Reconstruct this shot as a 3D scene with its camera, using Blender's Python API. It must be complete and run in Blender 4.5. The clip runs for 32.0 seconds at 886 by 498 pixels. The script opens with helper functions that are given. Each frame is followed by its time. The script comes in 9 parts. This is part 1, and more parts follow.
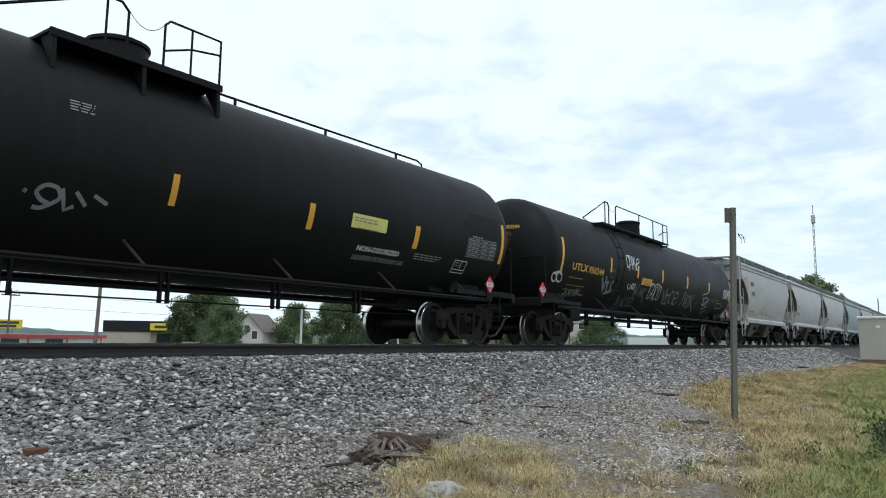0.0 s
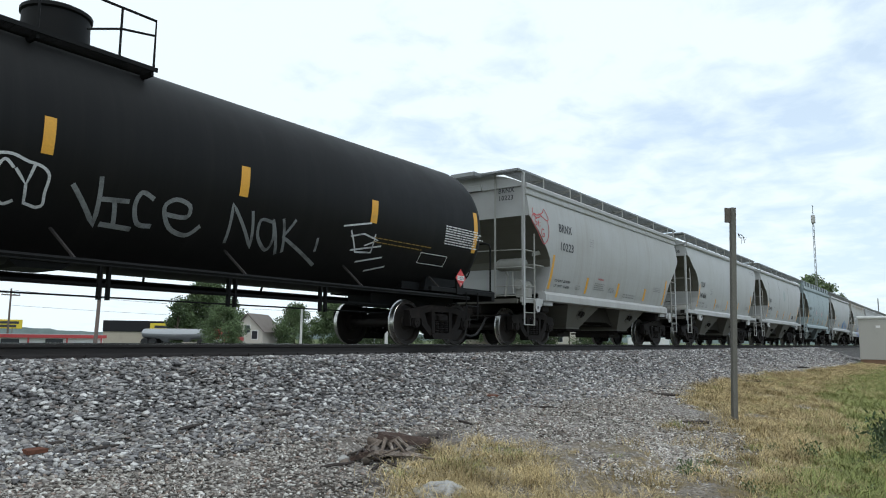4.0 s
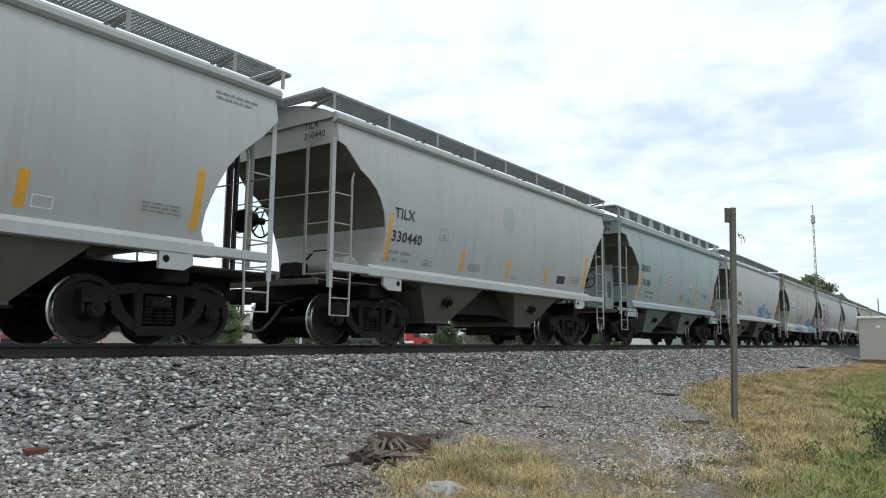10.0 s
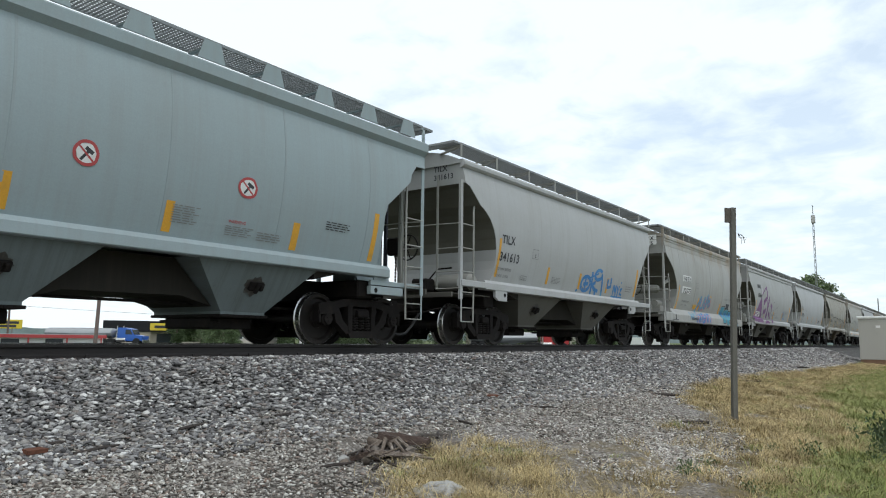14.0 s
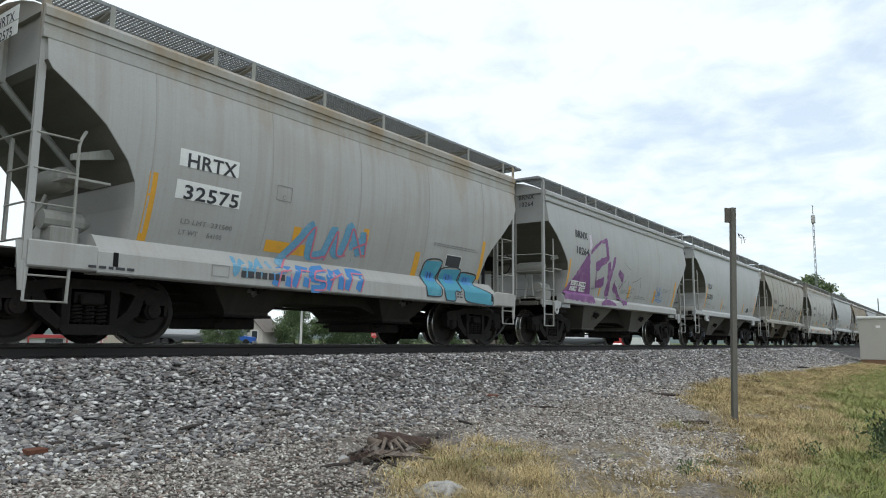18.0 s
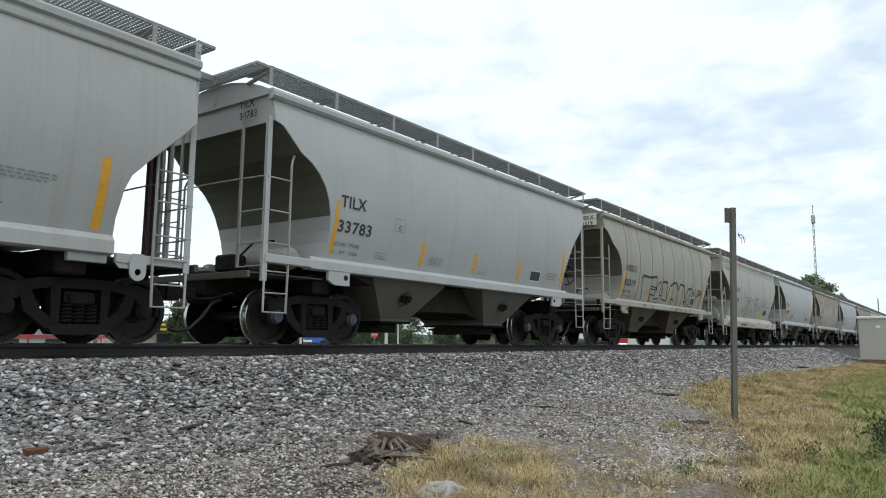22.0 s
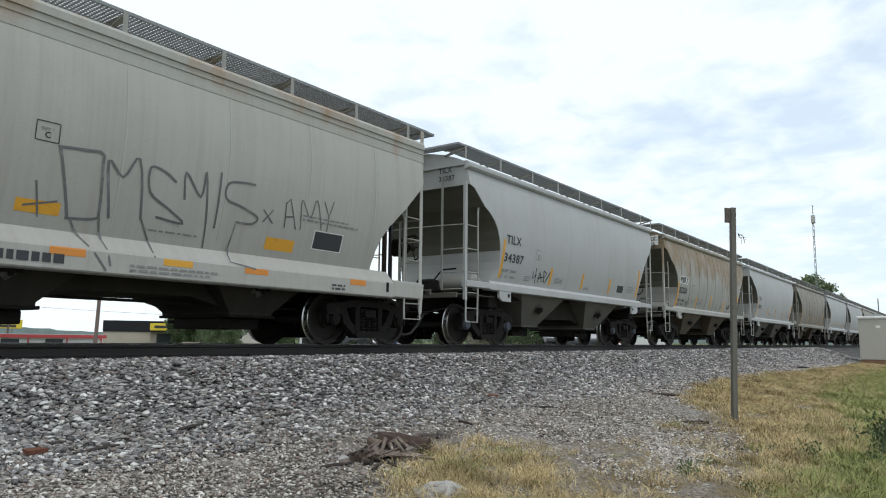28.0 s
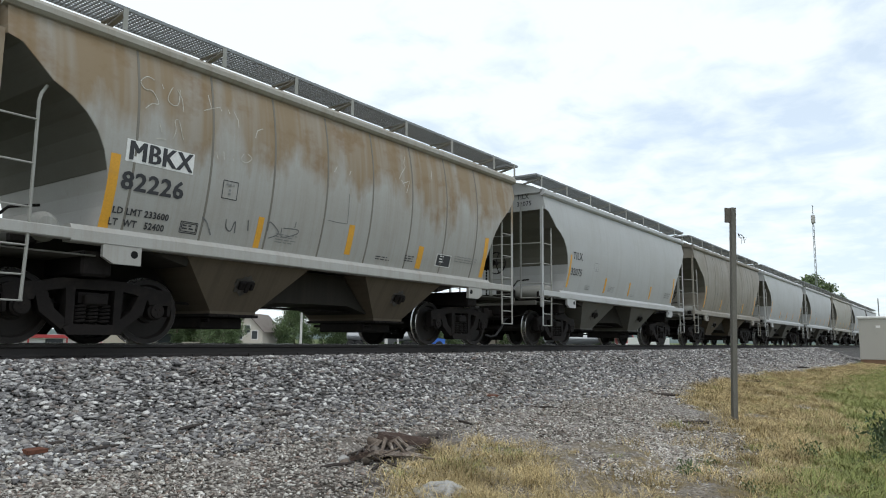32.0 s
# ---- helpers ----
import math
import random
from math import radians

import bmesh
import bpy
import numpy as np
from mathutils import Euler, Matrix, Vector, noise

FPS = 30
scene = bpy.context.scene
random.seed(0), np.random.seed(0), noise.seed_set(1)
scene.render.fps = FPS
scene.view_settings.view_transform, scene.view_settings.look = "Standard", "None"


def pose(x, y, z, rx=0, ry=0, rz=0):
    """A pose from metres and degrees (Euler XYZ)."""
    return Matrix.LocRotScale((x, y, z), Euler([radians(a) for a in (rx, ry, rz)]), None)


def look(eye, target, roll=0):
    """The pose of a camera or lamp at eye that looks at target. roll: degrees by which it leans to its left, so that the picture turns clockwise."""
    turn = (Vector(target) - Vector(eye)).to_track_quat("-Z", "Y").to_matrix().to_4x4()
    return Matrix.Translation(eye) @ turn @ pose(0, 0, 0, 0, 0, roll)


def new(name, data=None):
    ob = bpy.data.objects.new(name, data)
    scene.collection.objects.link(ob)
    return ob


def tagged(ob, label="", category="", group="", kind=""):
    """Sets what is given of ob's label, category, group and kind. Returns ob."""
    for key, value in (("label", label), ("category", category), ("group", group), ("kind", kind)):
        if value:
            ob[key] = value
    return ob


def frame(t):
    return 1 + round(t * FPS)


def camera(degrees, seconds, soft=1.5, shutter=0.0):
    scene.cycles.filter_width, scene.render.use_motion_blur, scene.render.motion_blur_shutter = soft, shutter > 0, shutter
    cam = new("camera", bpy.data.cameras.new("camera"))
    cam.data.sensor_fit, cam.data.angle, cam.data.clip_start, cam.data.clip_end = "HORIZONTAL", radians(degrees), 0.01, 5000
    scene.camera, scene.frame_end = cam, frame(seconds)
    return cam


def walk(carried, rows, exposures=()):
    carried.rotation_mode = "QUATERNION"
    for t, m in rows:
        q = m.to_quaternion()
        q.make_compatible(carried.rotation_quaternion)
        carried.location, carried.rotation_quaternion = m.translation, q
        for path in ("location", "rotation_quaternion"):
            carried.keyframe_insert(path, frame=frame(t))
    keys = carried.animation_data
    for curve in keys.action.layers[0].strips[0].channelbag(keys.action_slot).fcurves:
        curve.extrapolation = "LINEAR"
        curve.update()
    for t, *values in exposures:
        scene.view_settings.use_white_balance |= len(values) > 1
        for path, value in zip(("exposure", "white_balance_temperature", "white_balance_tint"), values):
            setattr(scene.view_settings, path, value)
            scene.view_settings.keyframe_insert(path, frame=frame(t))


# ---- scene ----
# World axes: x runs along the track towards the oncoming cars, y across it, away from the camera; z = 0 is the top of the rail.
cam = camera(64.1, 32.0, soft=1.05, shutter=0.0)
EYE = Vector((0.0, -10.154, 0.099))
YAW, PITCH, ROLL = radians(53.86), radians(7.34), 0.606
AHEAD = Vector((math.sin(YAW) * math.cos(PITCH), math.cos(YAW) * math.cos(PITCH), math.sin(PITCH)))
VIEW = look(EYE, EYE + AHEAD, ROLL)
walk(cam, [(0.0, VIEW), (32.0, VIEW)], exposures=[(0.0, 0.0, 6130, 9), (3.5, 0.0, 6130, 9), (6.0, 0.04, 6330, 10), (9.0, 0.05, 6360, 10), (32.0, 0.05, 6400, 11)])

# ---- sky and sun ----
CLOUD = 1.05
SUN_UP, SUN_TURN = radians(62), radians(208)      # the sun stands high behind thin cloud, at the camera's back


def node(nt, kind, **inputs):
    n = nt.nodes.new(kind)
    for key, value in inputs.items():
        n.inputs[key.replace("_", " ")].default_value = value
    return n


def maths(nt, operation, b=None):
    n = nt.nodes.new("ShaderNodeMath")
    n.operation = operation
    if b is not None:
        n.inputs[1].default_value = b
    return n


def colour_mix(nt):
    n = nt.nodes.new("ShaderNodeMix")
    n.data_type, n.blend_type = "RGBA", "MIX"
    return n


def ramp(nt, stops, source):
    n = nt.nodes.new("ShaderNodeValToRGB")
    while len(n.color_ramp.elements) < len(stops):
        n.color_ramp.elements.new(0.5)
    for e, (pos, col) in zip(n.color_ramp.elements, stops):
        e.position, e.color = pos, (*col, 1) if len(col) == 3 else col
    nt.links.new(source, n.inputs["Fac"])
    return n.outputs["Color"]


def make_world():
    world = bpy.data.worlds.new("overcast_sky")
    world.use_nodes = True
    scene.world = world
    nt = world.node_tree
    nt.nodes.clear()
    out = node(nt, "ShaderNodeOutputWorld")
    sky = node(nt, "ShaderNodeTexSky")
    sky.sky_type, sky.sun_disc, sky.sun_elevation, sky.sun_rotation = "NISHITA", False, SUN_UP, SUN_TURN
    bg_sky = node(nt, "ShaderNodeBackground", Strength=0.15)
    nt.links.new(sky.outputs["Color"], bg_sky.inputs["Color"])
    # thin broken cloud over the blue
    tc = node(nt, "ShaderNodeTexCoord")
    sep = node(nt, "ShaderNodeSeparateXYZ")
    nt.links.new(tc.outputs["Generated"], sep.inputs[0])
    lift = maths(nt, "ADD", 0.16)
    nt.links.new(sep.outputs["Z"], lift.inputs[0])
    flat = node(nt, "ShaderNodeVectorMath")
    flat.operation = "DIVIDE"
    comb = node(nt, "ShaderNodeCombineXYZ")
    for k in range(3):
        nt.links.new(lift.outputs[0], comb.inputs[k])
    nt.links.new(tc.outputs["Generated"], flat.inputs[0])
    nt.links.new(comb.outputs[0], flat.inputs[1])
    mapping = node(nt, "ShaderNodeMapping", Scale=(1.0, 1.0, 0.0), Location=(0.4, 0.9, 0.0))
    nt.links.new(flat.outputs[0], mapping.inputs[0])
    big = node(nt, "ShaderNodeTexNoise", Scale=1.1, Detail=3.0, Roughness=0.5)
    fine = node(nt, "ShaderNodeTexNoise", Scale=5.5, Detail=6.0, Roughness=0.55, Distortion=0.3)
    for n in (big, fine):
        nt.links.new(mapping.outputs[0], n.inputs["Vector"])
    mixn = maths(nt, "MULTIPLY_ADD", 0.5)
    nt.links.new(fine.outputs["Fac"], mixn.inputs[0])
    half = maths(nt, "MULTIPLY", 0.5)
    nt.links.new(big.outputs["Fac"], half.inputs[0])
    nt.links.new(half.outputs[0], mixn.inputs[2])
    # the veil thickens towards the sun's side
    side = node(nt, "ShaderNodeVectorMath")
    side.operation = "DOT_PRODUCT"
    side.inputs[1].default_value = (-0.45, 0.55, 0.15)
    nt.links.new(tc.outputs["Generated"], side.inputs[0])
    veil = maths(nt, "MULTIPLY_ADD", 0.24)
    nt.links.new(side.outputs["Value"], veil.inputs[0])
    nt.links.new(mixn.outputs[0], veil.inputs[2])
    cover = ramp(nt, [(0.33, (0.66, 0.66, 0.66)), (0.50, (0.97, 0.97, 0.97))], veil.outputs[0])
    bg_cloud = node(nt, "ShaderNodeBackground", Strength=CLOUD)
    tone = ramp(nt, [(0.34, (0.84, 0.955, 1.03)), (0.52, (0.92, 1.0, 1.02))], veil.outputs[0])
    nt.links.new(tone, bg_cloud.inputs["Color"])
    mix = node(nt, "ShaderNodeMixShader")
    nt.links.new(cover, mix.inputs[0])
    nt.links.new(bg_sky.outputs[0], mix.inputs[1])
    nt.links.new(bg_cloud.outputs[0], mix.inputs[2])
    nt.links.new(mix.outputs[0], out.inputs["Surface"])


make_world()
sun = new("sun", bpy.data.lights.new("sun", "SUN"))
sun.data.energy, sun.data.angle, sun.data.color = 0.85, radians(16), (1.0, 0.97, 0.94)
sun.matrix_world = look((0, 0, 60), Vector((0, 0, 60)) - Vector((math.sin(SUN_TURN) * math.cos(SUN_UP), math.cos(SUN_TURN) * math.cos(SUN_UP), math.sin(SUN_UP))))


# ---- materials ----
def material(name, base, rough=0.7, metal=0.0, vary=0.15, grain=40.0, patch=2.0, bump=0.15, other=None, other_at=(0.55, 0.75), stretch=(1, 1, 1), spec=0.5, island=0.0):
    """A surface with colour varied at two scales, a second colour in patches, and fine relief."""
    m = bpy.data.materials.new(name)
    m.use_nodes = True
    nt = m.node_tree
    bsdf = nt.nodes["Principled BSDF"]
    bsdf.inputs["Metallic"].default_value = metal
    bsdf.inputs["Specular IOR Level"].default_value = spec
    tc = node(nt, "ShaderNodeTexCoord")
    mp = node(nt, "ShaderNodeMapping", Scale=stretch)
    nt.links.new(tc.outputs["Object"], mp.inputs[0])
    n1 = node(nt, "ShaderNodeTexNoise", Scale=grain, Detail=4.0, Roughness=0.65)
    n2 = node(nt, "ShaderNodeTexNoise", Scale=patch, Detail=5.0, Roughness=0.6)
    nt.links.new(mp.outputs[0], n1.inputs["Vector"])
    nt.links.new(mp.outputs[0], n2.inputs["Vector"])
    lo = tuple(max(0.0, c * (1 - vary)) for c in base)
    hi = tuple(min(1.0, c * (1 + vary)) for c in base)
    c1 = ramp(nt, [(0.25, lo), (0.75, hi)], n1.outputs["Fac"])
    mix = colour_mix(nt)
    nt.links.new(c1, mix.inputs["A"])
    mix.inputs["B"].default_value = (*(other or tuple(c * (1 - vary) for c in base)), 1)
    fac = ramp(nt, [(other_at[0], (0, 0, 0)), (other_at[1], (1, 1, 1))], n2.outputs["Fac"])
    nt.links.new(fac, mix.inputs["Factor"])
    colour = mix.outputs["Result"]
    if island:
        geo = node(nt, "ShaderNodeNewGeometry")
        hsv = node(nt, "ShaderNodeHueSaturation")
        rmap = node(nt, "ShaderNodeMapRange")
        rmap.inputs["To Min"].default_value, rmap.inputs["To Max"].default_value = 1 - island, 1 + island
        nt.links.new(geo.outputs["Random Per Island"], rmap.inputs["Value"])
        nt.links.new(rmap.outputs[0], hsv.inputs["Value"])
        nt.links.new(colour, hsv.inputs["Color"])
        colour = hsv.outputs["Color"]
    nt.links.new(colour, bsdf.inputs["Base Color"])
    rr = node(nt, "ShaderNodeMapRange")
    rr.inputs["To Min"].default_value, rr.inputs["To Max"].default_value = max(0.05, rough - 0.12), min(1.0, rough + 0.12)
    nt.links.new(n1.outputs["Fac"], rr.inputs["Value"])
    nt.links.new(rr.outputs[0], bsdf.inputs["Roughness"])
    if bump:
        b = node(nt, "ShaderNodeBump", Strength=bump, Distance=0.01)
        nt.links.new(n1.outputs["Fac"], b.inputs["Height"])
        nt.links.new(b.outputs[0], bsdf.inputs["Normal"])
    return m


def car_paint(name, base, dirt=(0.23, 0.19, 0.14), dirty=0.35, rust=None, rust_from=3.2, rust_soft=0.8, rough=0.55, seed=0.0, spec=0.35):
    """Weathered paint on a car: run-down streaks, blotches, and rust that has run from the roof."""
    m = bpy.data.materials.new(name)
    m.use_nodes = True
    nt = m.node_tree
    bsdf = nt.nodes["Principled BSDF"]
    bsdf.inputs["Specular IOR Level"].default_value = spec
    tc = node(nt, "ShaderNodeTexCoord")

    def noise_at(scale, stretch, detail=5.0):
        mp = node(nt, "ShaderNodeMapping", Scale=stretch, Location=(seed, seed * 0.7, seed * 0.3))
        nt.links.new(tc.outputs["Object"], mp.inputs[0])
        n = node(nt, "ShaderNodeTexNoise", Scale=scale, Detail=detail, Roughness=0.62)
        nt.links.new(mp.outputs[0], n.inputs["Vector"])
        return n.outputs["Fac"]

    streak = noise_at(1.0, (4.5, 0.3, 0.22))
    blotch = noise_at(0.7, (1, 1, 1.3))
    grain = noise_at(45.0, (1, 1, 1))
    colour = ramp(nt, [(0.2, tuple(c * 0.93 for c in base)), (0.8, tuple(min(1, c * 1.05) for c in base))], grain)

    def over(colour, tint, fac, amount):
        mix = colour_mix(nt)
        mul = maths(nt, "MULTIPLY", amount)
        nt.links.new(fac, mul.inputs[0])
        nt.links.new(mul.outputs[0], mix.inputs["Factor"])
        nt.links.new(colour, mix.inputs["A"])
        mix.inputs["B"].default_value = (*tint, 1)
        return mix.outputs["Result"]

    colour = over(colour, dirt, ramp(nt, [(0.48, (0, 0, 0)), (0.72, (1, 1, 1))], streak), dirty * 0.8)
    fine = noise_at(1.0, (16.0, 0.6, 0.45))
    colour = over(colour, dirt, ramp(nt, [(0.50, (0, 0, 0)), (0.80, (1, 1, 1))], fine), dirty * 0.7)
    specks = noise_at(9.0, (1.0, 1.0, 0.5))
    colour = over(colour, dirt, ramp(nt, [(0.62, (0, 0, 0)), (0.75, (1, 1, 1))], specks), dirty * 0.5)
    colour = over(colour, dirt, ramp(nt, [(0.42, (0, 0, 0)), (0.75, (1, 1, 1))], blotch), dirty * 0.6)
    if rust:
        sep = node(nt, "ShaderNodeSeparateXYZ")
        nt.links.new(tc.outputs["Object"], sep.inputs[0])
        add = maths(nt, "MULTIPLY_ADD", 3.0)
        nt.links.new(noise_at(0.8, (1.5, 0.3, 0.6)), add.inputs[0])
        nt.links.new(sep.outputs["Z"], add.inputs[2])
        rm = node(nt, "ShaderNodeMapRange")
        rm.inputs["From Min"].default_value, rm.inputs["From Max"].default_value = rust_from + 1.5, rust_from + 1.5 + rust_soft
        nt.links.new(add.outputs[0], rm.inputs["Value"])
        thin = ramp(nt, [(0.36, (0.45, 0.45, 0.45)), (0.56, (1, 1, 1))], noise_at(1.0, (2.6, 0.3, 0.16), 3.0))
        weak = maths(nt, "MULTIPLY")
        nt.links.new(rm.outputs[0], weak.inputs[0])
        nt.links.new(thin, weak.inputs[1])
        colour = over(colour, rust, weak.outputs[0], 0.9)
        deeper = noise_at(1.3, (1.2, 0.3, 1.6), 4.0)
        edge = maths(nt, "MULTIPLY")
        nt.links.new(rm.outputs[0], edge.inputs[0])
        nt.links.new(ramp(nt, [(0.50, (0, 0, 0)), (0.68, (1, 1, 1))], deeper), edge.inputs[1])
        colour = over(colour, tuple(c * f for c, f in zip(rust, (0.82, 0.70, 0.55))), edge.outputs[0], 0.7)
    nt.links.new(colour, bsdf.inputs["Base Color"])
    rr = node(nt, "ShaderNodeMapRange")
    rr.inputs["To Min"].default_value, rr.inputs["To Max"].default_value = rough - 0.1, rough + 0.2
    nt.links.new(blotch, rr.inputs["Value"])
    nt.links.new(rr.outputs[0], bsdf.inputs["Roughness"])
    b = node(nt, "ShaderNodeBump", Strength=0.25, Distance=0.02)
    nt.links.new(noise_at(1.6, (1, 0.2, 0.6), 2.0), b.inputs["Height"])
    nt.links.new(b.outputs[0], bsdf.inputs["Normal"])
    return m


GREY = car_paint("pale_grey_paint", (0.385, 0.388, 0.382), dirty=0.3)
WHITE = car_paint("off_white_paint", (0.415, 0.42, 0.418), dirty=0.2, seed=3.0)
BLUISH = car_paint("pale_blue_green_paint", (0.30, 0.358, 0.372), dirty=0.2, seed=5.0)
CREAM = car_paint("grey_beige_paint", (0.35, 0.335, 0.295), dirty=0.5, dirt=(0.20, 0.15, 0.095), seed=9.0)
STREAKED = car_paint("brown_streaked_grey_paint", (0.385, 0.385, 0.37), dirty=0.35, rust=(0.30, 0.235, 0.155), rust_from=3.45, seed=14.0)
RUSTY = car_paint("rust_run_white_paint", (0.37, 0.365, 0.342), dirty=0.4, rust=(0.235, 0.165, 0.088), rust_from=2.58, rust_soft=0.55, seed=2.0)
GRIMED = car_paint("grimy_brown_grey_paint", (0.27, 0.248, 0.212), dirty=0.7, dirt=(0.15, 0.12, 0.085), seed=19.0)
RUSTY_TOP = car_paint("rusty_roof_edge_paint", (0.40, 0.393, 0.362), dirty=0.3, rust=(0.34, 0.2, 0.09), rust_from=3.88, seed=6.0)
# End slopes: grime, plus the shade on these down-facing sheets, put into the colour.
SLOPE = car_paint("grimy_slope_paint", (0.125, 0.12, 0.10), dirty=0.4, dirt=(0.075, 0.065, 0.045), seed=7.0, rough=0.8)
# Recessed undersides: grime, with the shade under the car put into a near-black colour.
UNDER_DARK = car_paint("black_grimy_shaded_paint", (0.030, 0.027, 0.023), dirty=0.5, dirt=(0.05, 0.042, 0.034), seed=8.0, rough=0.85, spec=0.15)
UNDER_BLUE = car_paint("grimy_darkened_blue_grey_paint", (0.16, 0.19, 0.19), dirty=0.5, dirt=(0.07, 0.065, 0.05), seed=4.5, rough=0.75)
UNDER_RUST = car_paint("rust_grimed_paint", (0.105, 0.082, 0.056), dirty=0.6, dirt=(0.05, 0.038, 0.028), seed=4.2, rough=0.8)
SMEAR = material("oily_smear", (0.055, 0.05, 0.044), 0.5, vary=0.4, grain=14, patch=6, other=(0.14, 0.135, 0.12))
FADED = material("faded_round_patch", (0.32, 0.355, 0.35), 0.7, vary=0.15, grain=9, patch=3, other=(0.40, 0.42, 0.41))
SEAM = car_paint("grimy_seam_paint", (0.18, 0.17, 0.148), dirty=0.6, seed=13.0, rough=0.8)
DECK = car_paint("grimy_platform_paint", (0.11, 0.105, 0.09), dirty=0.7, dirt=(0.04, 0.033, 0.027), seed=11.0, rough=0.8)
RAIL_GREY = car_paint("dulled_rail_paint", (0.33, 0.33, 0.305), dirty=0.5, dirt=(0.12, 0.10, 0.075), seed=12.0, rough=0.7)
# Bay paint: grime over a base much darker than the car's sides.
UNDER = car_paint("grimy_darkened_grey_paint", (0.115, 0.11, 0.095), dirty=0.55, dirt=(0.09, 0.075, 0.055), seed=4.0, rough=0.75)
BLACK_TANK = car_paint("black_tank_paint", (0.0055, 0.0055, 0.0055), dirt=(0.013, 0.012, 0.011), dirty=0.5, rough=0.5, seed=1.0, spec=0.16)
BLACK = material("black_painted_steel", (0.0065, 0.0065, 0.0065), 0.65, bump=0.1, other=(0.013, 0.011, 0.010), spec=0.16)
IRON = material("brown_black_cast_steel", (0.0145, 0.012, 0.011), 0.82, vary=0.3, grain=30, patch=4, bump=0.3, other=(0.028, 0.022, 0.018), spec=0.16)
WHEEL_STEEL = material("dusty_wheel_steel", (0.017, 0.0138, 0.0122), 0.65, vary=0.25, grain=25, patch=3, other=(0.034, 0.026, 0.021), spec=0.25)
BRIGHT = material("worn_bright_steel", (0.55, 0.54, 0.52), 0.28, metal=1.0, vary=0.1, bump=0.05)
GALV = material("galvanised_steel", (0.24, 0.25, 0.25), 0.55, metal=0.5, vary=0.2)
RAIL_SIDE = material("rusty_rail_steel", (0.022, 0.018, 0.0165), 0.8, vary=0.3, grain=30, patch=5, other=(0.032, 0.024, 0.02))
YELLOW = material("yellow_reflective_tape", (0.66, 0.33, 0.03), 0.5, vary=0.12, patch=5, other=(0.5, 0.27, 0.05))
PALE_YELLOW = material("pale_yellow_label", (0.62, 0.58, 0.16), 0.5, vary=0.1)
ORANGE = material("orange_tape", (0.60, 0.22, 0.03), 0.5, vary=0.1)
INK = material("dark_lettering_paint", (0.035, 0.035, 0.04), 0.6, vary=0.2)
INK_GREY = material("faded_grey_lettering", (0.22, 0.22, 0.215), 0.6, vary=0.2)
INK_WHITE = material("white_lettering_paint", (0.72, 0.72, 0.70), 0.6, vary=0.1)
INK_YELLOW = material("yellow_lettering_paint", (0.60, 0.36, 0.05), 0.6, vary=0.1)
INK_OCHRE = material("dim_yellow_print", (0.26, 0.165, 0.03), 0.6, vary=0.2)
INK_RED = material("red_spray_paint", (0.42, 0.06, 0.06), 0.6, vary=0.15)
SPRAY_WHITE = material("white_spray_paint", (0.55, 0.56, 0.56), 0.6, vary=0.3, patch=3, other=(0.12, 0.12, 0.12))
SPRAY_DIM = material("faded_white_spray_paint", (0.20, 0.21, 0.21), 0.6, vary=0.3, patch=3, other=(0.05, 0.05, 0.05))
REPAINT = material("flat_black_touch_up", (0.016, 0.016, 0.0165), 0.75, vary=0.2, patch=3, spec=0.15)
SPRAY_HAZE = material("thin_bluish_spray_haze", (0.085, 0.10, 0.115), 0.6, vary=0.35, patch=4, other=(0.03, 0.032, 0.035))
SPRAY_BLACK = material("black_spray_paint", (0.02, 0.02, 0.022), 0.6, vary=0.2)
SPRAY_GREY = material("grey_marker_paint", (0.13, 0.13, 0.13), 0.6, vary=0.3, patch=2.5, other=(0.30, 0.30, 0.29))
SPRAY_PURPLE = material("purple_spray_paint", (0.175, 0.062, 0.185), 0.6, vary=0.25, grain=9, patch=3.5, bump=0.2, other=(0.30, 0.16, 0.29), other_at=(0.52, 0.72))
SPRAY_WHITE_FAINT = material("thin_chalk_scrawl", (0.46, 0.44, 0.39), 0.85, vary=0.4, grain=30, patch=6, other=(0.26, 0.235, 0.19))
SPRAY_LILAC = material("pale_lilac_spray_paint", (0.55, 0.50, 0.56), 0.6, vary=0.15)
SPRAY_BLUE = material("blue_spray_paint", (0.05, 0.20, 0.46), 0.6, vary=0.2, patch=2, other=(0.12, 0.33, 0.50))
SPRAY_SKY = material("sky_blue_spray_paint", (0.12, 0.30, 0.44), 0.6, vary=0.3, patch=5, other=(0.24, 0.36, 0.46))
SPRAY_TEAL = material("teal_spray_paint", (0.06, 0.27, 0.36), 0.6, vary=0.2, patch=2, other=(0.16, 0.42, 0.48))
SPRAY_PINK = material("pink_spray_paint", (0.52, 0.16, 0.22), 0.6, vary=0.2)
PLACARD = material("red_placard", (0.55, 0.05, 0.05), 0.5, vary=0.1)
RUBBER = material("black_rubber", (0.012, 0.012, 0.012), 0.6, bump=0.05)


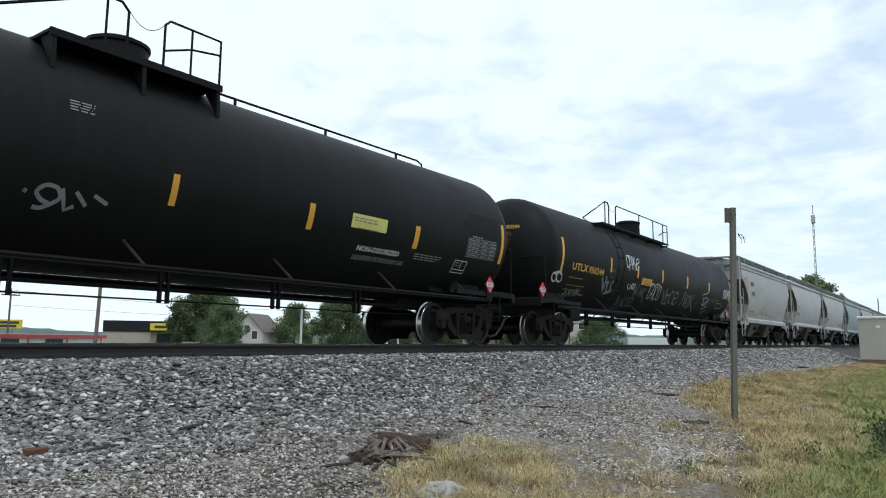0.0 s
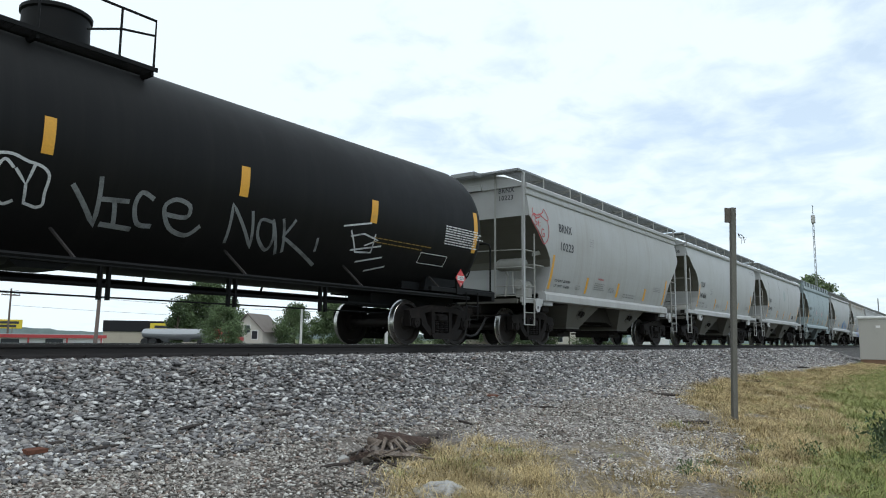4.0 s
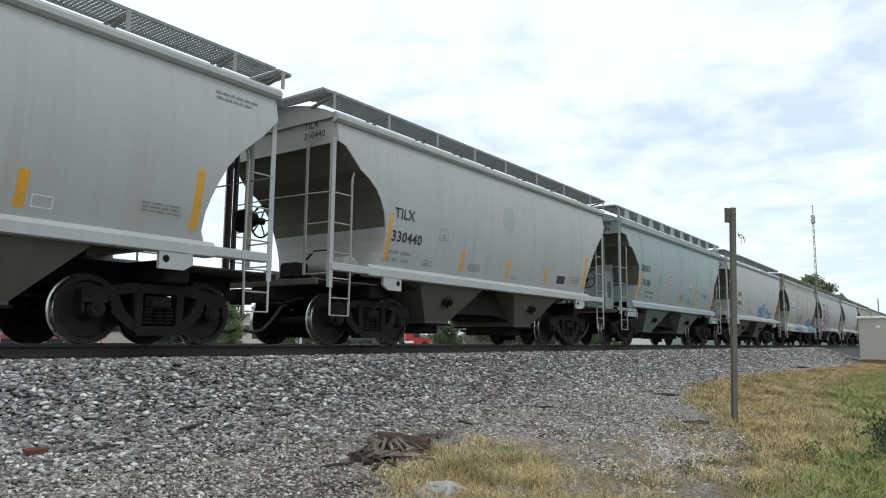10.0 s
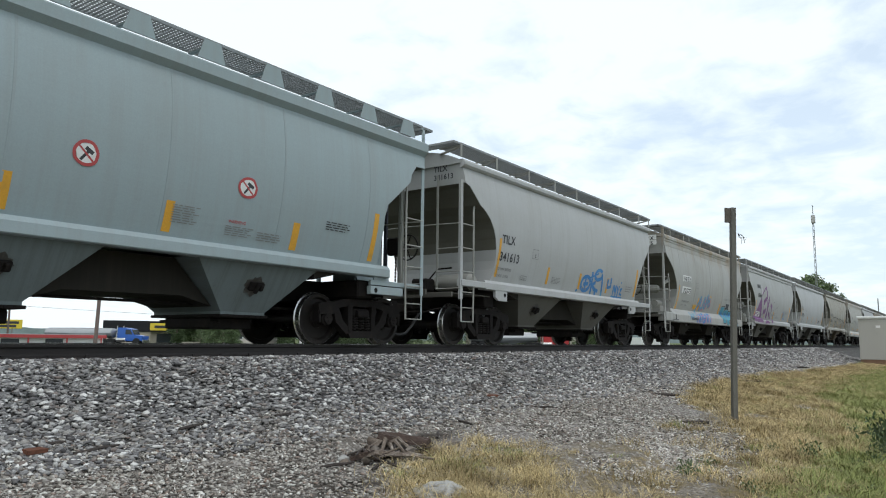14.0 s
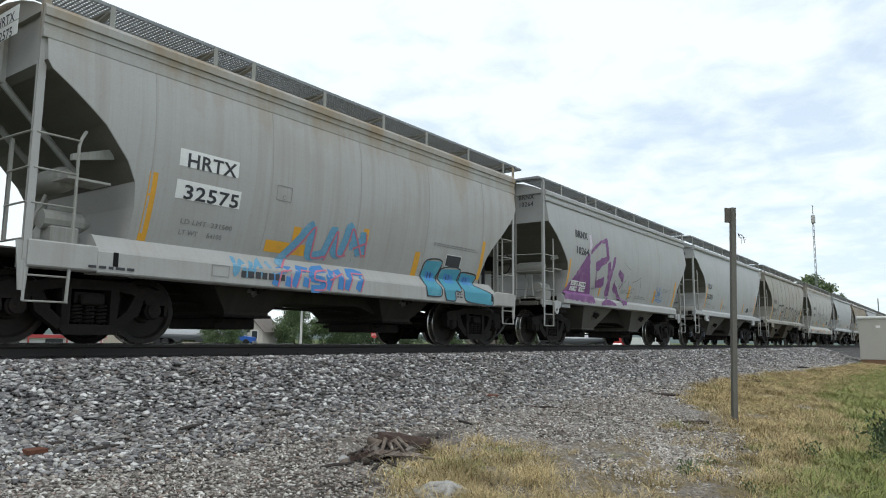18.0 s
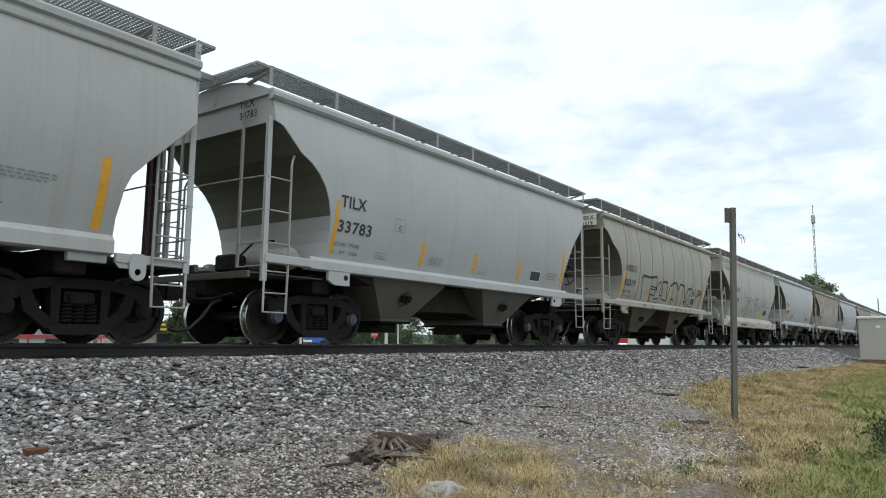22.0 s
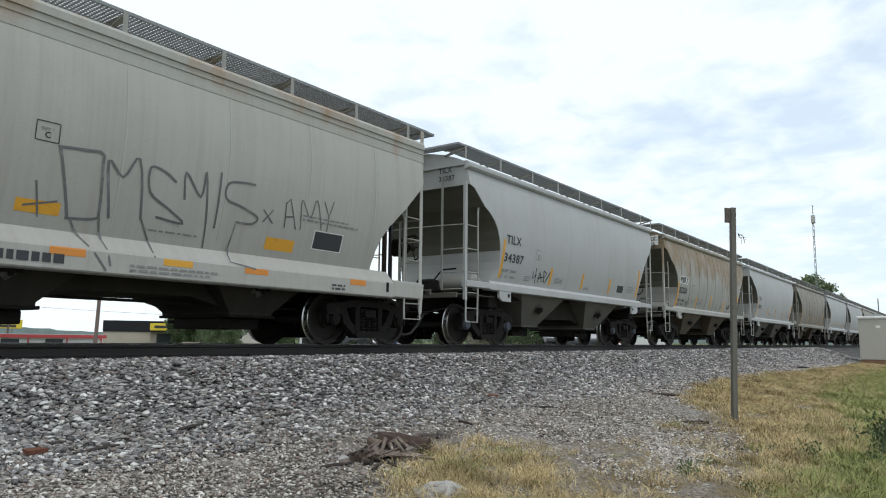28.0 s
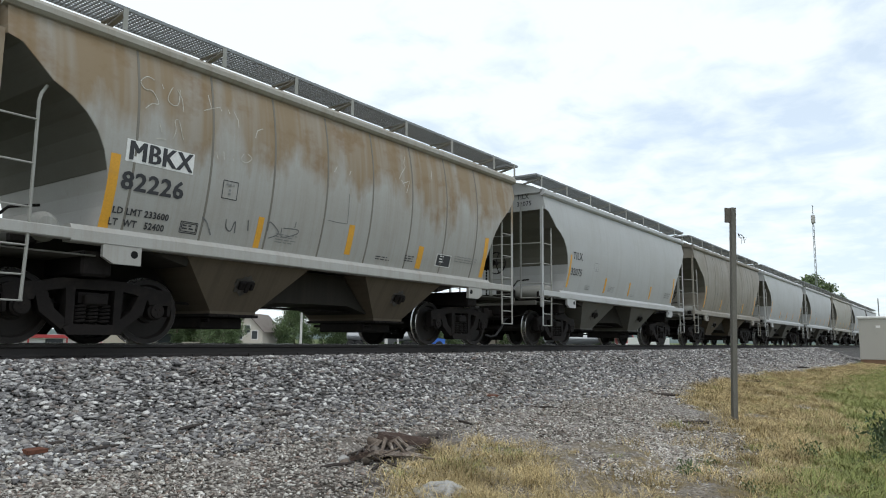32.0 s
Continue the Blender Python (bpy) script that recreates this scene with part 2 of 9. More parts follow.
# ---- mesh building ----
class Geo:
    """Vertices and faces of one mesh."""

    def __init__(self):
        self.v, self.f = [], []

    def add(self, verts, faces):
        o = len(self.v)
        self.v += [tuple(p) for p in verts]
        self.f += [tuple(i + o for i in q) for q in faces]
        return self

    def box(self, x0, x1, y0, y1, z0, z1, b=0.0):
        if b <= 0:
            self.add([(x, y, z) for x in (x0, x1) for y in (y0, y1) for z in (z0, z1)],
                     [(0, 1, 3, 2), (4, 6, 7, 5), (0, 4, 5, 1), (2, 3, 7, 6), (0, 2, 6, 4), (1, 5, 7, 3)])
            return self
        b = min(b, (x1 - x0) * 0.45, (y1 - y0) * 0.45, (z1 - z0) * 0.45)
        v, ids = [], {}
        for i in (0, 1):
            for j in (0, 1):
                for k in (0, 1):
                    for a in range(3):
                        p = [(x0, x1)[i], (y0, y1)[j], (z0, z1)[k]]
                        for c in range(3):
                            if c != a:
                                p[c] += b * (1 - 2 * (i, j, k)[c])
                        ids[i, j, k, a] = len(v)
                        v.append(p)
        f = []
        for s in (0, 1):
            f.append([ids[s, j, k, 0] for j, k in ((0, 0), (0, 1), (1, 1), (1, 0))][::1 if s == 0 else -1])
            f.append([ids[i, s, k, 1] for i, k in ((0, 0), (1, 0), (1, 1), (0, 1))][::1 if s == 0 else -1])
            f.append([ids[i, j, s, 2] for i, j in ((0, 0), (0, 1), (1, 1), (1, 0))][::1 if s == 0 else -1])
        for j in (0, 1):
            for k in (0, 1):
                f.append([ids[0, j, k, 1], ids[1, j, k, 1], ids[1, j, k, 2], ids[0, j, k, 2]])
                f.append([ids[j, 0, k, 0], ids[j, 1, k, 0], ids[j, 1, k, 2], ids[j, 0, k, 2]])
                f.append([ids[j, k, 0, 0], ids[j, k, 1, 0], ids[j, k, 1, 1], ids[j, k, 0, 1]])
        for i in (0, 1):
            for j in (0, 1):
                for k in (0, 1):
                    f.append([ids[i, j, k, a] for a in range(3)])
        return self.add(v, f)

    def prism(self, poly, axis, a0, a1):
        """A 2D outline drawn out along an axis; the outline's coordinates are the other two axes in order."""
        n, v = len(poly), []
        for a in (a0, a1):
            for p in poly:
                q = list(p)
                q.insert("xyz".index(axis), a)
                v.append(q)
        return self.add(v, [tuple(range(n))[::-1], tuple(range(n, 2 * n))] + [(i, (i + 1) % n, n + (i + 1) % n, n + i) for i in range(n)])

    def loft(self, rings, closed=True, caps=True):
        n, v, f = len(rings[0]), [p for r in rings for p in r], []
        for k in range(len(rings) - 1):
            for i in range(n if closed else n - 1):
                j = (i + 1) % n
                f.append((k * n + i, k * n + j, (k + 1) * n + j, (k + 1) * n + i))
        if caps and closed:
            f += [tuple(range(n))[::-1], tuple(range((len(rings) - 1) * n, len(rings) * n))]
        return self.add(v, f)

    def tube(self, pts, r, n=6):
        pts = [Vector(p) for p in pts]
        rings = []
        up = None
        for i, p in enumerate(pts):
            d = (pts[min(i + 1, len(pts) - 1)] - pts[max(i - 1, 0)]).normalized()
            if up is None:
                up = Vector((0, 0, 1)) if abs(d.z) < 0.9 else Vector((0, 1, 0))
            s = d.cross(up).normalized()
            u = s.cross(d).normalized()
            up = u
            rad = r[i] if isinstance(r, (list, tuple)) else r
            rings.append([p + rad * (math.cos(2 * math.pi * k / n) * s + math.sin(2 * math.pi * k / n) * u) for k in range(n)])
        return self.loft(rings)

    def lathe(self, prof, centre, axis, n=20):
        """A profile of (radius, offset) turned round an axis through centre."""
        rings = []
        for r, h in prof:
            ring = []
            for k in range(n):
                a = 2 * math.pi * k / n
                p = {"x": (h, r * math.cos(a), r * math.sin(a)), "y": (r * math.sin(a), h, r * math.cos(a)), "z": (r * math.cos(a), r * math.sin(a), h)}[axis]
                ring.append((centre[0] + p[0], centre[1] + p[1], centre[2] + p[2]))
            rings.append(ring)
        return self.loft(rings)

    def mesh(self, name, mat, smooth=False):
        me = bpy.data.meshes.new(name)
        me.from_pydata(self.v, [], self.f)
        me.materials.append(mat)
        if smooth:
            me.shade_smooth()
            me.set_sharp_from_angle(angle=radians(32))
        me.update()
        return me


def part(name, geo, mat, parent, label="", smooth=False, at=None):
    """One mesh object under a thing or a part; geo may be a mesh that is shared."""
    me = geo.mesh(name, mat, smooth) if isinstance(geo, Geo) else geo
    ob = new(name, me)
    ob.parent = parent
    if at is not None:
        ob.matrix_basis = at
    return tagged(ob, label)


def thing(name, label, category, at=None, group="", kind=""):
    ob = new(name)
    ob.empty_display_size = 0.2
    if at is not None:
        ob.matrix_basis = at
    return tagged(ob, label, category, group, kind)


def solid(name, geo, mat, label, category, group="", kind="", smooth=False, at=None):
    ob = new(name, geo.mesh(name, mat, smooth) if isinstance(geo, Geo) else geo)
    if at is not None:
        ob.matrix_basis = at
    return tagged(ob, label, category, group, kind)


def soup(name, verts, faces, mat, smooth=False):
    """A mesh from arrays of vertices and equal-sided faces."""
    verts, faces = np.asarray(verts, np.float32), np.asarray(faces, np.int32)
    me = bpy.data.meshes.new(name)
    n, k = faces.shape
    me.vertices.add(len(verts))
    me.vertices.foreach_set("co", verts.ravel())
    me.loops.add(n * k)
    me.loops.foreach_set("vertex_index", faces.ravel())
    me.polygons.add(n)
    me.polygons.foreach_set("loop_start", np.arange(0, n * k, k, dtype=np.int32))
    me.update(calc_edges=True)
    me.materials.append(mat)
    if smooth:
        me.shade_smooth()
    return me


# ---- the train ----
PITCH_HOPPER, PITCH_TANK = 12.875, 20.56
FIRST_HOPPER = -44.17                 # where the first hopper's middle stands at 16 s
SPEED, GAIN = 5.484, 0.0081           # metres a second at 16 s, and its slow gain
WHEEL_R = 0.457


def gone(t):
    """How far the train has come by t, counted from 16 s."""
    return SPEED * (t - 16) + GAIN * (t - 16) ** 2 / 2


MADE = {}


def made(key, mat, build, smooth=False):
    """A mesh that is built once for each key and material."""
    if (key, mat.name) not in MADE:
        MADE[key, mat.name] = build().mesh(key, mat, smooth)
    return MADE[key, mat.name]


# -- trucks --
def wheelset_geo():
    g = Geo()
    prof = [(0.10, -0.065), (0.15, -0.07), (0.17, -0.03), (0.36, -0.005), (0.385, -0.068), (0.450, -0.068), (0.457, -0.06), (0.460, 0.04),
            (0.483, 0.05), (0.485, 0.07), (0.47, 0.078), (0.39, 0.078), (0.37, 0.03), (0.17, 0.0), (0.15, 0.08), (0.10, 0.085)]
    for side in (-1, 1):
        g.lathe([(r, -side * h) for r, h in prof], (0, side * 0.775, 0), "y", 32)
    g.lathe([(0.0, -1.02), (0.075, -1.02), (0.08, -0.7), (0.088, 0.0), (0.08, 0.7), (0.075, 1.02), (0.0, 1.02)], (0, 0, 0), "y", 12)
    return g


def side_frame_geo():
    """The cast frame of a truck's side: bowed top, sloping legs, jaws over the bearings, window posts. Middle at x = 0, bearings at +-0.889."""
    g = Geo()
    y0, y1 = -0.075, 0.075
    top = [(-1.10, 0.60), (-1.12, 0.70), (-1.02, 0.745), (-0.72, 0.765), (-0.45, 0.83), (0.45, 0.83), (0.72, 0.765), (1.02, 0.745), (1.12, 0.70), (1.10, 0.60)]
    under = [(0.74, 0.60), (0.55, 0.67), (0.36, 0.70), (-0.36, 0.70), (-0.55, 0.67), (-0.74, 0.60)]
    g.prism(top + under, "y", y0, y1)
    for s in (-1, 1):
        def q(pts):
            return [(s * x, z) for x, z in pts] if s > 0 else [(s * x, z) for x, z in pts][::-1]
        g.prism(q([(1.10, 0.60), (0.74, 0.60), (0.76, 0.54), (1.10, 0.54)]), "y", y0 - 0.02, y1 + 0.02)      # jaw over the bearing
        g.prism(q([(1.12, 0.60), (1.06, 0.60), (1.05, 0.40), (1.09, 0.38)]), "y", y0, y1)                     # outer leg
        g.prism(q([(0.74, 0.62), (0.68, 0.40), (0.33, 0.13), (0.30, 0.27), (0.50, 0.44), (0.60, 0.64)]), "y", y0, y1)   # sloping leg
        g.prism(q([(0.38, 0.72), (0.26, 0.72), (0.26, 0.24), (0.36, 0.24)]), "y", y0 - 0.01, y1)              # window post
    g.prism([(-0.34, 0.12), (0.34, 0.12), (0.40, 0.20), (0.32, 0.25), (-0.32, 0.25), (-0.40, 0.20)], "y", y0 - 0.05, y1 + 0.05)   # spring seat
    return g


def spring_geo():
    g = Geo()
    for x in (0.0,):
        pts = [(x + 0.066 * math.cos(a * math.pi / 4), 0.066 * math.sin(a * math.pi / 4), 0.26 + 0.24 * a / 40) for a in range(41)]
        g.tube(pts, 0.017, 5)
    return g


def bearing_geo():
    return Geo().lathe([(0.0, 0.12), (0.115, 0.12), (0.125, 0.06), (0.125, -0.04), (0.10, -0.055), (0.10, -0.085), (0.065, -0.092), (0.06, -0.075), (0.0, -0.075)], (0, 0, 0), "y", 20)


def cap_bolts_geo():
    g = Geo()
    for a in range(3):
        x, z = 0.04 * math.cos(a * 2.094 + 0.5), 0.04 * math.sin(a * 2.094 + 0.5)
        g.lathe([(0.0, -0.105), (0.014, -0.105), (0.014, -0.07), (0.0, -0.07)], (x, 0, z), "y", 6)
    g.lathe([(0.075, -0.094), (0.095, -0.094), (0.095, -0.08), (0.075, -0.08)], (0, 0, 0), "y", 18)
    return g


def wheelset_mesh():
    """Wheels with a thin bright running edge where the rail has polished them."""
    if "wheelset_bright" not in MADE:
        me = wheelset_geo().mesh("wheelset", WHEEL_STEEL, True)
        me.materials.append(BRIGHT)
        for f in me.polygons:
            r = math.hypot(f.center.x, f.center.z)
            if 0.448 < r < 0.47 and abs(f.center.y) > 0.70:
                f.material_index = 1
        MADE["wheelset_bright"] = me
    return MADE["wheelset_bright"]


CAP_BLUE = material("blue_grey_bearing_cap", (0.05, 0.058, 0.078), 0.6, vary=0.2)
WHEELSETS = []


def truck(car, x, caps=IRON):
    bol = Geo()
    bol.prism([(-1.05, 0.52), (1.05, 0.52), (1.05, 0.66), (0.5, 0.74), (-0.5, 0.74), (-1.05, 0.66)], "x", -0.2, 0.2)
    bol.lathe([(0.0, 0.72), (0.3, 0.72), (0.3, 0.82), (0.0, 0.82)], (0, 0, 0), "z", 16)
    for s in (-1, 1):
        bol.box(-0.15, 0.15, s * 1.0 - 0.14, s * 1.0 + 0.14, 0.50, 0.64, 0.02)
        bol.tube([(s * 0.42, -0.78, 0.42), (s * 0.42, 0.78, 0.42)], 0.05, 6)          # brake beam
        bol.box(s * 0.42 - 0.05, s * 0.42 + 0.05, -0.82, -0.70, 0.30, 0.60, 0.02)
        bol.box(s * 0.42 - 0.05, s * 0.42 + 0.05, 0.70, 0.82, 0.30, 0.60, 0.02)
    t = part("truck", made("truck_bolster", IRON, lambda: bol), IRON, car, "cast steel truck with coil springs", at=pose(x, 0, 0))
    for s in (-1, 1):
        turn = 0 if s < 0 else 180
        part("side_frame", made("side_frame", IRON, side_frame_geo), IRON, t, at=pose(0, s * 1.005, 0, 0, 0, turn))
        for k in (-0.16, 0.0, 0.16):
            part("coil_spring", made("coil_spring", IRON, spring_geo, True), IRON, t, at=pose(k, s * 1.03, 0))
        for a in (-0.889, 0.889):
            b = part("bearing", made("bearing", caps, bearing_geo, True), caps, t, at=pose(a, s * 1.02, WHEEL_R, 0, 0, turn))
            if s < 0:
                part("bearing_bolts", made("bearing_bolts", caps, cap_bolts_geo), caps, t, at=pose(a, s * 1.02, WHEEL_R))
    for a in (-0.889, 0.889):
        w = part("wheelset", wheelset_mesh(), WHEEL_STEEL, t, "steel wheels on one axle", at=pose(a, 0, WHEEL_R))
        WHEELSETS.append((w, a))
    return t


# -- couplers, hoses, brake wheels --
def coupler_geo():
    g = Geo().box(-0.55, 0.30, -0.08, 0.08, 0.72, 0.90, 0.02)
    g.prism([(-0.80, -0.20), (-0.62, -0.22), (-0.52, -0.10), (-0.52, 0.12), (-0.66, 0.20), (-0.74, 0.12), (-0.66, 0.02), (-0.70, -0.06), (-0.82, -0.08)], "z", 0.68, 0.94)
    g.box(-0.14, 0.05, -0.28, 0.28, 0.66, 0.98, 0.03)
    g.tube([(-0.30, -0.14, 0.72), (-0.34, -0.75, 0.70), (-0.34, -1.2, 0.78)], 0.018, 5)
    return g


def hose_geo():
    pts = [(0.05, -0.42, 0.72), (-0.12, -0.42, 0.66), (-0.30, -0.40, 0.42), (-0.48, -0.36, 0.24), (-0.66, -0.32, 0.20), (-0.80, -0.26, 0.24)]
    return Geo().tube(pts, 0.030, 8)


def brake_wheel_geo():
    g = Geo()
    ring = [(0, 0.27 * math.cos(a * math.pi / 10), 0.27 * math.sin(a * math.pi / 10)) for a in range(21)]
    g.tube(ring, 0.017, 5)
    for a in range(5):
        c, s = math.cos(a * 1.2566), math.sin(a * 1.2566)
        g.tube([(0.03, 0, 0), (0, 0.27 * c, 0.27 * s)], 0.013, 5)
    g.lathe([(0, -0.03), (0.06, -0.03), (0.06, 0.12), (0, 0.12)], (0, 0, 0), "x", 10)
    return g


def end_gear(car, half, brake_end):
    """Couplers and hoses at both ends."""
    for s in (-1, 1):
        at = pose(s * (half - 0.70), 0, 0, 0, 0, 0 if s < 0 else 180)
        part("coupler", made("coupler", IRON, coupler_geo), IRON, car, at=at)
        part("brake_hose", made("brake_hose", RUBBER, hose_geo, True), RUBBER, car, "black rubber air hose", at=at)


# -- lettering and tape that lie on a curved side --
def side_of_hopper(z):
    return -(1.60 - (z - 2.85) ** 2 / 8)


def side_of_tank(z, r=1.545, zc=2.56):
    return -math.sqrt(max(r * r - (z - zc) ** 2, 0.01))


def side_of_first(z):
    """The side of the first tank."""
    return side_of_tank(z, 1.56, 2.51)


def patch_geo(x0, x1, z0, z1, side, lift=0.004, n=6, lean=0.0):
    g = Geo()
    rings = []
    for k in range(n + 1):
        z = z0 + (z1 - z0) * k / n
        d = lean * k / n
        y = side(z) - lift
        rings.append([(x0 + d, y, z), (x1 + d, y, z), (x1 + d, y + lift * 0.8, z), (x0 + d, y + lift * 0.8, z)])
    return g.loft(rings)


def letters_geo(text, x, z, size, side, lift=0.005, width=0.0, bold=0.026):
    """Lettering in the built-in font, its lower left at (x, z), laid on the side."""
    cu = bpy.data.curves.new("lettering", "FONT")
    cu.body, cu.size, cu.resolution_u, cu.offset = text, size * 1.38, 2, size * (0.0 if "M" in text else bold)
    cu.space_character = 1.06
    ob = bpy.data.objects.new("lettering", cu)
    me = bpy.data.meshes.new_from_object(ob)
    g = Geo()
    vs = []
    right = max((v.co.x for v in me.vertices), default=1.0)
    wide = width / right if width else 1.0
    for v in me.vertices:
        zz = z + v.co.y
        vs.append((x + v.co.x * wide, side(zz) - lift, zz))
    g.add(vs, [tuple(p.vertices) for p in me.polygons])
    if "M" in text:
        for k in (1, 2):
            g.add([(a + size * 0.035 * k, b - 0.0008 * k, c) for a, b, c in vs], [tuple(p.vertices) for p in me.polygons])
    bpy.data.objects.remove(ob)
    bpy.data.curves.remove(cu)
    bpy.data.meshes.remove(me)
    return g


def rounded(pts):
    """A stroke drawn through its points with an even curve."""
    out = []
    ends = [pts[0]] + list(pts) + [pts[-1]]
    for p, q, r, t in zip(ends, ends[1:], ends[2:], ends[3:]):
        for k in range(4):
            u = k / 4
            out.append(tuple(0.5 * (2 * q[i] + (r[i] - p[i]) * u + (2 * p[i] - 5 * q[i] + 4 * r[i] - t[i]) * u * u + (3 * q[i] - p[i] - 3 * r[i] + t[i]) * u ** 3) for i in (0, 1)))
    return out + [pts[-1]]


def ribbon_geo(strokes, width, side, lift=0.006):
    """Spray strokes, each a list of (x, z), laid on the side as flat bands."""
    g = Geo()
    for pts in strokes:
        if len(pts) > 4:
            pts = rounded(pts)
        fine = []
        for (a, b), (c, d) in zip(pts, pts[1:]):
            k = max(1, int(math.hypot(c - a, d - b) / 0.10))
            fine += [(a + (c - a) * i / k, b + (d - b) * i / k) for i in range(k)]
        fine.append(pts[-1])
        left, right = [], []
        for i, (a, b) in enumerate(fine):
            p, q = fine[max(i - 1, 0)], fine[min(i + 1, len(fine) - 1)]
            dx, dz = q[0] - p[0], q[1] - p[1]
            l = math.hypot(dx, dz) or 1
            nx, nz = -dz / l * width / 2, dx / l * width / 2
            left.append((a + nx, side(b + nz) - lift, b + nz))
            right.append((a - nx, side(b - nz) - lift, b - nz))
        n = len(fine)
        g.add(left + right, [(i, i + 1, n + i + 1, n + i) for i in range(n - 1)])
    return g


def fill_geo(poly, side, lift=0.005, step=0.05):
    """A filled outline of (x, z) points, in level bands so that it follows the side."""
    g = Geo()
    z, top = min(p[1] for p in poly), max(p[1] for p in poly)
    k = max(1, int((top - z) / step))
    h = (top - z) / k

    def cuts(zz):
        xs = []
        for (a, b), (c, d) in zip(poly, poly[1:] + poly[:1]):
            if (b <= zz) != (d <= zz):
                xs.append(a + (c - a) * (zz - b) / (d - b))
        return sorted(xs)
    for i in range(k):
        za, zb = z + i * h, z + (i + 1) * h
        mid = cuts((za + zb) / 2)
        lo, hi = cuts(za + h * 0.02), cuts(zb - h * 0.02)
        lo, hi = (lo if len(lo) == len(mid) else mid), (hi if len(hi) == len(mid) else mid)
        for j in range(0, len(mid) - 1, 2):
            g.add([(lo[j], side(za) - lift, za), (lo[j + 1], side(za) - lift, za), (hi[j + 1], side(zb) - lift, zb), (hi[j], side(zb) - lift, zb)], [(0, 1, 2, 3)])
    return g


def arc(cx, cz, rx, rz, a0, a1, n=14):
    return [(cx + rx * math.cos(radians(a0 + (a1 - a0) * i / n)), cz + rz * math.sin(radians(a0 + (a1 - a0) * i / n))) for i in range(n + 1)]


def bars_geo(x, z, w, rows, pitch, h, side, seed=1, lift=0.005):
    """Rows of small writing that cannot be read, as plain bars."""
    rnd = random.Random(seed)
    g = Geo()
    for r in range(rows):
        zz = z - r * pitch
        xx, end = x, x + w * rnd.uniform(0.75, 1.0)
        while xx < end:
            l = rnd.uniform(0.05, 0.16)
            y0, y1 = side(zz) - lift, side(zz + h) - lift
            g.add([(xx, y0, zz), (min(xx + l, end), y0, zz), (min(xx + l, end), y1, zz + h), (xx, y1, zz + h)], [(0, 1, 2, 3)])
            xx += l + 0.03
    return g


def frame_geo(x0, x1, z0, z1, side, w=0.012):
    return ribbon_geo([[(x0, z0), (x1, z0)], [(x1, z0), (x1, z1)], [(x1, z1), (x0, z1)], [(x0, z1), (x0, z0)]], w, side)


# -- hopper cars --
RUST_ROD = material("rust_brown_pipe", (0.075, 0.045, 0.035), 0.8, vary=0.3)
CUTS = {   # the outlines of the end slopes, leading end then trailing end, from the roof down: (distance of the edge from the middle, height)
    "curved": ([(5.66, 4.05), (5.66, 3.55), (5.50, 3.50), (5.14, 3.13), (4.90, 3.00), (4.72, 2.85), (4.57, 2.66), (4.46, 2.44), (4.39, 2.20), (4.35, 1.95), (4.35, 1.75), (4.40, 1.44)],
               [(5.78, 4.05), (5.78, 3.55), (5.67, 3.44), (5.44, 3.19), (5.28, 3.06), (5.02, 2.83), (4.84, 2.60), (4.71, 2.35), (4.62, 2.11), (4.56, 1.88), (4.56, 1.62), (4.66, 1.44)]),
    "straight": ([(5.66, 4.05), (5.66, 3.24), (5.50, 3.12), (5.19, 2.89), (4.97, 2.69), (4.71, 2.46), (4.50, 2.24), (4.44, 2.05), (4.42, 1.80), (4.42, 1.36)],
                 [(5.76, 4.05), (5.76, 3.12), (5.61, 2.95), (5.45, 2.79), (5.06, 2.40), (4.87, 2.19), (4.80, 2.00), (4.76, 1.61), (4.78, 1.36)]),
    "faceted": ([(5.66, 4.05), (5.66, 3.59), (5.34, 3.57), (5.22, 3.38), (5.18, 3.22), (4.94, 3.18), (4.38, 2.64), (4.35, 2.48), (4.30, 2.00), (4.34, 1.44)],
                [(5.74, 4.05), (5.74, 3.55), (5.46, 3.54), (5.28, 3.34), (5.22, 3.17), (4.56, 2.62), (4.50, 2.40), (4.50, 1.95), (4.52, 1.44)]),
    "deep": ([(5.48, 4.05), (5.48, 3.38), (5.42, 3.28), (5.17, 3.10), (4.96, 2.94), (4.74, 2.76), (4.40, 2.36), (4.27, 2.12), (4.22, 1.80), (4.22, 1.18)],
             [(5.49, 4.05), (5.49, 3.24), (5.34, 3.03), (4.93, 2.62), (4.51, 2.22), (4.33, 1.98), (4.24, 1.75), (4.20, 1.48), (4.22, 1.18)]),
}


def cut_at(pts, z):
    for (a, b), (c, d) in zip(pts, pts[1:]):
        if d <= z <= b:
            return a + (c - a) * (z - b) / (d - b if d != b else 1)
    return pts[-1][0]


def hopper_body_geo(cut):
    g = Geo()
    lead, trail = CUTS[cut]
    foot = min(lead[-1][1], trail[-1][1])
    heights = sorted({b for _, b in lead + trail} | {foot + 0.1 * k for k in range(29) if foot + 0.1 * k < 4.0})
    rings = []
    for z in heights:
        x0, x1, y = cut_at(lead, z), cut_at(trail, z), side_of_hopper(z)
        rings.append([(-x0, y, z), (x1, y, z), (x1, -y, z), (-x0, -y, z)])
    return g.loft(rings)


def slope_geo(pts, foot):
    """The sloping end sheet under the end panel, a plate laid on an end."""
    rings = []
    for x, z in pts:
        if foot < z < 3.60:
            y = -side_of_hopper(z) - 0.012
            rings.append([(-x - 0.008, -y, z), (-x - 0.008, y, z), (-x + 0.03, y, z + 0.004), (-x + 0.03, -y, z + 0.004)])
    return Geo().loft(rings)


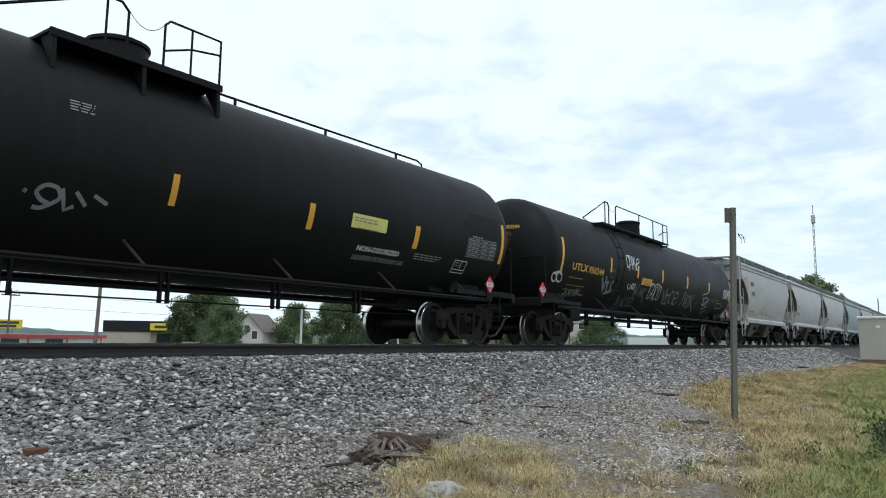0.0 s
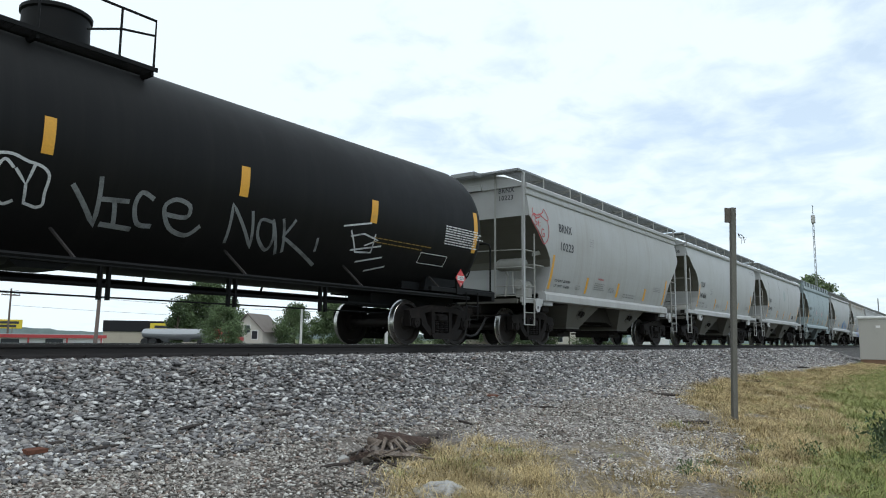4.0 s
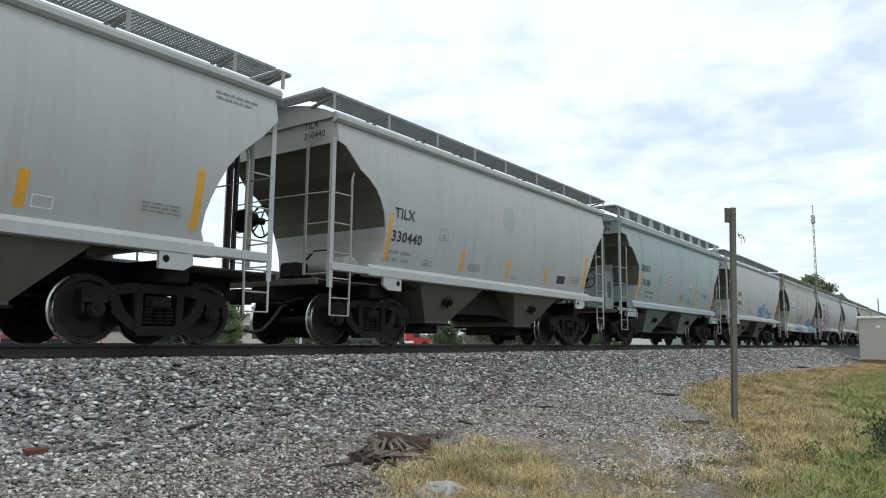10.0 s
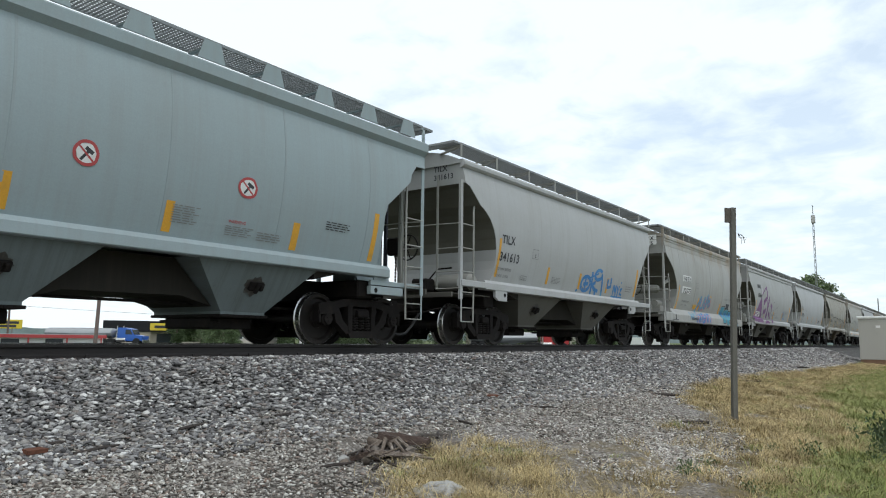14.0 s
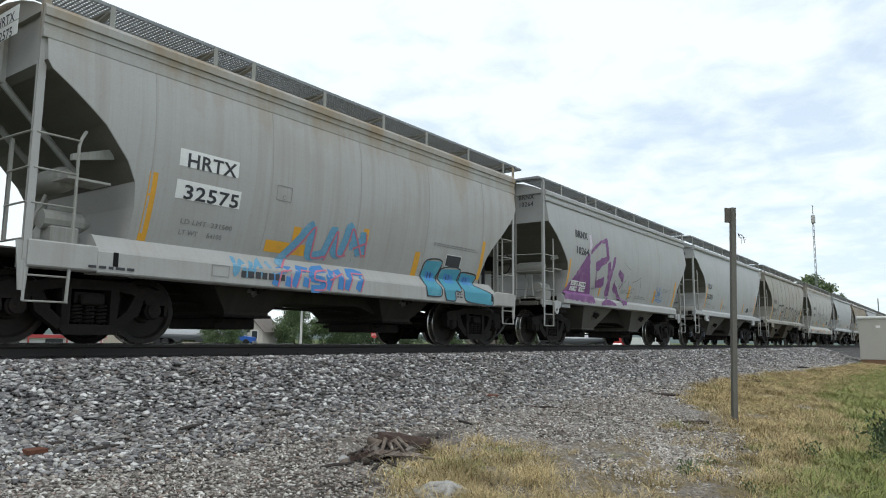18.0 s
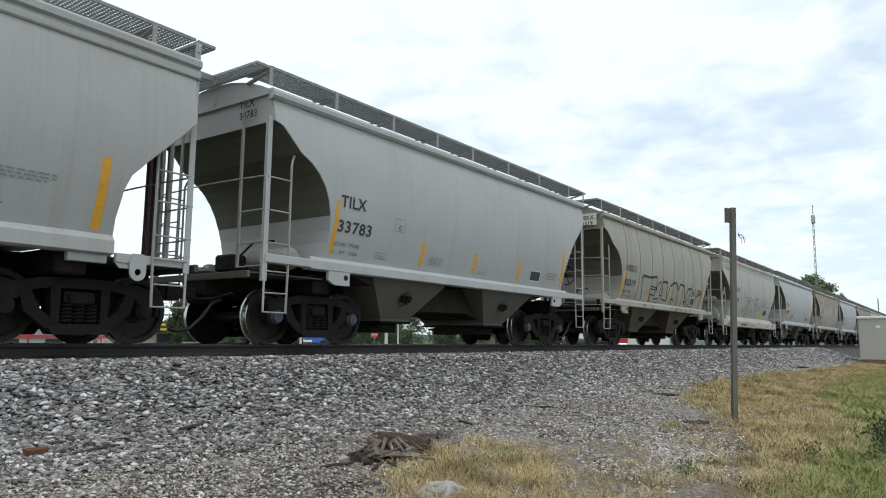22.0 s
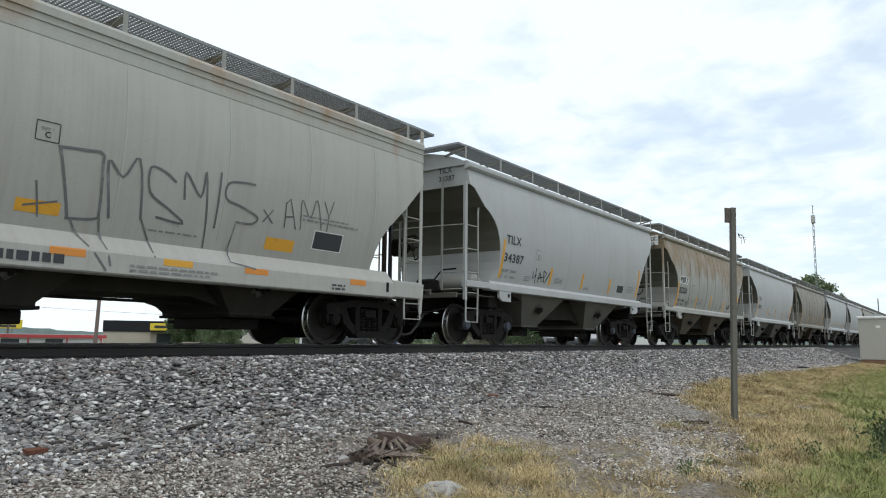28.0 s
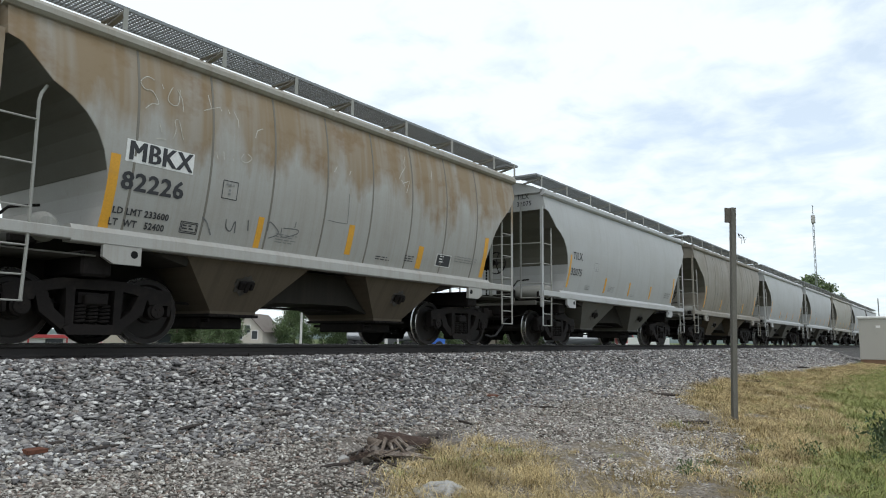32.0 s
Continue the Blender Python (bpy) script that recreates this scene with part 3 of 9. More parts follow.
def roof_geo(lead, trail):
    prof = [(-1.46, 4.00), (-1.46, 4.06), (-1.2, 4.18), (-0.85, 4.30), (-0.4, 4.39), (0.0, 4.41), (0.4, 4.39), (0.85, 4.30), (1.2, 4.18), (1.46, 4.06), (1.46, 4.00)]
    return Geo().prism(prof, "x", -lead, trail)


def eave_geo(cut, lead, trail):
    g = Geo()
    for s in (-1, 1):
        prof = [(s * 1.42, 3.90), (s * 1.50, 3.92), (s * 1.545, 3.96), (s * 1.545, 4.03), (s * 1.50, 4.085), (s * 1.42, 4.09)]
        if cut == "deep":
            prof = [(s * 1.40, 3.64), (s * 1.525, 3.66), (s * 1.525, 3.75), (s * 1.505, 3.76), (s * 1.505, 3.83), (s * 1.52, 3.84), (s * 1.52, 3.92), (s * 1.545, 3.93), (s * 1.545, 4.03), (s * 1.50, 4.085), (s * 1.42, 4.09)]
        if cut == "straight":
            prof = [(s * 1.40, 3.76), (s * 1.515, 3.78), (s * 1.53, 3.80), (s * 1.53, 3.87), (s * 1.512, 3.89), (s * 1.50, 3.93), (s * 1.55, 3.96), (s * 1.55, 4.04), (s * 1.50, 4.09), (s * 1.42, 4.10)]
        if cut == "faceted":
            prof = [(s * 1.40, 3.78), (s * 1.47, 3.80), (s * 1.575, 3.90), (s * 1.575, 4.06), (s * 1.50, 4.11), (s * 1.40, 4.11)]
        g.prism(prof if s > 0 else prof[::-1], "x", -lead, trail)
    return g


def sill_geo(cut):
    """One side sill, on the near side; turned round for the other."""
    if cut == "deep":
        prof = [(-1.20, 0.88), (-1.50, 0.88), (-1.52, 0.90), (-1.52, 1.15), (-1.50, 1.19), (-1.325, 1.38), (-1.20, 1.40)]
        low = [(-1.20, 0.90), (-1.49, 0.90), (-1.51, 0.92), (-1.51, 1.20), (-1.49, 1.22), (-1.20, 1.22)]
        return Geo().prism(prof, "x", -4.68, 4.68).prism(low, "x", -5.50, -4.68).prism(low, "x", 4.68, 5.52)
    if cut == "straight":
        prof = [(-1.28, 1.13), (-1.46, 1.13), (-1.50, 1.15), (-1.50, 1.31), (-1.44, 1.38), (-1.36, 1.40), (-1.28, 1.40)]
        return Geo().prism(prof, "x", -4.66, 4.72)
    prof = [(-1.28, 1.25), (-1.48, 1.25), (-1.50, 1.265), (-1.50, 1.40), (-1.44, 1.47), (-1.36, 1.48), (-1.28, 1.48)]
    ends = [(-1.36, 1.27), (-1.48, 1.27), (-1.50, 1.285), (-1.50, 1.40), (-1.48, 1.415), (-1.36, 1.415)]
    reach = 4.75 if cut == "faceted" else 5.72
    g = Geo().prism(prof, "x", -4.75, 4.75)
    if reach > 4.8:
        g.prism(ends, "x", -reach, -4.75).prism(ends, "x", 4.75, reach)
    return g


def grating_geo(half=5.75):
    """A roof walk of open steel grating, with its edge bars; near side."""
    g = Geo()
    for y in (-1.46, -0.86):
        g.box(-half, half, y - 0.006, y + 0.006, 4.335, 4.38)
    for k in range(9):
        y = -1.40 + 0.06 * k
        g.box(-half, half, y - 0.003, y + 0.003, 4.345, 4.365)
    n = int(2 * half / 0.06)
    for k in range(n):
        x = -half + 2 * half * (k + 0.5) / n
        g.box(x - 0.004, x + 0.004, -1.46, -0.86, 4.335, 4.362)
    return g


def cross_walk_geo():
    """The grating across the end of the roof."""
    g = Geo()
    for y in (-1.46, 1.46):
        g.box(-6.02, -5.72, y - 0.006, y + 0.006, 4.325, 4.37)
    for x in (-6.02, -5.74):
        g.box(x - 0.006, x + 0.006, -1.46, 1.46, 4.325, 4.37)
    for k in range(52):
        y = -1.44 + k * 0.056
        g.box(-6.01, -5.74, y - 0.004, y + 0.004, 4.34, 4.36)
    for x in (-5.98, -5.93, -5.88, -5.83, -5.78):
        g.box(x - 0.003, x + 0.003, -1.45, 1.45, 4.34, 4.36)
    # middle plate that reaches out towards the next car
    for y in (-0.35, 0.35):
        g.box(-6.32, -6.02, y - 0.012, y + 0.012, 4.26, 4.36)
    g.box(-6.34, -6.31, -0.36, 0.36, 4.26, 4.36)
    for k in range(12):
        y = -0.33 + k * 0.06
        g.box(-6.31, -6.02, y - 0.006, y + 0.006, 4.33, 4.355)
    return g


def walk_post_geo():
    g = Geo().box(-0.035, 0.035, -1.475, -1.466, 4.06, 4.36)
    g.box(-0.03, 0.03, -1.45, -0.88, 4.30, 4.32)
    g.add([(-0.035, -1.45, 4.31), (0.035, -1.45, 4.31), (0.035, -0.9, 4.20), (-0.035, -0.9, 4.20), (-0.035, -1.45, 4.28), (0.035, -1.45, 4.28), (0.035, -0.9, 4.17), (-0.035, -0.9, 4.17)],
          [(0, 1, 2, 3), (7, 6, 5, 4), (0, 4, 5, 1), (2, 6, 7, 3), (1, 5, 6, 2), (0, 3, 7, 4)])
    return g


def gusset_geo():
    """A broad plate gusset that carries the roof walk."""
    return Geo().prism([(-0.24, 4.06), (0.24, 4.06), (0.14, 4.36), (-0.14, 4.36)], "y", -1.475, -1.465).box(-0.03, 0.03, -1.465, -0.9, 4.29, 4.31)


def bay_geo():
    """One hopper bay: a funnel from the sill down to its outlet, middle at x = 0."""
    top = [(-1.20, -1.36, 1.28), (1.20, -1.36, 1.28), (1.20, 1.36, 1.28), (-1.20, 1.36, 1.28)]
    mid = [(-0.43, -0.90, 0.51), (0.43, -0.90, 0.51), (0.43, 0.90, 0.51), (-0.43, 0.90, 0.51)]
    low = [(-0.43, -0.90, 0.46), (0.43, -0.90, 0.46), (0.43, 0.90, 0.46), (-0.43, 0.90, 0.46)]
    return Geo().loft([low, mid, top])


def gate_geo():
    g = Geo().box(-0.47, 0.47, -0.94, 0.94, 0.42, 0.465, 0.008)
    g.box(-0.40, 0.40, -0.62, 0.62, 0.24, 0.42, 0.02)
    g.tube([(-0.36, -0.80, 0.36), (-0.36, 0.80, 0.36)], 0.03, 6)
    for k in range(9):
        g.box(-0.44 + k * 0.108, -0.42 + k * 0.108, -0.955, -0.94, 0.425, 0.455)
    return g


def vibrator_geo():
    """The cast bracket on a bay's side for shaking it out."""
    g = Geo().box(-0.14, 0.14, -0.06, 0.0, -0.07, 0.07, 0.015)
    g.box(-0.05, 0.02, -0.10, -0.05, -0.10, 0.09, 0.015)
    g.box(0.05, 0.11, -0.09, -0.05, -0.05, 0.05, 0.01)
    return g


TRUCKS_AT = {"curved": 4.185, "straight": 4.56, "faceted": 4.46, "deep": 4.50}
WALK_UP = {"curved": 0.07, "straight": 0.02, "faceted": 0.09, "deep": 0.02}


def web_geo():
    """An upright plate under the slope sheet, pierced by an oval hole."""
    def ring(y, inner):
        pts = []
        for k in range(28):
            a = 2 * math.pi * k / 28
            c, s = math.cos(a), math.sin(a)
            if inner:
                pts.append((-4.92 + 0.19 * c, y, 1.83 + 0.30 * s))
            else:
                m = 1 / max(abs(c) / 0.36, abs(s) / 0.62)
                pts.append((-4.92 + m * c, y, 1.81 + m * s))
        return pts
    return Geo().loft([ring(-0.012, False), ring(-0.012, True), ring(0.012, True), ring(0.012, False), ring(-0.012, False)], caps=False)


ENDS = {   # corner post, its top, inner stile, its top, rungs, middle post: how far across, top and foot
    "curved": (5.71, 3.62, 5.235, 2.98, (2.64, 2.11, 1.59), 0.84, 3.78, 1.22),
    "straight": (5.73, 4.34, 5.215, 2.74, (2.36, 1.93, 1.46), 0.64, 4.36, 1.18),
    "faceted": (5.70, 4.34, 5.19, 3.19, (2.48, 1.95, 1.52), 0.93, 3.52, 1.18),
    "deep": (5.50, 4.34, 4.99, 2.53, (2.50, 2.07, 1.65), 0.90, 2.50, 1.22),
}


def pull_lug_geo():
    """A hanging plate with a round hole to pull the car by."""
    def ring(y, r, n=20):
        out = []
        for k in range(n):
            a = 2 * math.pi * k / n
            c, s = math.cos(a), math.sin(a)
            if r:
                out.append((r * c, y, r * s))
            else:
                m = 0.115 if s < 0 else min(0.115 / max(abs(c), 0.45), 0.24 / max(abs(s), 0.01))
                out.append((m * c, y, m * s))
        return out
    return Geo().loft([ring(-0.012, 0), ring(-0.012, 0.045), ring(0.012, 0.045), ring(0.012, 0), ring(-0.012, 0)], caps=False)


def car_end(car, cut, paint, s):
    """Slope sheet, platform, ladders, grips and gear of one end; s is -1 for the leading end. Built at -x, and turned for the other."""
    e = pose(0.0 if s < 0 else 0.06, 0, 0, 0, 0, 0 if s < 0 else 180)
    key = cut + ("lead" if s < 0 else "trail")
    wall = CUTS[cut][0 if s < 0 else 1]
    px, ptop, sx, stop, rungs, my, mtop, mfoot = ENDS[cut]
    flat = pose(0, 0, 0, 0, 0, 0 if s < 0 else 180)
    part("end_walk", made("end_walk", GALV, cross_walk_geo), GALV, car, at=e @ pose(0.10 if cut == "deep" else 0.0, 0, WALK_UP[cut]))
    part("slope_sheet", made("slope_" + key, SLOPE, lambda: slope_geo(wall, 2.15 if cut == "curved" else 1.93)), SLOPE, car, "grimy sloping end sheet with shade in its colour", at=flat)
    deck = Geo().box(-5.92, -4.36, -1.36, 1.36, 1.10, 1.12).box(-5.98, -5.92, -1.40, 1.40, 1.02, 1.13, 0.008)
    part("end_platform", made("end_platform", DECK, lambda: deck), DECK, car, "grimy end platform", at=e)
    for y in (-1.47, 1.47):
        o = -1 if y < 0 else 1
        p = Geo().box(-px - 0.045, -px + 0.045, -0.008, 0.008, 0.98, ptop).box(-px - 0.045, -px - 0.033, -0.008, 0.05, 0.98, ptop)
        part("corner_post", made("corner_post_" + cut, paint, lambda: p), paint, car, at=e @ pose(0, y, 0, 0, 0, 0) @ Matrix.Diagonal((1, -o, 1, 1)))
        if cut != "curved":
            up = 4.365 + WALK_UP[cut]
            loop = Geo().tube([(-px, y, 4.20), (-px - 0.01, y, 4.28), (-px - 0.05, y - o * 0.05, up - 0.02), (-px - 0.10, y - o * 0.16, up)], 0.03, 8)
            loop.tube([(-px - 0.10, y - o * 0.16, up), (-px - 0.10, 0, up + 0.01)], 0.024, 6)
            part("corner_grip", made("corner_grip%d%s" % (o, cut), paint, lambda: loop), paint, car, at=e)
        # the inner stile bends in to the body at its top and ends in the step below the platform
        stile = Geo().tube([(-sx - 0.02, 0, 0.50), (-sx, 0, 1.2), (-sx, 0, stop - 0.10), (-sx + 0.03, -o * 0.02, stop), (-sx + 0.10, -o * 0.05, stop + 0.12)], 0.021, 6)
        part("ladder_stile", made("stile_%s%d" % (cut, o), RAIL_GREY, lambda: stile), RAIL_GREY, car, at=e @ pose(0, y, 0))
        for z in rungs + (1.14, 0.80, 0.50):
            rung = Geo().tube([(-px, 0, 0), (-sx, 0, 0.0)], 0.013, 6)
            part("rung", made("rung_" + cut, RAIL_GREY, lambda: rung), RAIL_GREY, car, at=e @ pose(0, y * 1.003, z))
        foot = Geo().tube([(-px, 0, 1.0), (-px, 0, 0.50)], 0.019, 6)
        part("sill_step", made("sill_step_" + cut, paint, lambda: foot), paint, car, at=e @ pose(0, y, 0))
        # stile on the end, and the rungs between it and the corner
        q = Geo().box(-px - 0.045, -px - 0.033, -0.026, 0.026, mfoot, mtop).box(-px - 0.045, -px, -0.006, 0.006, mfoot, mtop)
        part("end_stile", made("end_stile_" + cut, RAIL_GREY, lambda: q), RAIL_GREY, car, at=e @ pose(0, o * my, 0))
        for z in rungs[1:] + (1.22,):
            bar = Geo().tube([(-px - 0.05, 0, 0), (-px - 0.05, 1.47 - my, 0)], 0.013, 6)
            part("end_rung", made("end_rung_" + cut, RAIL_GREY, lambda: bar), RAIL_GREY, car, at=e @ pose(0, o * my, z) @ Matrix.Diagonal((1, o, 1, 1)))
        if cut == "straight":
            edge = Geo().box(-5.80, -4.72, -0.03, 0.03, 1.05, 1.17, 0.006).prism([(-5.02, 1.05), (-4.72, 1.05), (-4.78, 0.98), (-4.98, 0.98)], "y", -0.012, 0.012)
            part("platform_edge", made("platform_edge", paint, lambda: edge), paint, car, "pale flanged edge of the platform", at=e @ pose(0, o * 1.42, 0))
            part("pull_lug", made("pull_lug", paint, pull_lug_geo), paint, car, at=e @ pose(-5.02, o * 1.46, 0.94))
            under = Geo().box(-4.62, -4.12, -0.04, 0.04, 1.02, 1.13, 0.008)
            part("jacking_pad", made("low_pad", paint, lambda: under), paint, car, at=e @ pose(0, o * 1.38, 0))
        elif cut == "faceted":
            edge = Geo().box(-5.80, -4.24, -0.03, 0.03, 1.10, 1.19, 0.006).prism([(-4.78, 1.19), (-4.34, 1.19), (-4.34, 1.36), (-4.72, 1.36)], "y", -0.012, 0.012)
            part("platform_edge", made("platform_edge_f", paint, lambda: edge), paint, car, at=e @ pose(0, o * 1.40, 0))
            shelf = Geo().box(-5.15, -4.22, -0.05, 0.05, 0.93, 1.08, 0.006)
            part("jacking_pad", made("shelf_pad", paint, lambda: shelf), paint, car, at=e @ pose(0, o * 1.40, 0))
            # A solid black plug stands for the dark inside of the hole.
            slot = Geo().lathe([(0, -0.055), (0.045, -0.055), (0.045, 0.055), (0, 0.055)], (-4.36, 0, 1.0), "y", 14)
            part("lifting_hole", made("slot_hole", BLACK, lambda: slot), BLACK, car, at=e @ pose(0, o * 1.40, 0))
        elif cut == "curved":
            pad = Geo().prism([(-4.34, 1.10), (-4.20, 1.02), (-3.82, 1.02), (-3.82, 1.30), (-4.34, 1.30)], "y", -0.03, 0.03)
            part("jacking_pad", made("jacking_pad", paint, lambda: pad), paint, car, at=e @ pose(0, o * 1.46, 0))
            # The pad is not pierced; a black plug gives the hole its dark.
            hole = Geo().lathe([(0, -0.034), (0.05, -0.034), (0.05, 0.034), (0, 0.034)], (-3.92, 0, 1.16), "y", 14)
            part("lifting_hole", made("lifting_hole", BLACK, lambda: hole), BLACK, car, at=e @ pose(0, o * 1.46, 0))
        else:
            # Black plate on the sill, painted dark in place of an oval hole.
            hole = Geo().box(-0.035, 0.035, -0.006, 0.006, -0.09, 0.09, 0.03)
            part("lifting_hole", made("oval_hole", BLACK, lambda: hole), BLACK, car, at=e @ pose(-4.45, o * 1.524, 1.07))
            web = Geo().prism([(-5.62, 1.20), (-5.44, 1.20), (-5.48, 0.62), (-5.56, 0.62)], "y", -0.01, 0.01)
            part("post_gusset", made("post_gusset", paint, lambda: web), paint, car, at=e @ pose(0, o * 1.46, 0))
            strut = Geo().box(-5.56, -5.50, -0.03, 0.03, 3.30, 4.32, 0.004).tube([(-5.52, 0, 3.30), (-4.50, 0, 2.30)], 0.045, 6)
            part("slope_strut", made("slope_strut", paint, lambda: strut), paint, car, "upright and slanting strut on the end sheet", at=e @ pose(0, o * 0.45, 0))
    bar = Geo().tube([(-px - 0.05, -my, rungs[0] + 0.02), (-px - 0.07, 0, rungs[0] + 0.03), (-px - 0.05, my, rungs[0] + 0.02)], 0.013, 6).tube([(-px - 0.05, -1.47, rungs[0]), (-px - 0.05, -my, rungs[0] + 0.02)], 0.013, 6).tube([(-px - 0.05, 1.47, rungs[0]), (-px - 0.05, my, rungs[0] + 0.02)], 0.013, 6)
    part("grab_bar", made("grab_bar_" + cut, RAIL_GREY, lambda: bar), RAIL_GREY, car, at=e)
    if cut == "faceted":
        column = Geo().box(-5.78, -5.66, -0.16, 0.20, 1.12, 4.22, 0.012)
        part("end_column", made("end_column", paint, lambda: column), paint, car, "broad upright column in the middle of the end", at=e)
        near = -0.74 * (1 if s < 0 else -1)
        part("bolster_web", made("bolster_web", paint, web_geo), paint, car, "upright web plate with an oval hole", at=e @ pose(0, near, 0))
        front = Geo().box(-5.30, -5.27, -0.30, 0.30, 1.18, 2.44, 0.006).box(-4.60, -4.56, -0.30, 0.30, 1.18, 2.7)
        part("bolster_plate", made("bolster_plate", paint, lambda: front), paint, car, at=e @ pose(0, near * 0.58, 0))
    if cut == "straight":
        eye = Geo().box(-5.75, -5.66, -0.20, 0.20, 4.00, 4.16, 0.01)
        part("vent_hood", made("vent_hood", paint, lambda: eye), paint, car, "small sheet hood high on the end panel", at=e)
    if cut == "curved":
        nub = Geo().lathe([(0, -0.06), (0.05, -0.06), (0.06, 0.0), (0.06, 0.10), (0, 0.10)], (-5.68, 0.0, 4.12), "x", 10)
        part("vent_cap", made("vent_cap", paint, lambda: nub), paint, car, at=e)
    if s > 0:
        trail_gear(car, cut, e)


def trail_gear(car, cut, e):
    """Brake columns, conduits and, but for one kind of car, gear case and hand wheel on the trailing end; +y is the near side here."""
    tall = Geo().box(-5.90, -5.82, 0.16, 0.24, 1.20, 3.60, 0.008)
    part("brake_column", made("brake_column", RUST_ROD, lambda: tall), RUST_ROD, car, "dark rusty upright brake column", at=e)
    second = Geo().box(-5.88, -5.82, 0.34, 0.42, 1.20, 3.50, 0.008)
    part("brake_column", made("brake_column_b", BRAKE_DARK, lambda: second), BRAKE_DARK, car, "dark upright channel", at=e)
    pipes = Geo().tube([(-5.82, 0.80, 1.20), (-5.82, 0.80, 3.30), (-5.74, 0.80, 3.46)], 0.045, 8)
    part("conduit", made("conduit", RAIL_GREY, lambda: pipes), RAIL_GREY, car, at=e)
    if cut == "straight":       # its hand brake sits on the leading end
        return
    case = Geo().box(-5.98, -5.84, 0.40, 0.74, 1.86, 2.24, 0.04).lathe([(0, -0.06), (0.13, -0.06), (0.15, 0.0), (0.15, 0.08), (0, 0.08)], (-6.0, 0.62, 2.08), "x", 14)
    part("hand_brake_case", made("hand_brake_case", IRON, lambda: case), IRON, car, at=e)
    part("brake_wheel", made("brake_wheel", IRON, brake_wheel_geo), IRON, car, at=e @ pose(-6.10, 0.78, 2.04))
    chain = Geo()
    for k in range(9):
        z = 1.86 - 0.075 * k
        chain.lathe([(0.0, -0.035), (0.018, -0.03), (0.022, 0.0), (0.018, 0.03), (0.0, 0.035)], (-5.93, 0.60, z), "z", 6)
    part("brake_chain", made("brake_chain", IRON, lambda: chain), IRON, car, at=e)


BRAKE_DARK = material("dark_violet_grey_steel", (0.045, 0.042, 0.055), 0.7, vary=0.25)


def hopper_car(name, label, cut="curved", paint=WHITE, deep=False, ribs=0, gear=False, caps=IRON):
    car = thing(name, label, "hopper car", group="hopper cars of the freight train")
    part("body", made("body_" + cut, paint, lambda: hopper_body_geo(cut)), paint, car)
    lead, trail = (c[0][0] + 0.06 for c in CUTS[cut])
    part("roof", made("roof_" + cut, paint, lambda: roof_geo(lead, trail)), paint, car)
    part("eave_strip", made("eave_" + cut, CREAM if paint is RUSTY else paint, lambda: eave_geo(cut, lead, trail)), CREAM if paint is RUSTY else paint, car)
    for s in (-1, 1):
        turned = pose(0, 0, 0, 0, 0, 0 if s < 0 else 180)
        part("side_sill", made("sill_" + cut, paint, lambda: sill_geo(cut)), paint, car, at=turned)
        part("running_board", made("grating", GALV, grating_geo), GALV, car, "open steel grating walk", at=turned @ pose(0, 0, WALK_UP[cut]))
        for x in {"curved": (-5.74, -4.25, -2.68, -1.25, 0.10, 1.66, 3.23, 4.95, 5.90), "faceted": (-5.05, -3.91, -2.78, -1.65, -0.5, 0.65, 1.8, 2.95, 4.1, 5.25)}.get(cut, (-4.69, -3.1, -2.4, -0.86, 0.70, 2.05, 3.6, 5.1)):
            part("walk_bracket", made("walk_bracket" + cut, paint if cut == "faceted" else RAIL_GREY, lambda: gusset_geo() if cut == "faceted" else walk_post_geo()), paint, car, at=turned @ pose(x if s < 0 else -x, 0, WALK_UP[cut]))
    for k in range(5):
        hatch = Geo().box(-0.95, 0.95, -0.32, 0.32, 4.38, 4.47, 0.03)
        part("hatch_cover", made("hatch", paint, lambda: hatch), paint, car, at=pose(-4.2 + 2.1 * k, 0, 0))
    for s in (-1, 1):
        car_end(car, cut, paint, s)
    # underframe
    cs = Geo().box(-5.95, 5.95, -0.32, 0.32, 0.78, 1.18, 0.02)
    cs.box(-4.50, -4.10, -1.30, 1.30, 0.86, 1.18, 0.03).box(4.10, 4.50, -1.30, 1.30, 0.86, 1.18, 0.03)
    part("center_sill", made("center_sill", IRON, lambda: cs), IRON, car)
    # Inner slopes wear the near-black paint that carries the underside's shade.
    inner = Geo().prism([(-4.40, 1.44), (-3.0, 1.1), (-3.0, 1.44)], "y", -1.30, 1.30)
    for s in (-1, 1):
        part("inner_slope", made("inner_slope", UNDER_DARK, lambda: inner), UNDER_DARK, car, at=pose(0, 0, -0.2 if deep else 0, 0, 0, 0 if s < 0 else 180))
    for s in (-1, 1):
        # Bays of the deep cars take that shade-carrying paint too.
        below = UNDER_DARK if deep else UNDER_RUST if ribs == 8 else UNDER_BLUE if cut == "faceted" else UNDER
        bay = part("hopper_bay", made("bay", below, bay_geo), below, car, "grimy funnel of a discharge bay in darkened paint", at=pose(s * 1.87, 0, 0))
        part("outlet_gate", made("gate", IRON, gate_geo), IRON, bay)
        for y in (-1, 1):
            smudge = Geo().prism([(r * math.cos(k * 0.2618), r * 0.85 * math.sin(k * 0.2618)) for k, r in enumerate((0.20, 0.17, 0.19, 0.15, 0.18, 0.21, 0.16, 0.18, 0.14, 0.17, 0.21, 0.18, 0.20, 0.16, 0.19, 0.22, 0.17, 0.20, 0.24, 0.19, 0.17, 0.15, 0.18, 0.17))], "y", -0.003, 0.02)
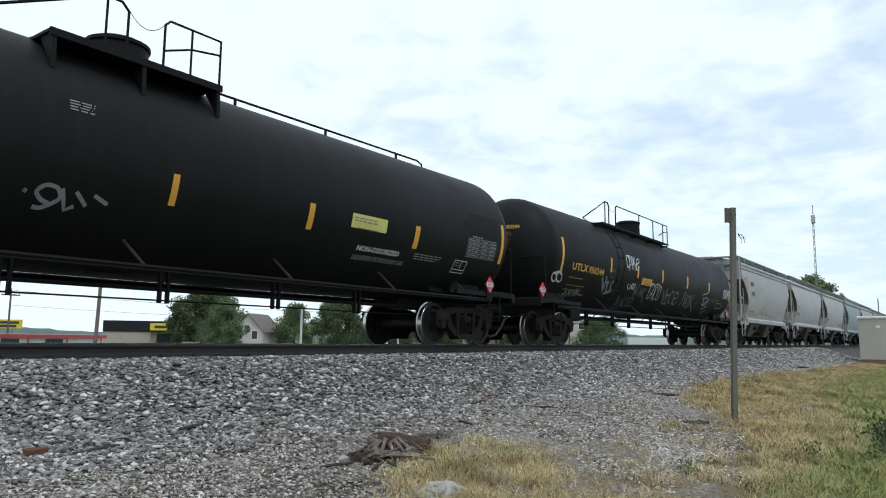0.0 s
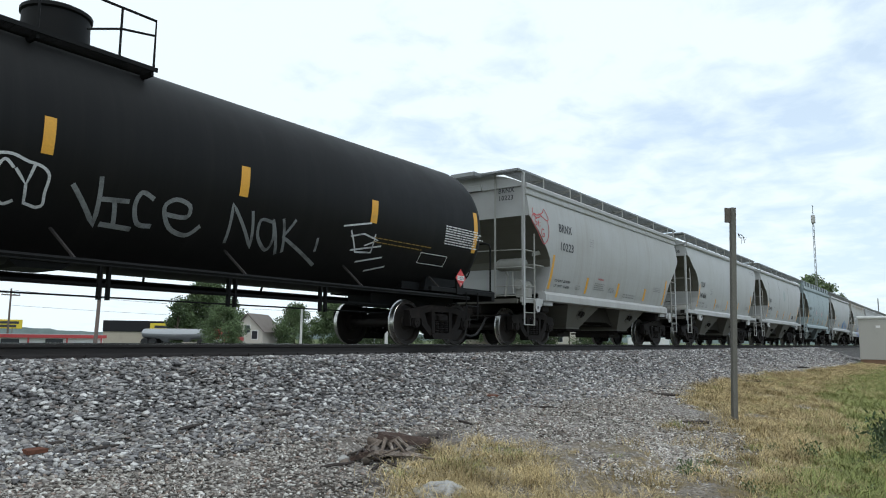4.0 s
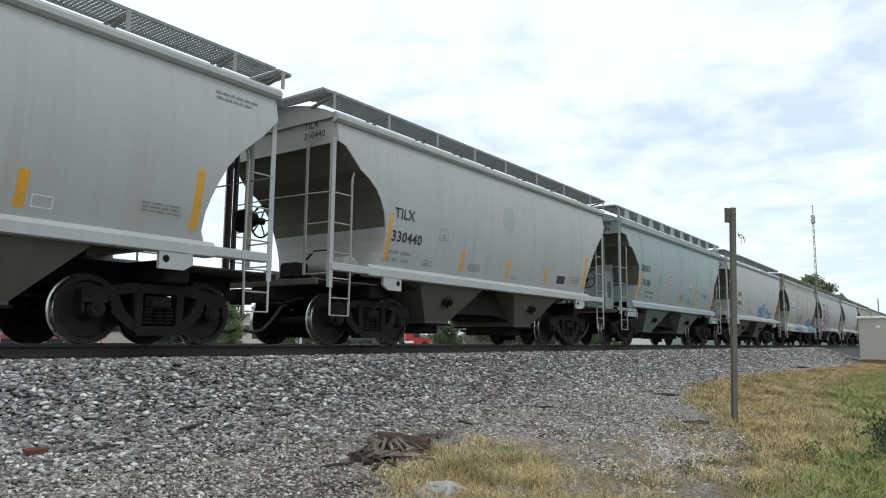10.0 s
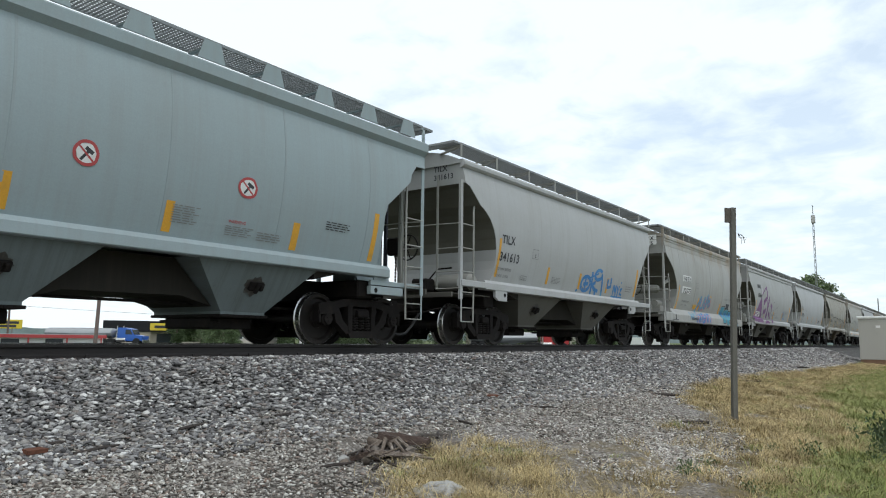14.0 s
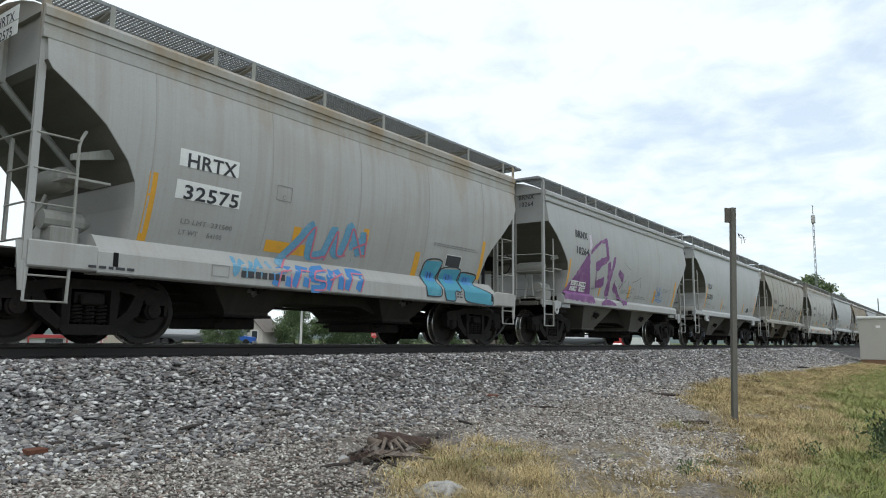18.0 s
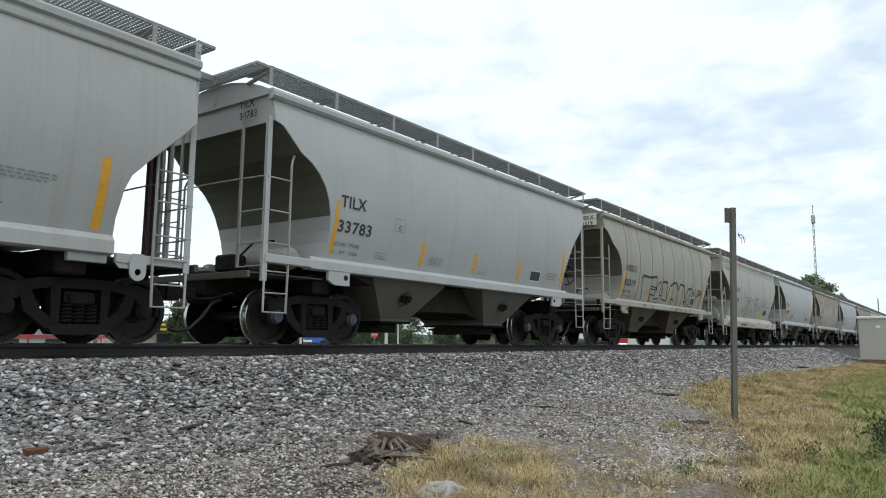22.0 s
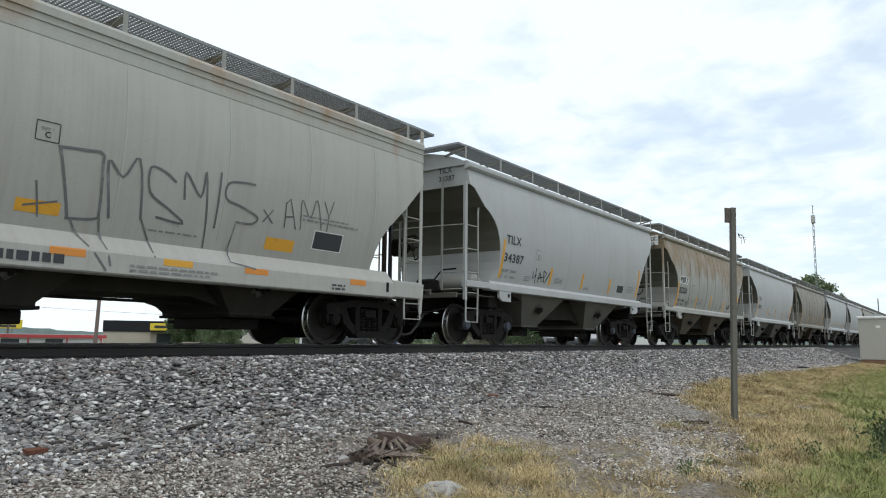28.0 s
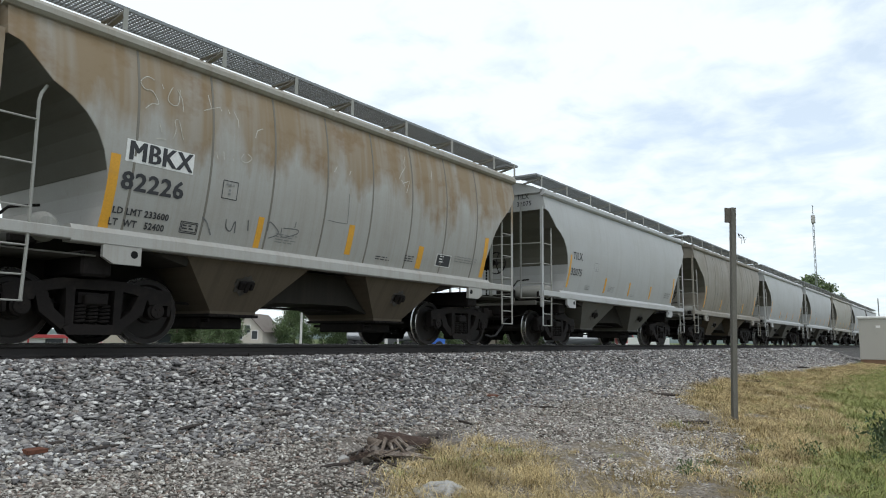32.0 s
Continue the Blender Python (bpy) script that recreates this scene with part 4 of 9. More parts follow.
            part("grime_patch", made("grime_patch", SMEAR, lambda: smudge), SMEAR, bay, "dark oily smear", at=pose(0, y * 1.152, 0.92, 30.8 * -y, 0, 0 if y < 0 else 180))
            part("vibrator_bracket", made("vibrator", IRON, vibrator_geo), IRON, bay, at=pose(0.02 if y < 0 else -0.02, y * 1.15, 0.92, 30 * -y, 0, 0 if y < 0 else 180))
    # Hood between the bays, its shade likewise put into the paint.
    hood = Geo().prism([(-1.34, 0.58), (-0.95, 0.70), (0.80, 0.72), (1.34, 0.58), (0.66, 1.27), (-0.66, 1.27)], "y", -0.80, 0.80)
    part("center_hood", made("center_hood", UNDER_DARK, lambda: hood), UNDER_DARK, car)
    pipe = Geo().tube([(-5.5, -0.45, 0.80), (-3.4, -0.48, 0.62), (3.4, -0.48, 0.62), (5.5, -0.45, 0.80)], 0.025, 6)
    part("brake_pipe", made("brake_pipe", IRON, lambda: pipe), IRON, car)
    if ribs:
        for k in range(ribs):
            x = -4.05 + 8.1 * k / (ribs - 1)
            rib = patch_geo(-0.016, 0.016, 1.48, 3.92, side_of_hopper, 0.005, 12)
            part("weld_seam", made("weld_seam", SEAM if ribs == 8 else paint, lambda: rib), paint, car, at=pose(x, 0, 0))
    for s in (-1, 1):
        truck(car, s * TRUCKS_AT[cut], caps)
    end_gear(car, PITCH_HOPPER / 2, -1)
    if gear:
        brake_gear(car, paint)
    elif cut != "faceted":
        tub = Geo().lathe([(0, -0.55), (0.12, -0.55), (0.19, -0.45), (0.19, 0.45), (0.12, 0.55), (0, 0.55)], (-4.95, -0.75, 1.42), "y", 14)
        part("air_reservoir", made("low_reservoir", RAIL_GREY, lambda: tub, True), RAIL_GREY, car)
        valve = Geo().box(-5.5, -5.15, -0.35, 0.1, 1.2, 1.5, 0.04)
        part("brake_valve", made("low_valve", IRON, lambda: valve), IRON, car)
        line = Geo().tube([(-5.3, -0.2, 1.4), (-5.0, -0.3, 1.75), (-4.7, -0.5, 1.8)], 0.02, 5)
        part("air_line", made("air_line", IRON, lambda: line), IRON, car)
        box = Geo().box(-5.3, -5.0, -1.2, -1.05, 1.2, 1.42, 0.02)
        part("valve_box", made("valve_box", IRON, lambda: box), IRON, car)
    return car


def brake_gear(car, paint):
    """Reservoir, cylinder, valve and rods on the leading end platform."""
    g = Geo().lathe([(0, -0.42), (0.12, -0.42), (0.165, -0.34), (0.165, 0.34), (0.12, 0.42), (0, 0.42)], (-4.90, -0.62, 2.10), "y", 16)
    part("air_reservoir", g, RAIL_GREY, car, smooth=True)
    part("reservoir_bracket", Geo().prism([(-5.0, 2.36), (-4.52, 2.52), (-4.46, 2.40), (-5.0, 2.28)], "y", -1.34, -1.28).box(-5.05, -4.5, -1.36, -0.9, 2.04, 2.07), RAIL_GREY, car)
    g = Geo().lathe([(0, -0.3), (0.13, -0.3), (0.13, 0.2), (0.05, 0.3), (0, 0.3)], (-4.85, -0.95, 1.55), "x", 12)
    g.box(-5.10, -4.75, -1.15, -0.85, 1.21, 1.46, 0.02)
    g.tube([(-5.2, -0.6, 1.25), (-4.9, -0.5, 1.8), (-4.8, -0.3, 2.1)], 0.03, 6).tube([(-5.3, -0.9, 1.3), (-5.0, -0.7, 1.9)], 0.02, 6)
    part("brake_valve", g, RAIL_GREY, car)


# -- tank cars --
def tank_shell_geo(front, back, r, zc):
    head = [(r * math.cos(a * math.pi / 24), 0.84 * math.sin(a * math.pi / 24)) for a in range(13)]
    prof = [(q, -front - d + 0.12) for q, d in head[::-1]] + [(r, 0.0)] + [(q, back + d - 0.12) for q, d in head]
    return Geo().lathe(prof, (0, 0, zc), "x", 56)


def tank_car(name, label, front, back, r, zc, walk_from, walk_to, walk_z, ladder_at, side_ladder, dome_top):
    car = thing(name, label, "tank car", group="tank cars of the freight train")
    part("tank_shell", made("tank_shell%.2f" % back, BLACK_TANK, lambda: tank_shell_geo(front, back, r, zc), True), BLACK_TANK, car)
    for s in (-1, 1):
        e = pose(0, 0, 0, 0, 0, 0 if s < 0 else 180)
        stub = Geo().box(-9.75, -6.6, -0.33, 0.33, 0.80, 1.20, 0.02)
        stub.prism([(-8.6, 1.15), (-6.9, 1.15), (-6.9, 1.5), (-8.6, 1.5)], "y", -0.9, 0.9)
        beam = Geo().box(-9.70, -9.55, -1.42, 1.42, 1.00, 1.22, 0.02)
        part("end_beam", made("end_beam", BLACK, lambda: beam), BLACK, car, at=e)
        for y in (-1.405, 1.405):
            edge = Geo().box(-9.55, -7.2, -0.045, 0.045, 1.10, 1.20, 0.01)
            part("side_beam", made("side_beam", BLACK, lambda: edge), BLACK, car, at=e @ pose(0, y, 0))
        part("stub_sill", made("stub_sill", BLACK, lambda: stub), BLACK, car, at=e)
        platform = Geo().box(-9.62, -8.2, -1.40, 1.40, 1.20, 1.24, 0.005)
        part("end_platform", made("tank_platform", BLACK, lambda: platform), BLACK, car, at=e)
        rail = Geo()
        rail.tube([(-9.34, -1.45, 1.2), (-9.36, -1.45, 2.2), (-9.37, -1.42, 2.28), (-9.40, -1.32, 2.32), (-9.44, 1.32, 2.34), (-9.44, 1.42, 2.30), (-9.44, 1.45, 2.2), (-9.44, 1.45, 1.2)], 0.022, 6)
        part("end_railing", made("end_railing", BLACK, lambda: rail), BLACK, car, at=e)
        case = Geo().box(-9.68, -9.38, 0.22, 0.66, 1.55, 2.05, 0.05).tube([(-9.45, 0.4, 1.6), (-9.45, 0.4, 1.2)], 0.05, 6)
        part("hand_brake_case", made("tank_brake_case", BLACK, lambda: case), BLACK, car, at=e)
        part("brake_wheel", made("brake_wheel", IRON, brake_wheel_geo), IRON, car, at=e @ pose(-9.72, 0.42, 1.80))
        saddle = Geo().prism([(-0.6, 1.15), (0.6, 1.15), (0.5, 1.6), (-0.5, 1.6)], "y", -1.05, 1.05)
        part("saddle", made("saddle", BLACK, lambda: saddle), BLACK, car, at=pose(s * 8.07, 0, 0))
        for y in (-1.46, 1.46):
            step = Geo().tube([(-8.9, 0, 1.15), (-8.9, 0, 0.55), (-8.45, 0, 0.55), (-8.45, 0, 1.15)], 0.018, 5).tube([(-8.9, 0, 0.85), (-8.45, 0, 0.85)], 0.012, 5)
            part("sill_step", made("tank_step", BLACK, lambda: step), BLACK, car, at=e @ pose(0, y, 0))
        truck(car, s * 8.07)
    # the running rail along each side, close under the tank, with its slanting struts
    for y in (-1, 1):
        side_rail = Geo().tube([(-8.6, y * 1.42, 1.03), (8.6, y * 1.42, 1.03)], 0.035, 6).box(-8.6, 8.6, y * 1.40 - 0.05, y * 1.40 + 0.05, 0.985, 1.0)
        part("side_rail", made("side_rail" + str(y), BLACK, lambda: side_rail), BLACK, car)
        for k in range(7):
            strut = Geo().tube([(0.08, y * 1.42, 1.03), (-0.10, y * 1.02, 1.47)], 0.022, 5)
            part("rail_strut", made("rail_strut" + str(y), RAIL_SIDE, lambda: strut), RAIL_SIDE, car, at=pose(-7.9 + 2.6 * k, 0, 0))
    for z, r in ((0.80, 0.032), (0.64, 0.014)):
        part("brake_pipe", Geo().tube([(-7.4, -0.55, z), (7.4, -0.55, z)], r, 6), BLACK, car)
    part("far_pipe", Geo().tube([(-7.4, 0.45, 0.90), (7.4, 0.45, 0.90)], 0.02, 6), BLACK, car)
    for x in (-5.0, -2.9, -1.45, 0.75, 2.9, 4.95):
        for d in (0.0, 0.13):
            h = Geo().box(-0.02, 0.02, -0.59, -0.52, 0.60, 1.25)
            part("pipe_hanger", made("pipe_hanger", BLACK, lambda: h), BLACK, car, at=pose(x + d, 0, 0))
    outlet = Geo().prism([(-0.55, 1.2), (-0.25, 0.98), (0.30, 0.98), (0.60, 1.2)], "y", -0.4, 0.4)
    part("bottom_outlet", made("bottom_outlet", BLACK, lambda: outlet), BLACK, car)
    tank = Geo().box(-6.45, -5.75, -0.75, 0.1, 0.72, 1.32, 0.05)
    part("brake_reservoir", made("brake_reservoir", BLACK, lambda: tank), BLACK, car)
    # walkway along each shoulder, dome housing, railings
    for y in (-1, 1):
        deck = Geo().box(walk_from, walk_to, -0.28, 0.28, -0.02, 0.02).box(walk_from, walk_to, -0.29, -0.26, -0.07, 0.03).box(walk_from, walk_to, 0.26, 0.29, -0.05, 0.03)
        if side_ladder:      # an open walk of grating between two angle bars
            deck = Geo()
            for v in (-0.28, 0.0, 0.28):
                deck.box(walk_from, walk_to, v - 0.012, v + 0.012, -0.025, 0.035)
            for v in range(-9, 10):
                deck.box(walk_from, walk_to, v * 0.03 - 0.003, v * 0.03 + 0.003, 0.0, 0.025)
            for v in range(int((walk_to - walk_from) / 0.10)):
                deck.box(walk_from + v * 0.10, walk_from + v * 0.10 + 0.008, -0.28, 0.28, 0.005, 0.02)
        part("walkway", deck, BLACK, car, at=pose(0, y * 1.0, walk_z))
        n = 2 + int((walk_to - walk_from) / 1.6)
        for k in range(n):
            x = walk_from + 0.06 + (walk_to - walk_from - 0.12) * k / (n - 1)
            if side_ladder:
                part("walkway_bracket", Geo().box(-0.02, 0.02, -0.26, 0.26, -0.09, -0.025), BLACK, car, at=pose(x, y * 1.0, walk_z))
                continue
            gusset = Geo().prism([(y * 1.27, walk_z - 0.02), (y * 0.95, walk_z - 0.02), (y * 1.30, walk_z - 0.48)] if y > 0 else [(-1.27, walk_z - 0.02), (-1.30, walk_z - 0.48), (-0.95, walk_z - 0.02)], "x", -0.03, 0.03)
            part("walkway_bracket", gusset, BLACK, car, at=pose(x, 0, 0))
        top = walk_z + 0.72
        rail = Geo().tube([(ladder_at + 0.55, y * 1.26, walk_z), (ladder_at + 0.55, y * 1.26, top - 0.08), (ladder_at + 0.63, y * 1.26, top), (walk_to - 0.05, y * 1.26, top), (walk_to - 0.05, y * 1.26, walk_z)], 0.020, 6)
        part("railing", rail, BLACK, car)
        for x in (walk_to - 0.55, walk_to - 1.6, walk_to - 3.0):
            if x > ladder_at + 0.8:
                part("railing_post", Geo().tube([(x, y * 1.26, walk_z), (x, y * 1.26, top)], 0.018, 6), BLACK, car)
        part("mid_rail", Geo().tube([(walk_to - 1.0, y * 1.26, walk_z + 0.25), (walk_to - 0.55, y * 1.26, walk_z + 0.42), (walk_to - 0.05, y * 1.26, walk_z + 0.5)], 0.016, 6), BLACK, car)
        hoop = Geo().tube([(ladder_at, y * 1.26, walk_z), (ladder_at, y * 1.26, top - 0.1), (ladder_at - 0.1, y * 1.26, top), (ladder_at - 0.3, y * 1.26, top), (ladder_at - 1.85, y * 1.22, walk_z - 0.02), (ladder_at - 1.62, y * 1.25, walk_z - 0.10)], 0.020, 6)
        hoop.tube([(ladder_at - 0.3, y * 1.26, top), (ladder_at - 0.3, y * 1.26, walk_z)], 0.018, 6)
        part("ladder_hoop", hoop, BLACK, car)
        chain = Geo().tube([(ladder_at + 0.55 * k / 6, y * 1.26, top - 0.08 - 0.35 * (1 - (k / 3 - 1) ** 2) * 0.5) for k in range(7)], 0.006, 4)
        part("chain", chain, GALV, car)
        for x in (ladder_at + 0.05, ladder_at + 0.50) if side_ladder else ():
            pts = [(x, 0.0, 2.56 + 1.55 * math.sin(radians(a))) for a in range(-50, 56, 15)]
            part("ladder_stile", Geo().tube([(x, y * 1.42, 1.0)] + [(px, y * 1.55 * math.cos(radians(a)), pz) for (px, _, pz), a in zip(pts, range(-50, 56, 15))], 0.016, 5), BLACK, car)
        for k in range(7 if side_ladder else 0):
            a = radians(-45 + 13 * k)
            yy, zz = y * 1.575 * math.cos(a), 2.56 + 1.575 * math.sin(a)
            part("ladder_rung", Geo().tube([(ladder_at + 0.02, yy, zz), (ladder_at + 0.53, yy, zz)], 0.014, 5), BLACK, car)
    if not side_ladder:
        grip = Geo().tube([(walk_to, 0.35, 4.45), (8.0, 0.35, 4.45), (8.18, 0.35, 4.39), (8.24, 0.35, 3.98)], 0.022, 6)
        part("top_hand_rail", grip, BLACK, car)
        for x in (2.6, 4.9, 7.2):
            part("rail_post", Geo().tube([(x, 0.35, 3.96), (x, 0.35, 4.45)], 0.03, 5), BLACK, car)
    dome = Geo().lathe([(0.0, 3.98), (0.44, 3.98), (0.45, 4.12), (0.44, dome_top - 0.14), (0.47, dome_top - 0.12), (0.47, dome_top - 0.07), (0.37, dome_top - 0.02), (0.0, dome_top)], (0, 0, 0), "z", 24)
    part("dome_housing", made("dome%.2f" % dome_top, BLACK, lambda: dome, True), BLACK, car, at=pose(0.15, 0, 0))
    end_gear(car, PITCH_TANK / 2, -1)
    return car


def on_head(geo, front, lift=0.006, r=1.545, zc=2.56):
    """Lays lettering drawn flat as (across, height) onto the leading head of a tank."""
    out = Geo()
    pts = []
    for x, _, z in geo.v:
        rad = min(math.hypot(x, z - zc), r - 0.01)
        pts.append((-front + 0.12 - 0.84 * math.sqrt(1 - (rad / r) ** 2) - lift, -x, z))
    out.add(pts, geo.f)
    return out


# ---- ground and track ----
def bank_z(x, y):
    """The height of the ground: ballast bed, its slope, and the verge that falls away behind the post."""
    ys = [-400, -30, -14, -10, -8, -6.2, -4.6, -3.7, -1.85, -1.45, 1.45, 1.85, 4.2, 9, 30, 400]
    zs = [-3.0, -2.6, -2.0, -1.62, -1.42, -1.28, -1.10, -0.93, -0.27, -0.22, -0.22, -0.27, -0.95, -1.05, -1.1, -1.1]
    return np.interp(y, ys, zs)


def ground_material():
    m = bpy.data.materials.new("verge_ground")
    m.use_nodes = True
    nt = m.node_tree
    bsdf = nt.nodes["Principled BSDF"]
    bsdf.inputs["Specular IOR Level"].default_value = 0.2
    bsdf.inputs["Roughness"].default_value = 0.95
    tc = node(nt, "ShaderNodeTexCoord")
    sep = node(nt, "ShaderNodeSeparateXYZ")
    nt.links.new(tc.outputs["Object"], sep.inputs[0])

    def noise_of(scale, detail=5.0):
        n = node(nt, "ShaderNodeTexNoise", Scale=scale, Detail=detail, Roughness=0.65)
        nt.links.new(tc.outputs["Object"], n.inputs["Vector"])
        return n.outputs["Fac"]

    def blend(a, b, fac):
        mix = colour_mix(nt)
        nt.links.new(fac, mix.inputs["Factor"])
        for sock, c in (("A", a), ("B", b)):
            if isinstance(c, tuple):
                mix.inputs[sock].default_value = (*c, 1)
            else:
                nt.links.new(c, mix.inputs[sock])
        return mix.outputs["Result"]

    def edge(at, wobble, scale, soft):
        """One on the camera's side of y = at, with a ragged border."""
        add = maths(nt, "MULTIPLY_ADD", wobble)
        nt.links.new(noise_of(scale), add.inputs[0])
        nt.links.new(sep.outputs["Y"], add.inputs[2])
        rm = node(nt, "ShaderNodeMapRange")
        mid = at + wobble * 0.5
        rm.inputs["From Min"].default_value, rm.inputs["From Max"].default_value = mid + soft, mid - soft
        nt.links.new(add.outputs[0], rm.inputs["Value"])
        return rm.outputs[0]

    vor = node(nt, "ShaderNodeTexVoronoi", Scale=26.0)
    nt.links.new(tc.outputs["Object"], vor.inputs["Vector"])
    stones = ramp(nt, [(0.0, (0.018, 0.017, 0.016)), (0.35, (0.055, 0.052, 0.049)), (0.7, (0.12, 0.114, 0.108)), (1.0, (0.25, 0.24, 0.225))], vor.outputs["Color"])
    vor2 = node(nt, "ShaderNodeTexVoronoi", Scale=34.0)
    nt.links.new(tc.outputs["Object"], vor2.inputs["Vector"])
    fines = ramp(nt, [(0.0, (0.035, 0.029, 0.025)), (0.35, (0.15, 0.132, 0.118)), (0.7, (0.28, 0.256, 0.232)), (1.0, (0.52, 0.49, 0.455))], vor2.outputs["Color"])
    fines = blend(fines, (0.10, 0.085, 0.07), ramp(nt, [(0.52, (0, 0, 0)), (0.70, (1, 1, 1))], noise_of(0.8)))
    straw = ramp(nt, [(0.25, (0.075, 0.055, 0.03)), (0.6, (0.19, 0.145, 0.075)), (0.8, (0.30, 0.24, 0.125))], noise_of(14.0))
    green = ramp(nt, [(0.25, (0.05, 0.065, 0.022)), (0.75, (0.13, 0.16, 0.05))], noise_of(9.0))
    c = blend(stones, fines, edge(-3.9, 1.6, 0.5, 0.35))
    patchy = maths(nt, "MULTIPLY")
    nt.links.new(edge(-6.4, 2.6, 0.35, 0.5), patchy.inputs[0])
    nt.links.new(ramp(nt, [(0.42, (0.15, 0.15, 0.15)), (0.58, (1, 1, 1))], noise_of(2.2)), patchy.inputs[1])
    c = blend(c, straw, patchy.outputs[0])
    c = blend(c, green, edge(-8.8, 2.2, 0.4, 0.5))
    # damp dark soil round the heap of rotten wood, and a smear beside it
    for cx, cy, rx, ry in ((6.0, -5.0, 0.95, 0.6), (7.3, -4.72, 1.5, 0.42), (4.9, -5.6, 0.9, 0.45), (12.6, -6.3, 0.7, 0.18)):
        off = node(nt, "ShaderNodeMapping", Scale=(1 / rx, 1 / ry, 0.0), Location=(-cx / rx, -cy / ry, 0.0))
        nt.links.new(tc.outputs["Object"], off.inputs[0])
        dist = node(nt, "ShaderNodeVectorMath")
        dist.operation = "LENGTH"
        nt.links.new(off.outputs[0], dist.inputs[0])
        ragged = maths(nt, "MULTIPLY_ADD", 0.9)
        nt.links.new(noise_of(4.0), ragged.inputs[0])
        nt.links.new(dist.outputs["Value"], ragged.inputs[2])
        c = blend(c, (0.045, 0.036, 0.03), ramp(nt, [(0.62, (0.9, 0.9, 0.9)), (0.98, (0, 0, 0))], ragged.outputs[0]))
    far = node(nt, "ShaderNodeMapRange")
    far.inputs["From Min"].default_value, far.inputs["From Max"].default_value = 4.0, 6.0
    nt.links.new(sep.outputs["Y"], far.inputs["Value"])
    c = blend(c, ramp(nt, [(0.3, (0.06, 0.085, 0.03)), (0.7, (0.13, 0.15, 0.06))], noise_of(0.2)), far.outputs[0])
    nt.links.new(c, bsdf.inputs["Base Color"])
    b = node(nt, "ShaderNodeBump", Strength=0.6, Distance=0.03)
    nt.links.new(vor.outputs["Distance"], b.inputs["Height"])
    nt.links.new(b.outputs[0], bsdf.inputs["Normal"])
    return m


def make_ground():
    xs = np.concatenate([[-2500, -800, -300, -120, -60, -30], np.arange(-12, 40, 0.25), np.arange(40, 100, 1.0), [110, 130, 170, 240, 400, 800, 2500]])
    ys = np.concatenate([[-2500, -800, -200, -80, -40, -25, -18], np.arange(-14, -1.4, 0.12), [-1.4, -0.6, 0.6, 1.4, 1.85, 2.6, 3.4, 4.2, 6, 9, 15, 30, 60, 120, 300, 800, 2500]])
    X, Y = np.meshgrid(xs, ys, indexing="ij")
    rng = np.random.default_rng(4)
    Z = bank_z(X, Y)
    wave = 0.03 * np.sin(X * 0.9 + 1.3 * np.sin(Y * 0.7)) + 0.02 * np.sin(X * 2.3 + Y * 1.9) + 0.02 * np.sin(X * 4.1 - Y * 3.3)
    near = ((Y < -4) & (Y > -16)).astype(float)
    Z = Z + wave * near * np.clip((-Y - 4) / 2, 0, 1) + rng.normal(0, 0.012, Z.shape) * ((Y < -1.4) & (Y > -16))
    ny = len(ys)
    V = np.stack([X, Y, Z], -1).reshape(-1, 3)
    i, j = np.meshgrid(np.arange(len(xs) - 1), np.arange(ny - 1), indexing="ij")
    q = (i * ny + j).ravel()
    F = np.stack([q, q + ny, q + ny + 1, q + 1], -1)
    me = soup("ground", V, F, ground_material(), True)
    tagged(new("ground", me), "grey ballast bank and dry grass verge beside the track", "ground", kind="structure")


RAIL_PROF = [(-0.076, -0.186), (-0.076, -0.175), (-0.02, -0.155), (-0.009, -0.13), (-0.009, -0.06), (-0.034, -0.042), (-0.037, -0.006), (-0.030, -0.001),
             (0.030, -0.001), (0.037, -0.006), (0.034, -0.042), (0.009, -0.06), (0.009, -0.13), (0.02, -0.155), (0.076, -0.175), (0.076, -0.186)]


def make_track():
    track = thing("railway_track", "single railway track on grey ballast", "track", kind="structure")
    for s in (-1, 1):
        g = Geo().prism([(s * 0.755 + y, z) for y, z in RAIL_PROF], "x", -160, 420)
        part("rail", g, RAIL_SIDE, track, "rusty steel rail")
        g = Geo().box(-160, 420, s * 0.755 - 0.030, s * 0.755 + 0.026, -0.004, 0.0)
        part("rail_head", g, BRIGHT, track, "bright worn running surface")
    wood = material("creosoted_timber", (0.06, 0.045, 0.035), 0.85, vary=0.3, stretch=(6, 1, 1), other=(0.11, 0.09, 0.07))
    tie = Geo().box(-0.115, 0.115, -1.29, 1.29, -0.36, -0.19, 0.01)
    tie_mesh = tie.mesh("tie", wood)
    plate = Geo().box(-0.09, 0.09, -0.93, -0.58, -0.190, -0.180, 0.002)
    spike = Geo().box(-0.07, -0.045, -0.852, -0.828, -0.18, -0.145).box(0.045, 0.07, -0.682, -0.658, -0.18, -0.145)
    plate_mesh, spike_mesh = plate.mesh("tie_plate", RAIL_SIDE), spike.mesh("spikes", RAIL_SIDE)
    for k in range(110):
        x = -6 + 0.52 * k
        t = part("tie", tie_mesh, wood, track, at=pose(x, random.uniform(-0.03, 0.03), 0, 0, 0, random.uniform(-1, 1)))
        part("tie_plate", plate_mesh, RAIL_SIDE, t)
        part("spike", spike_mesh, RAIL_SIDE, t)


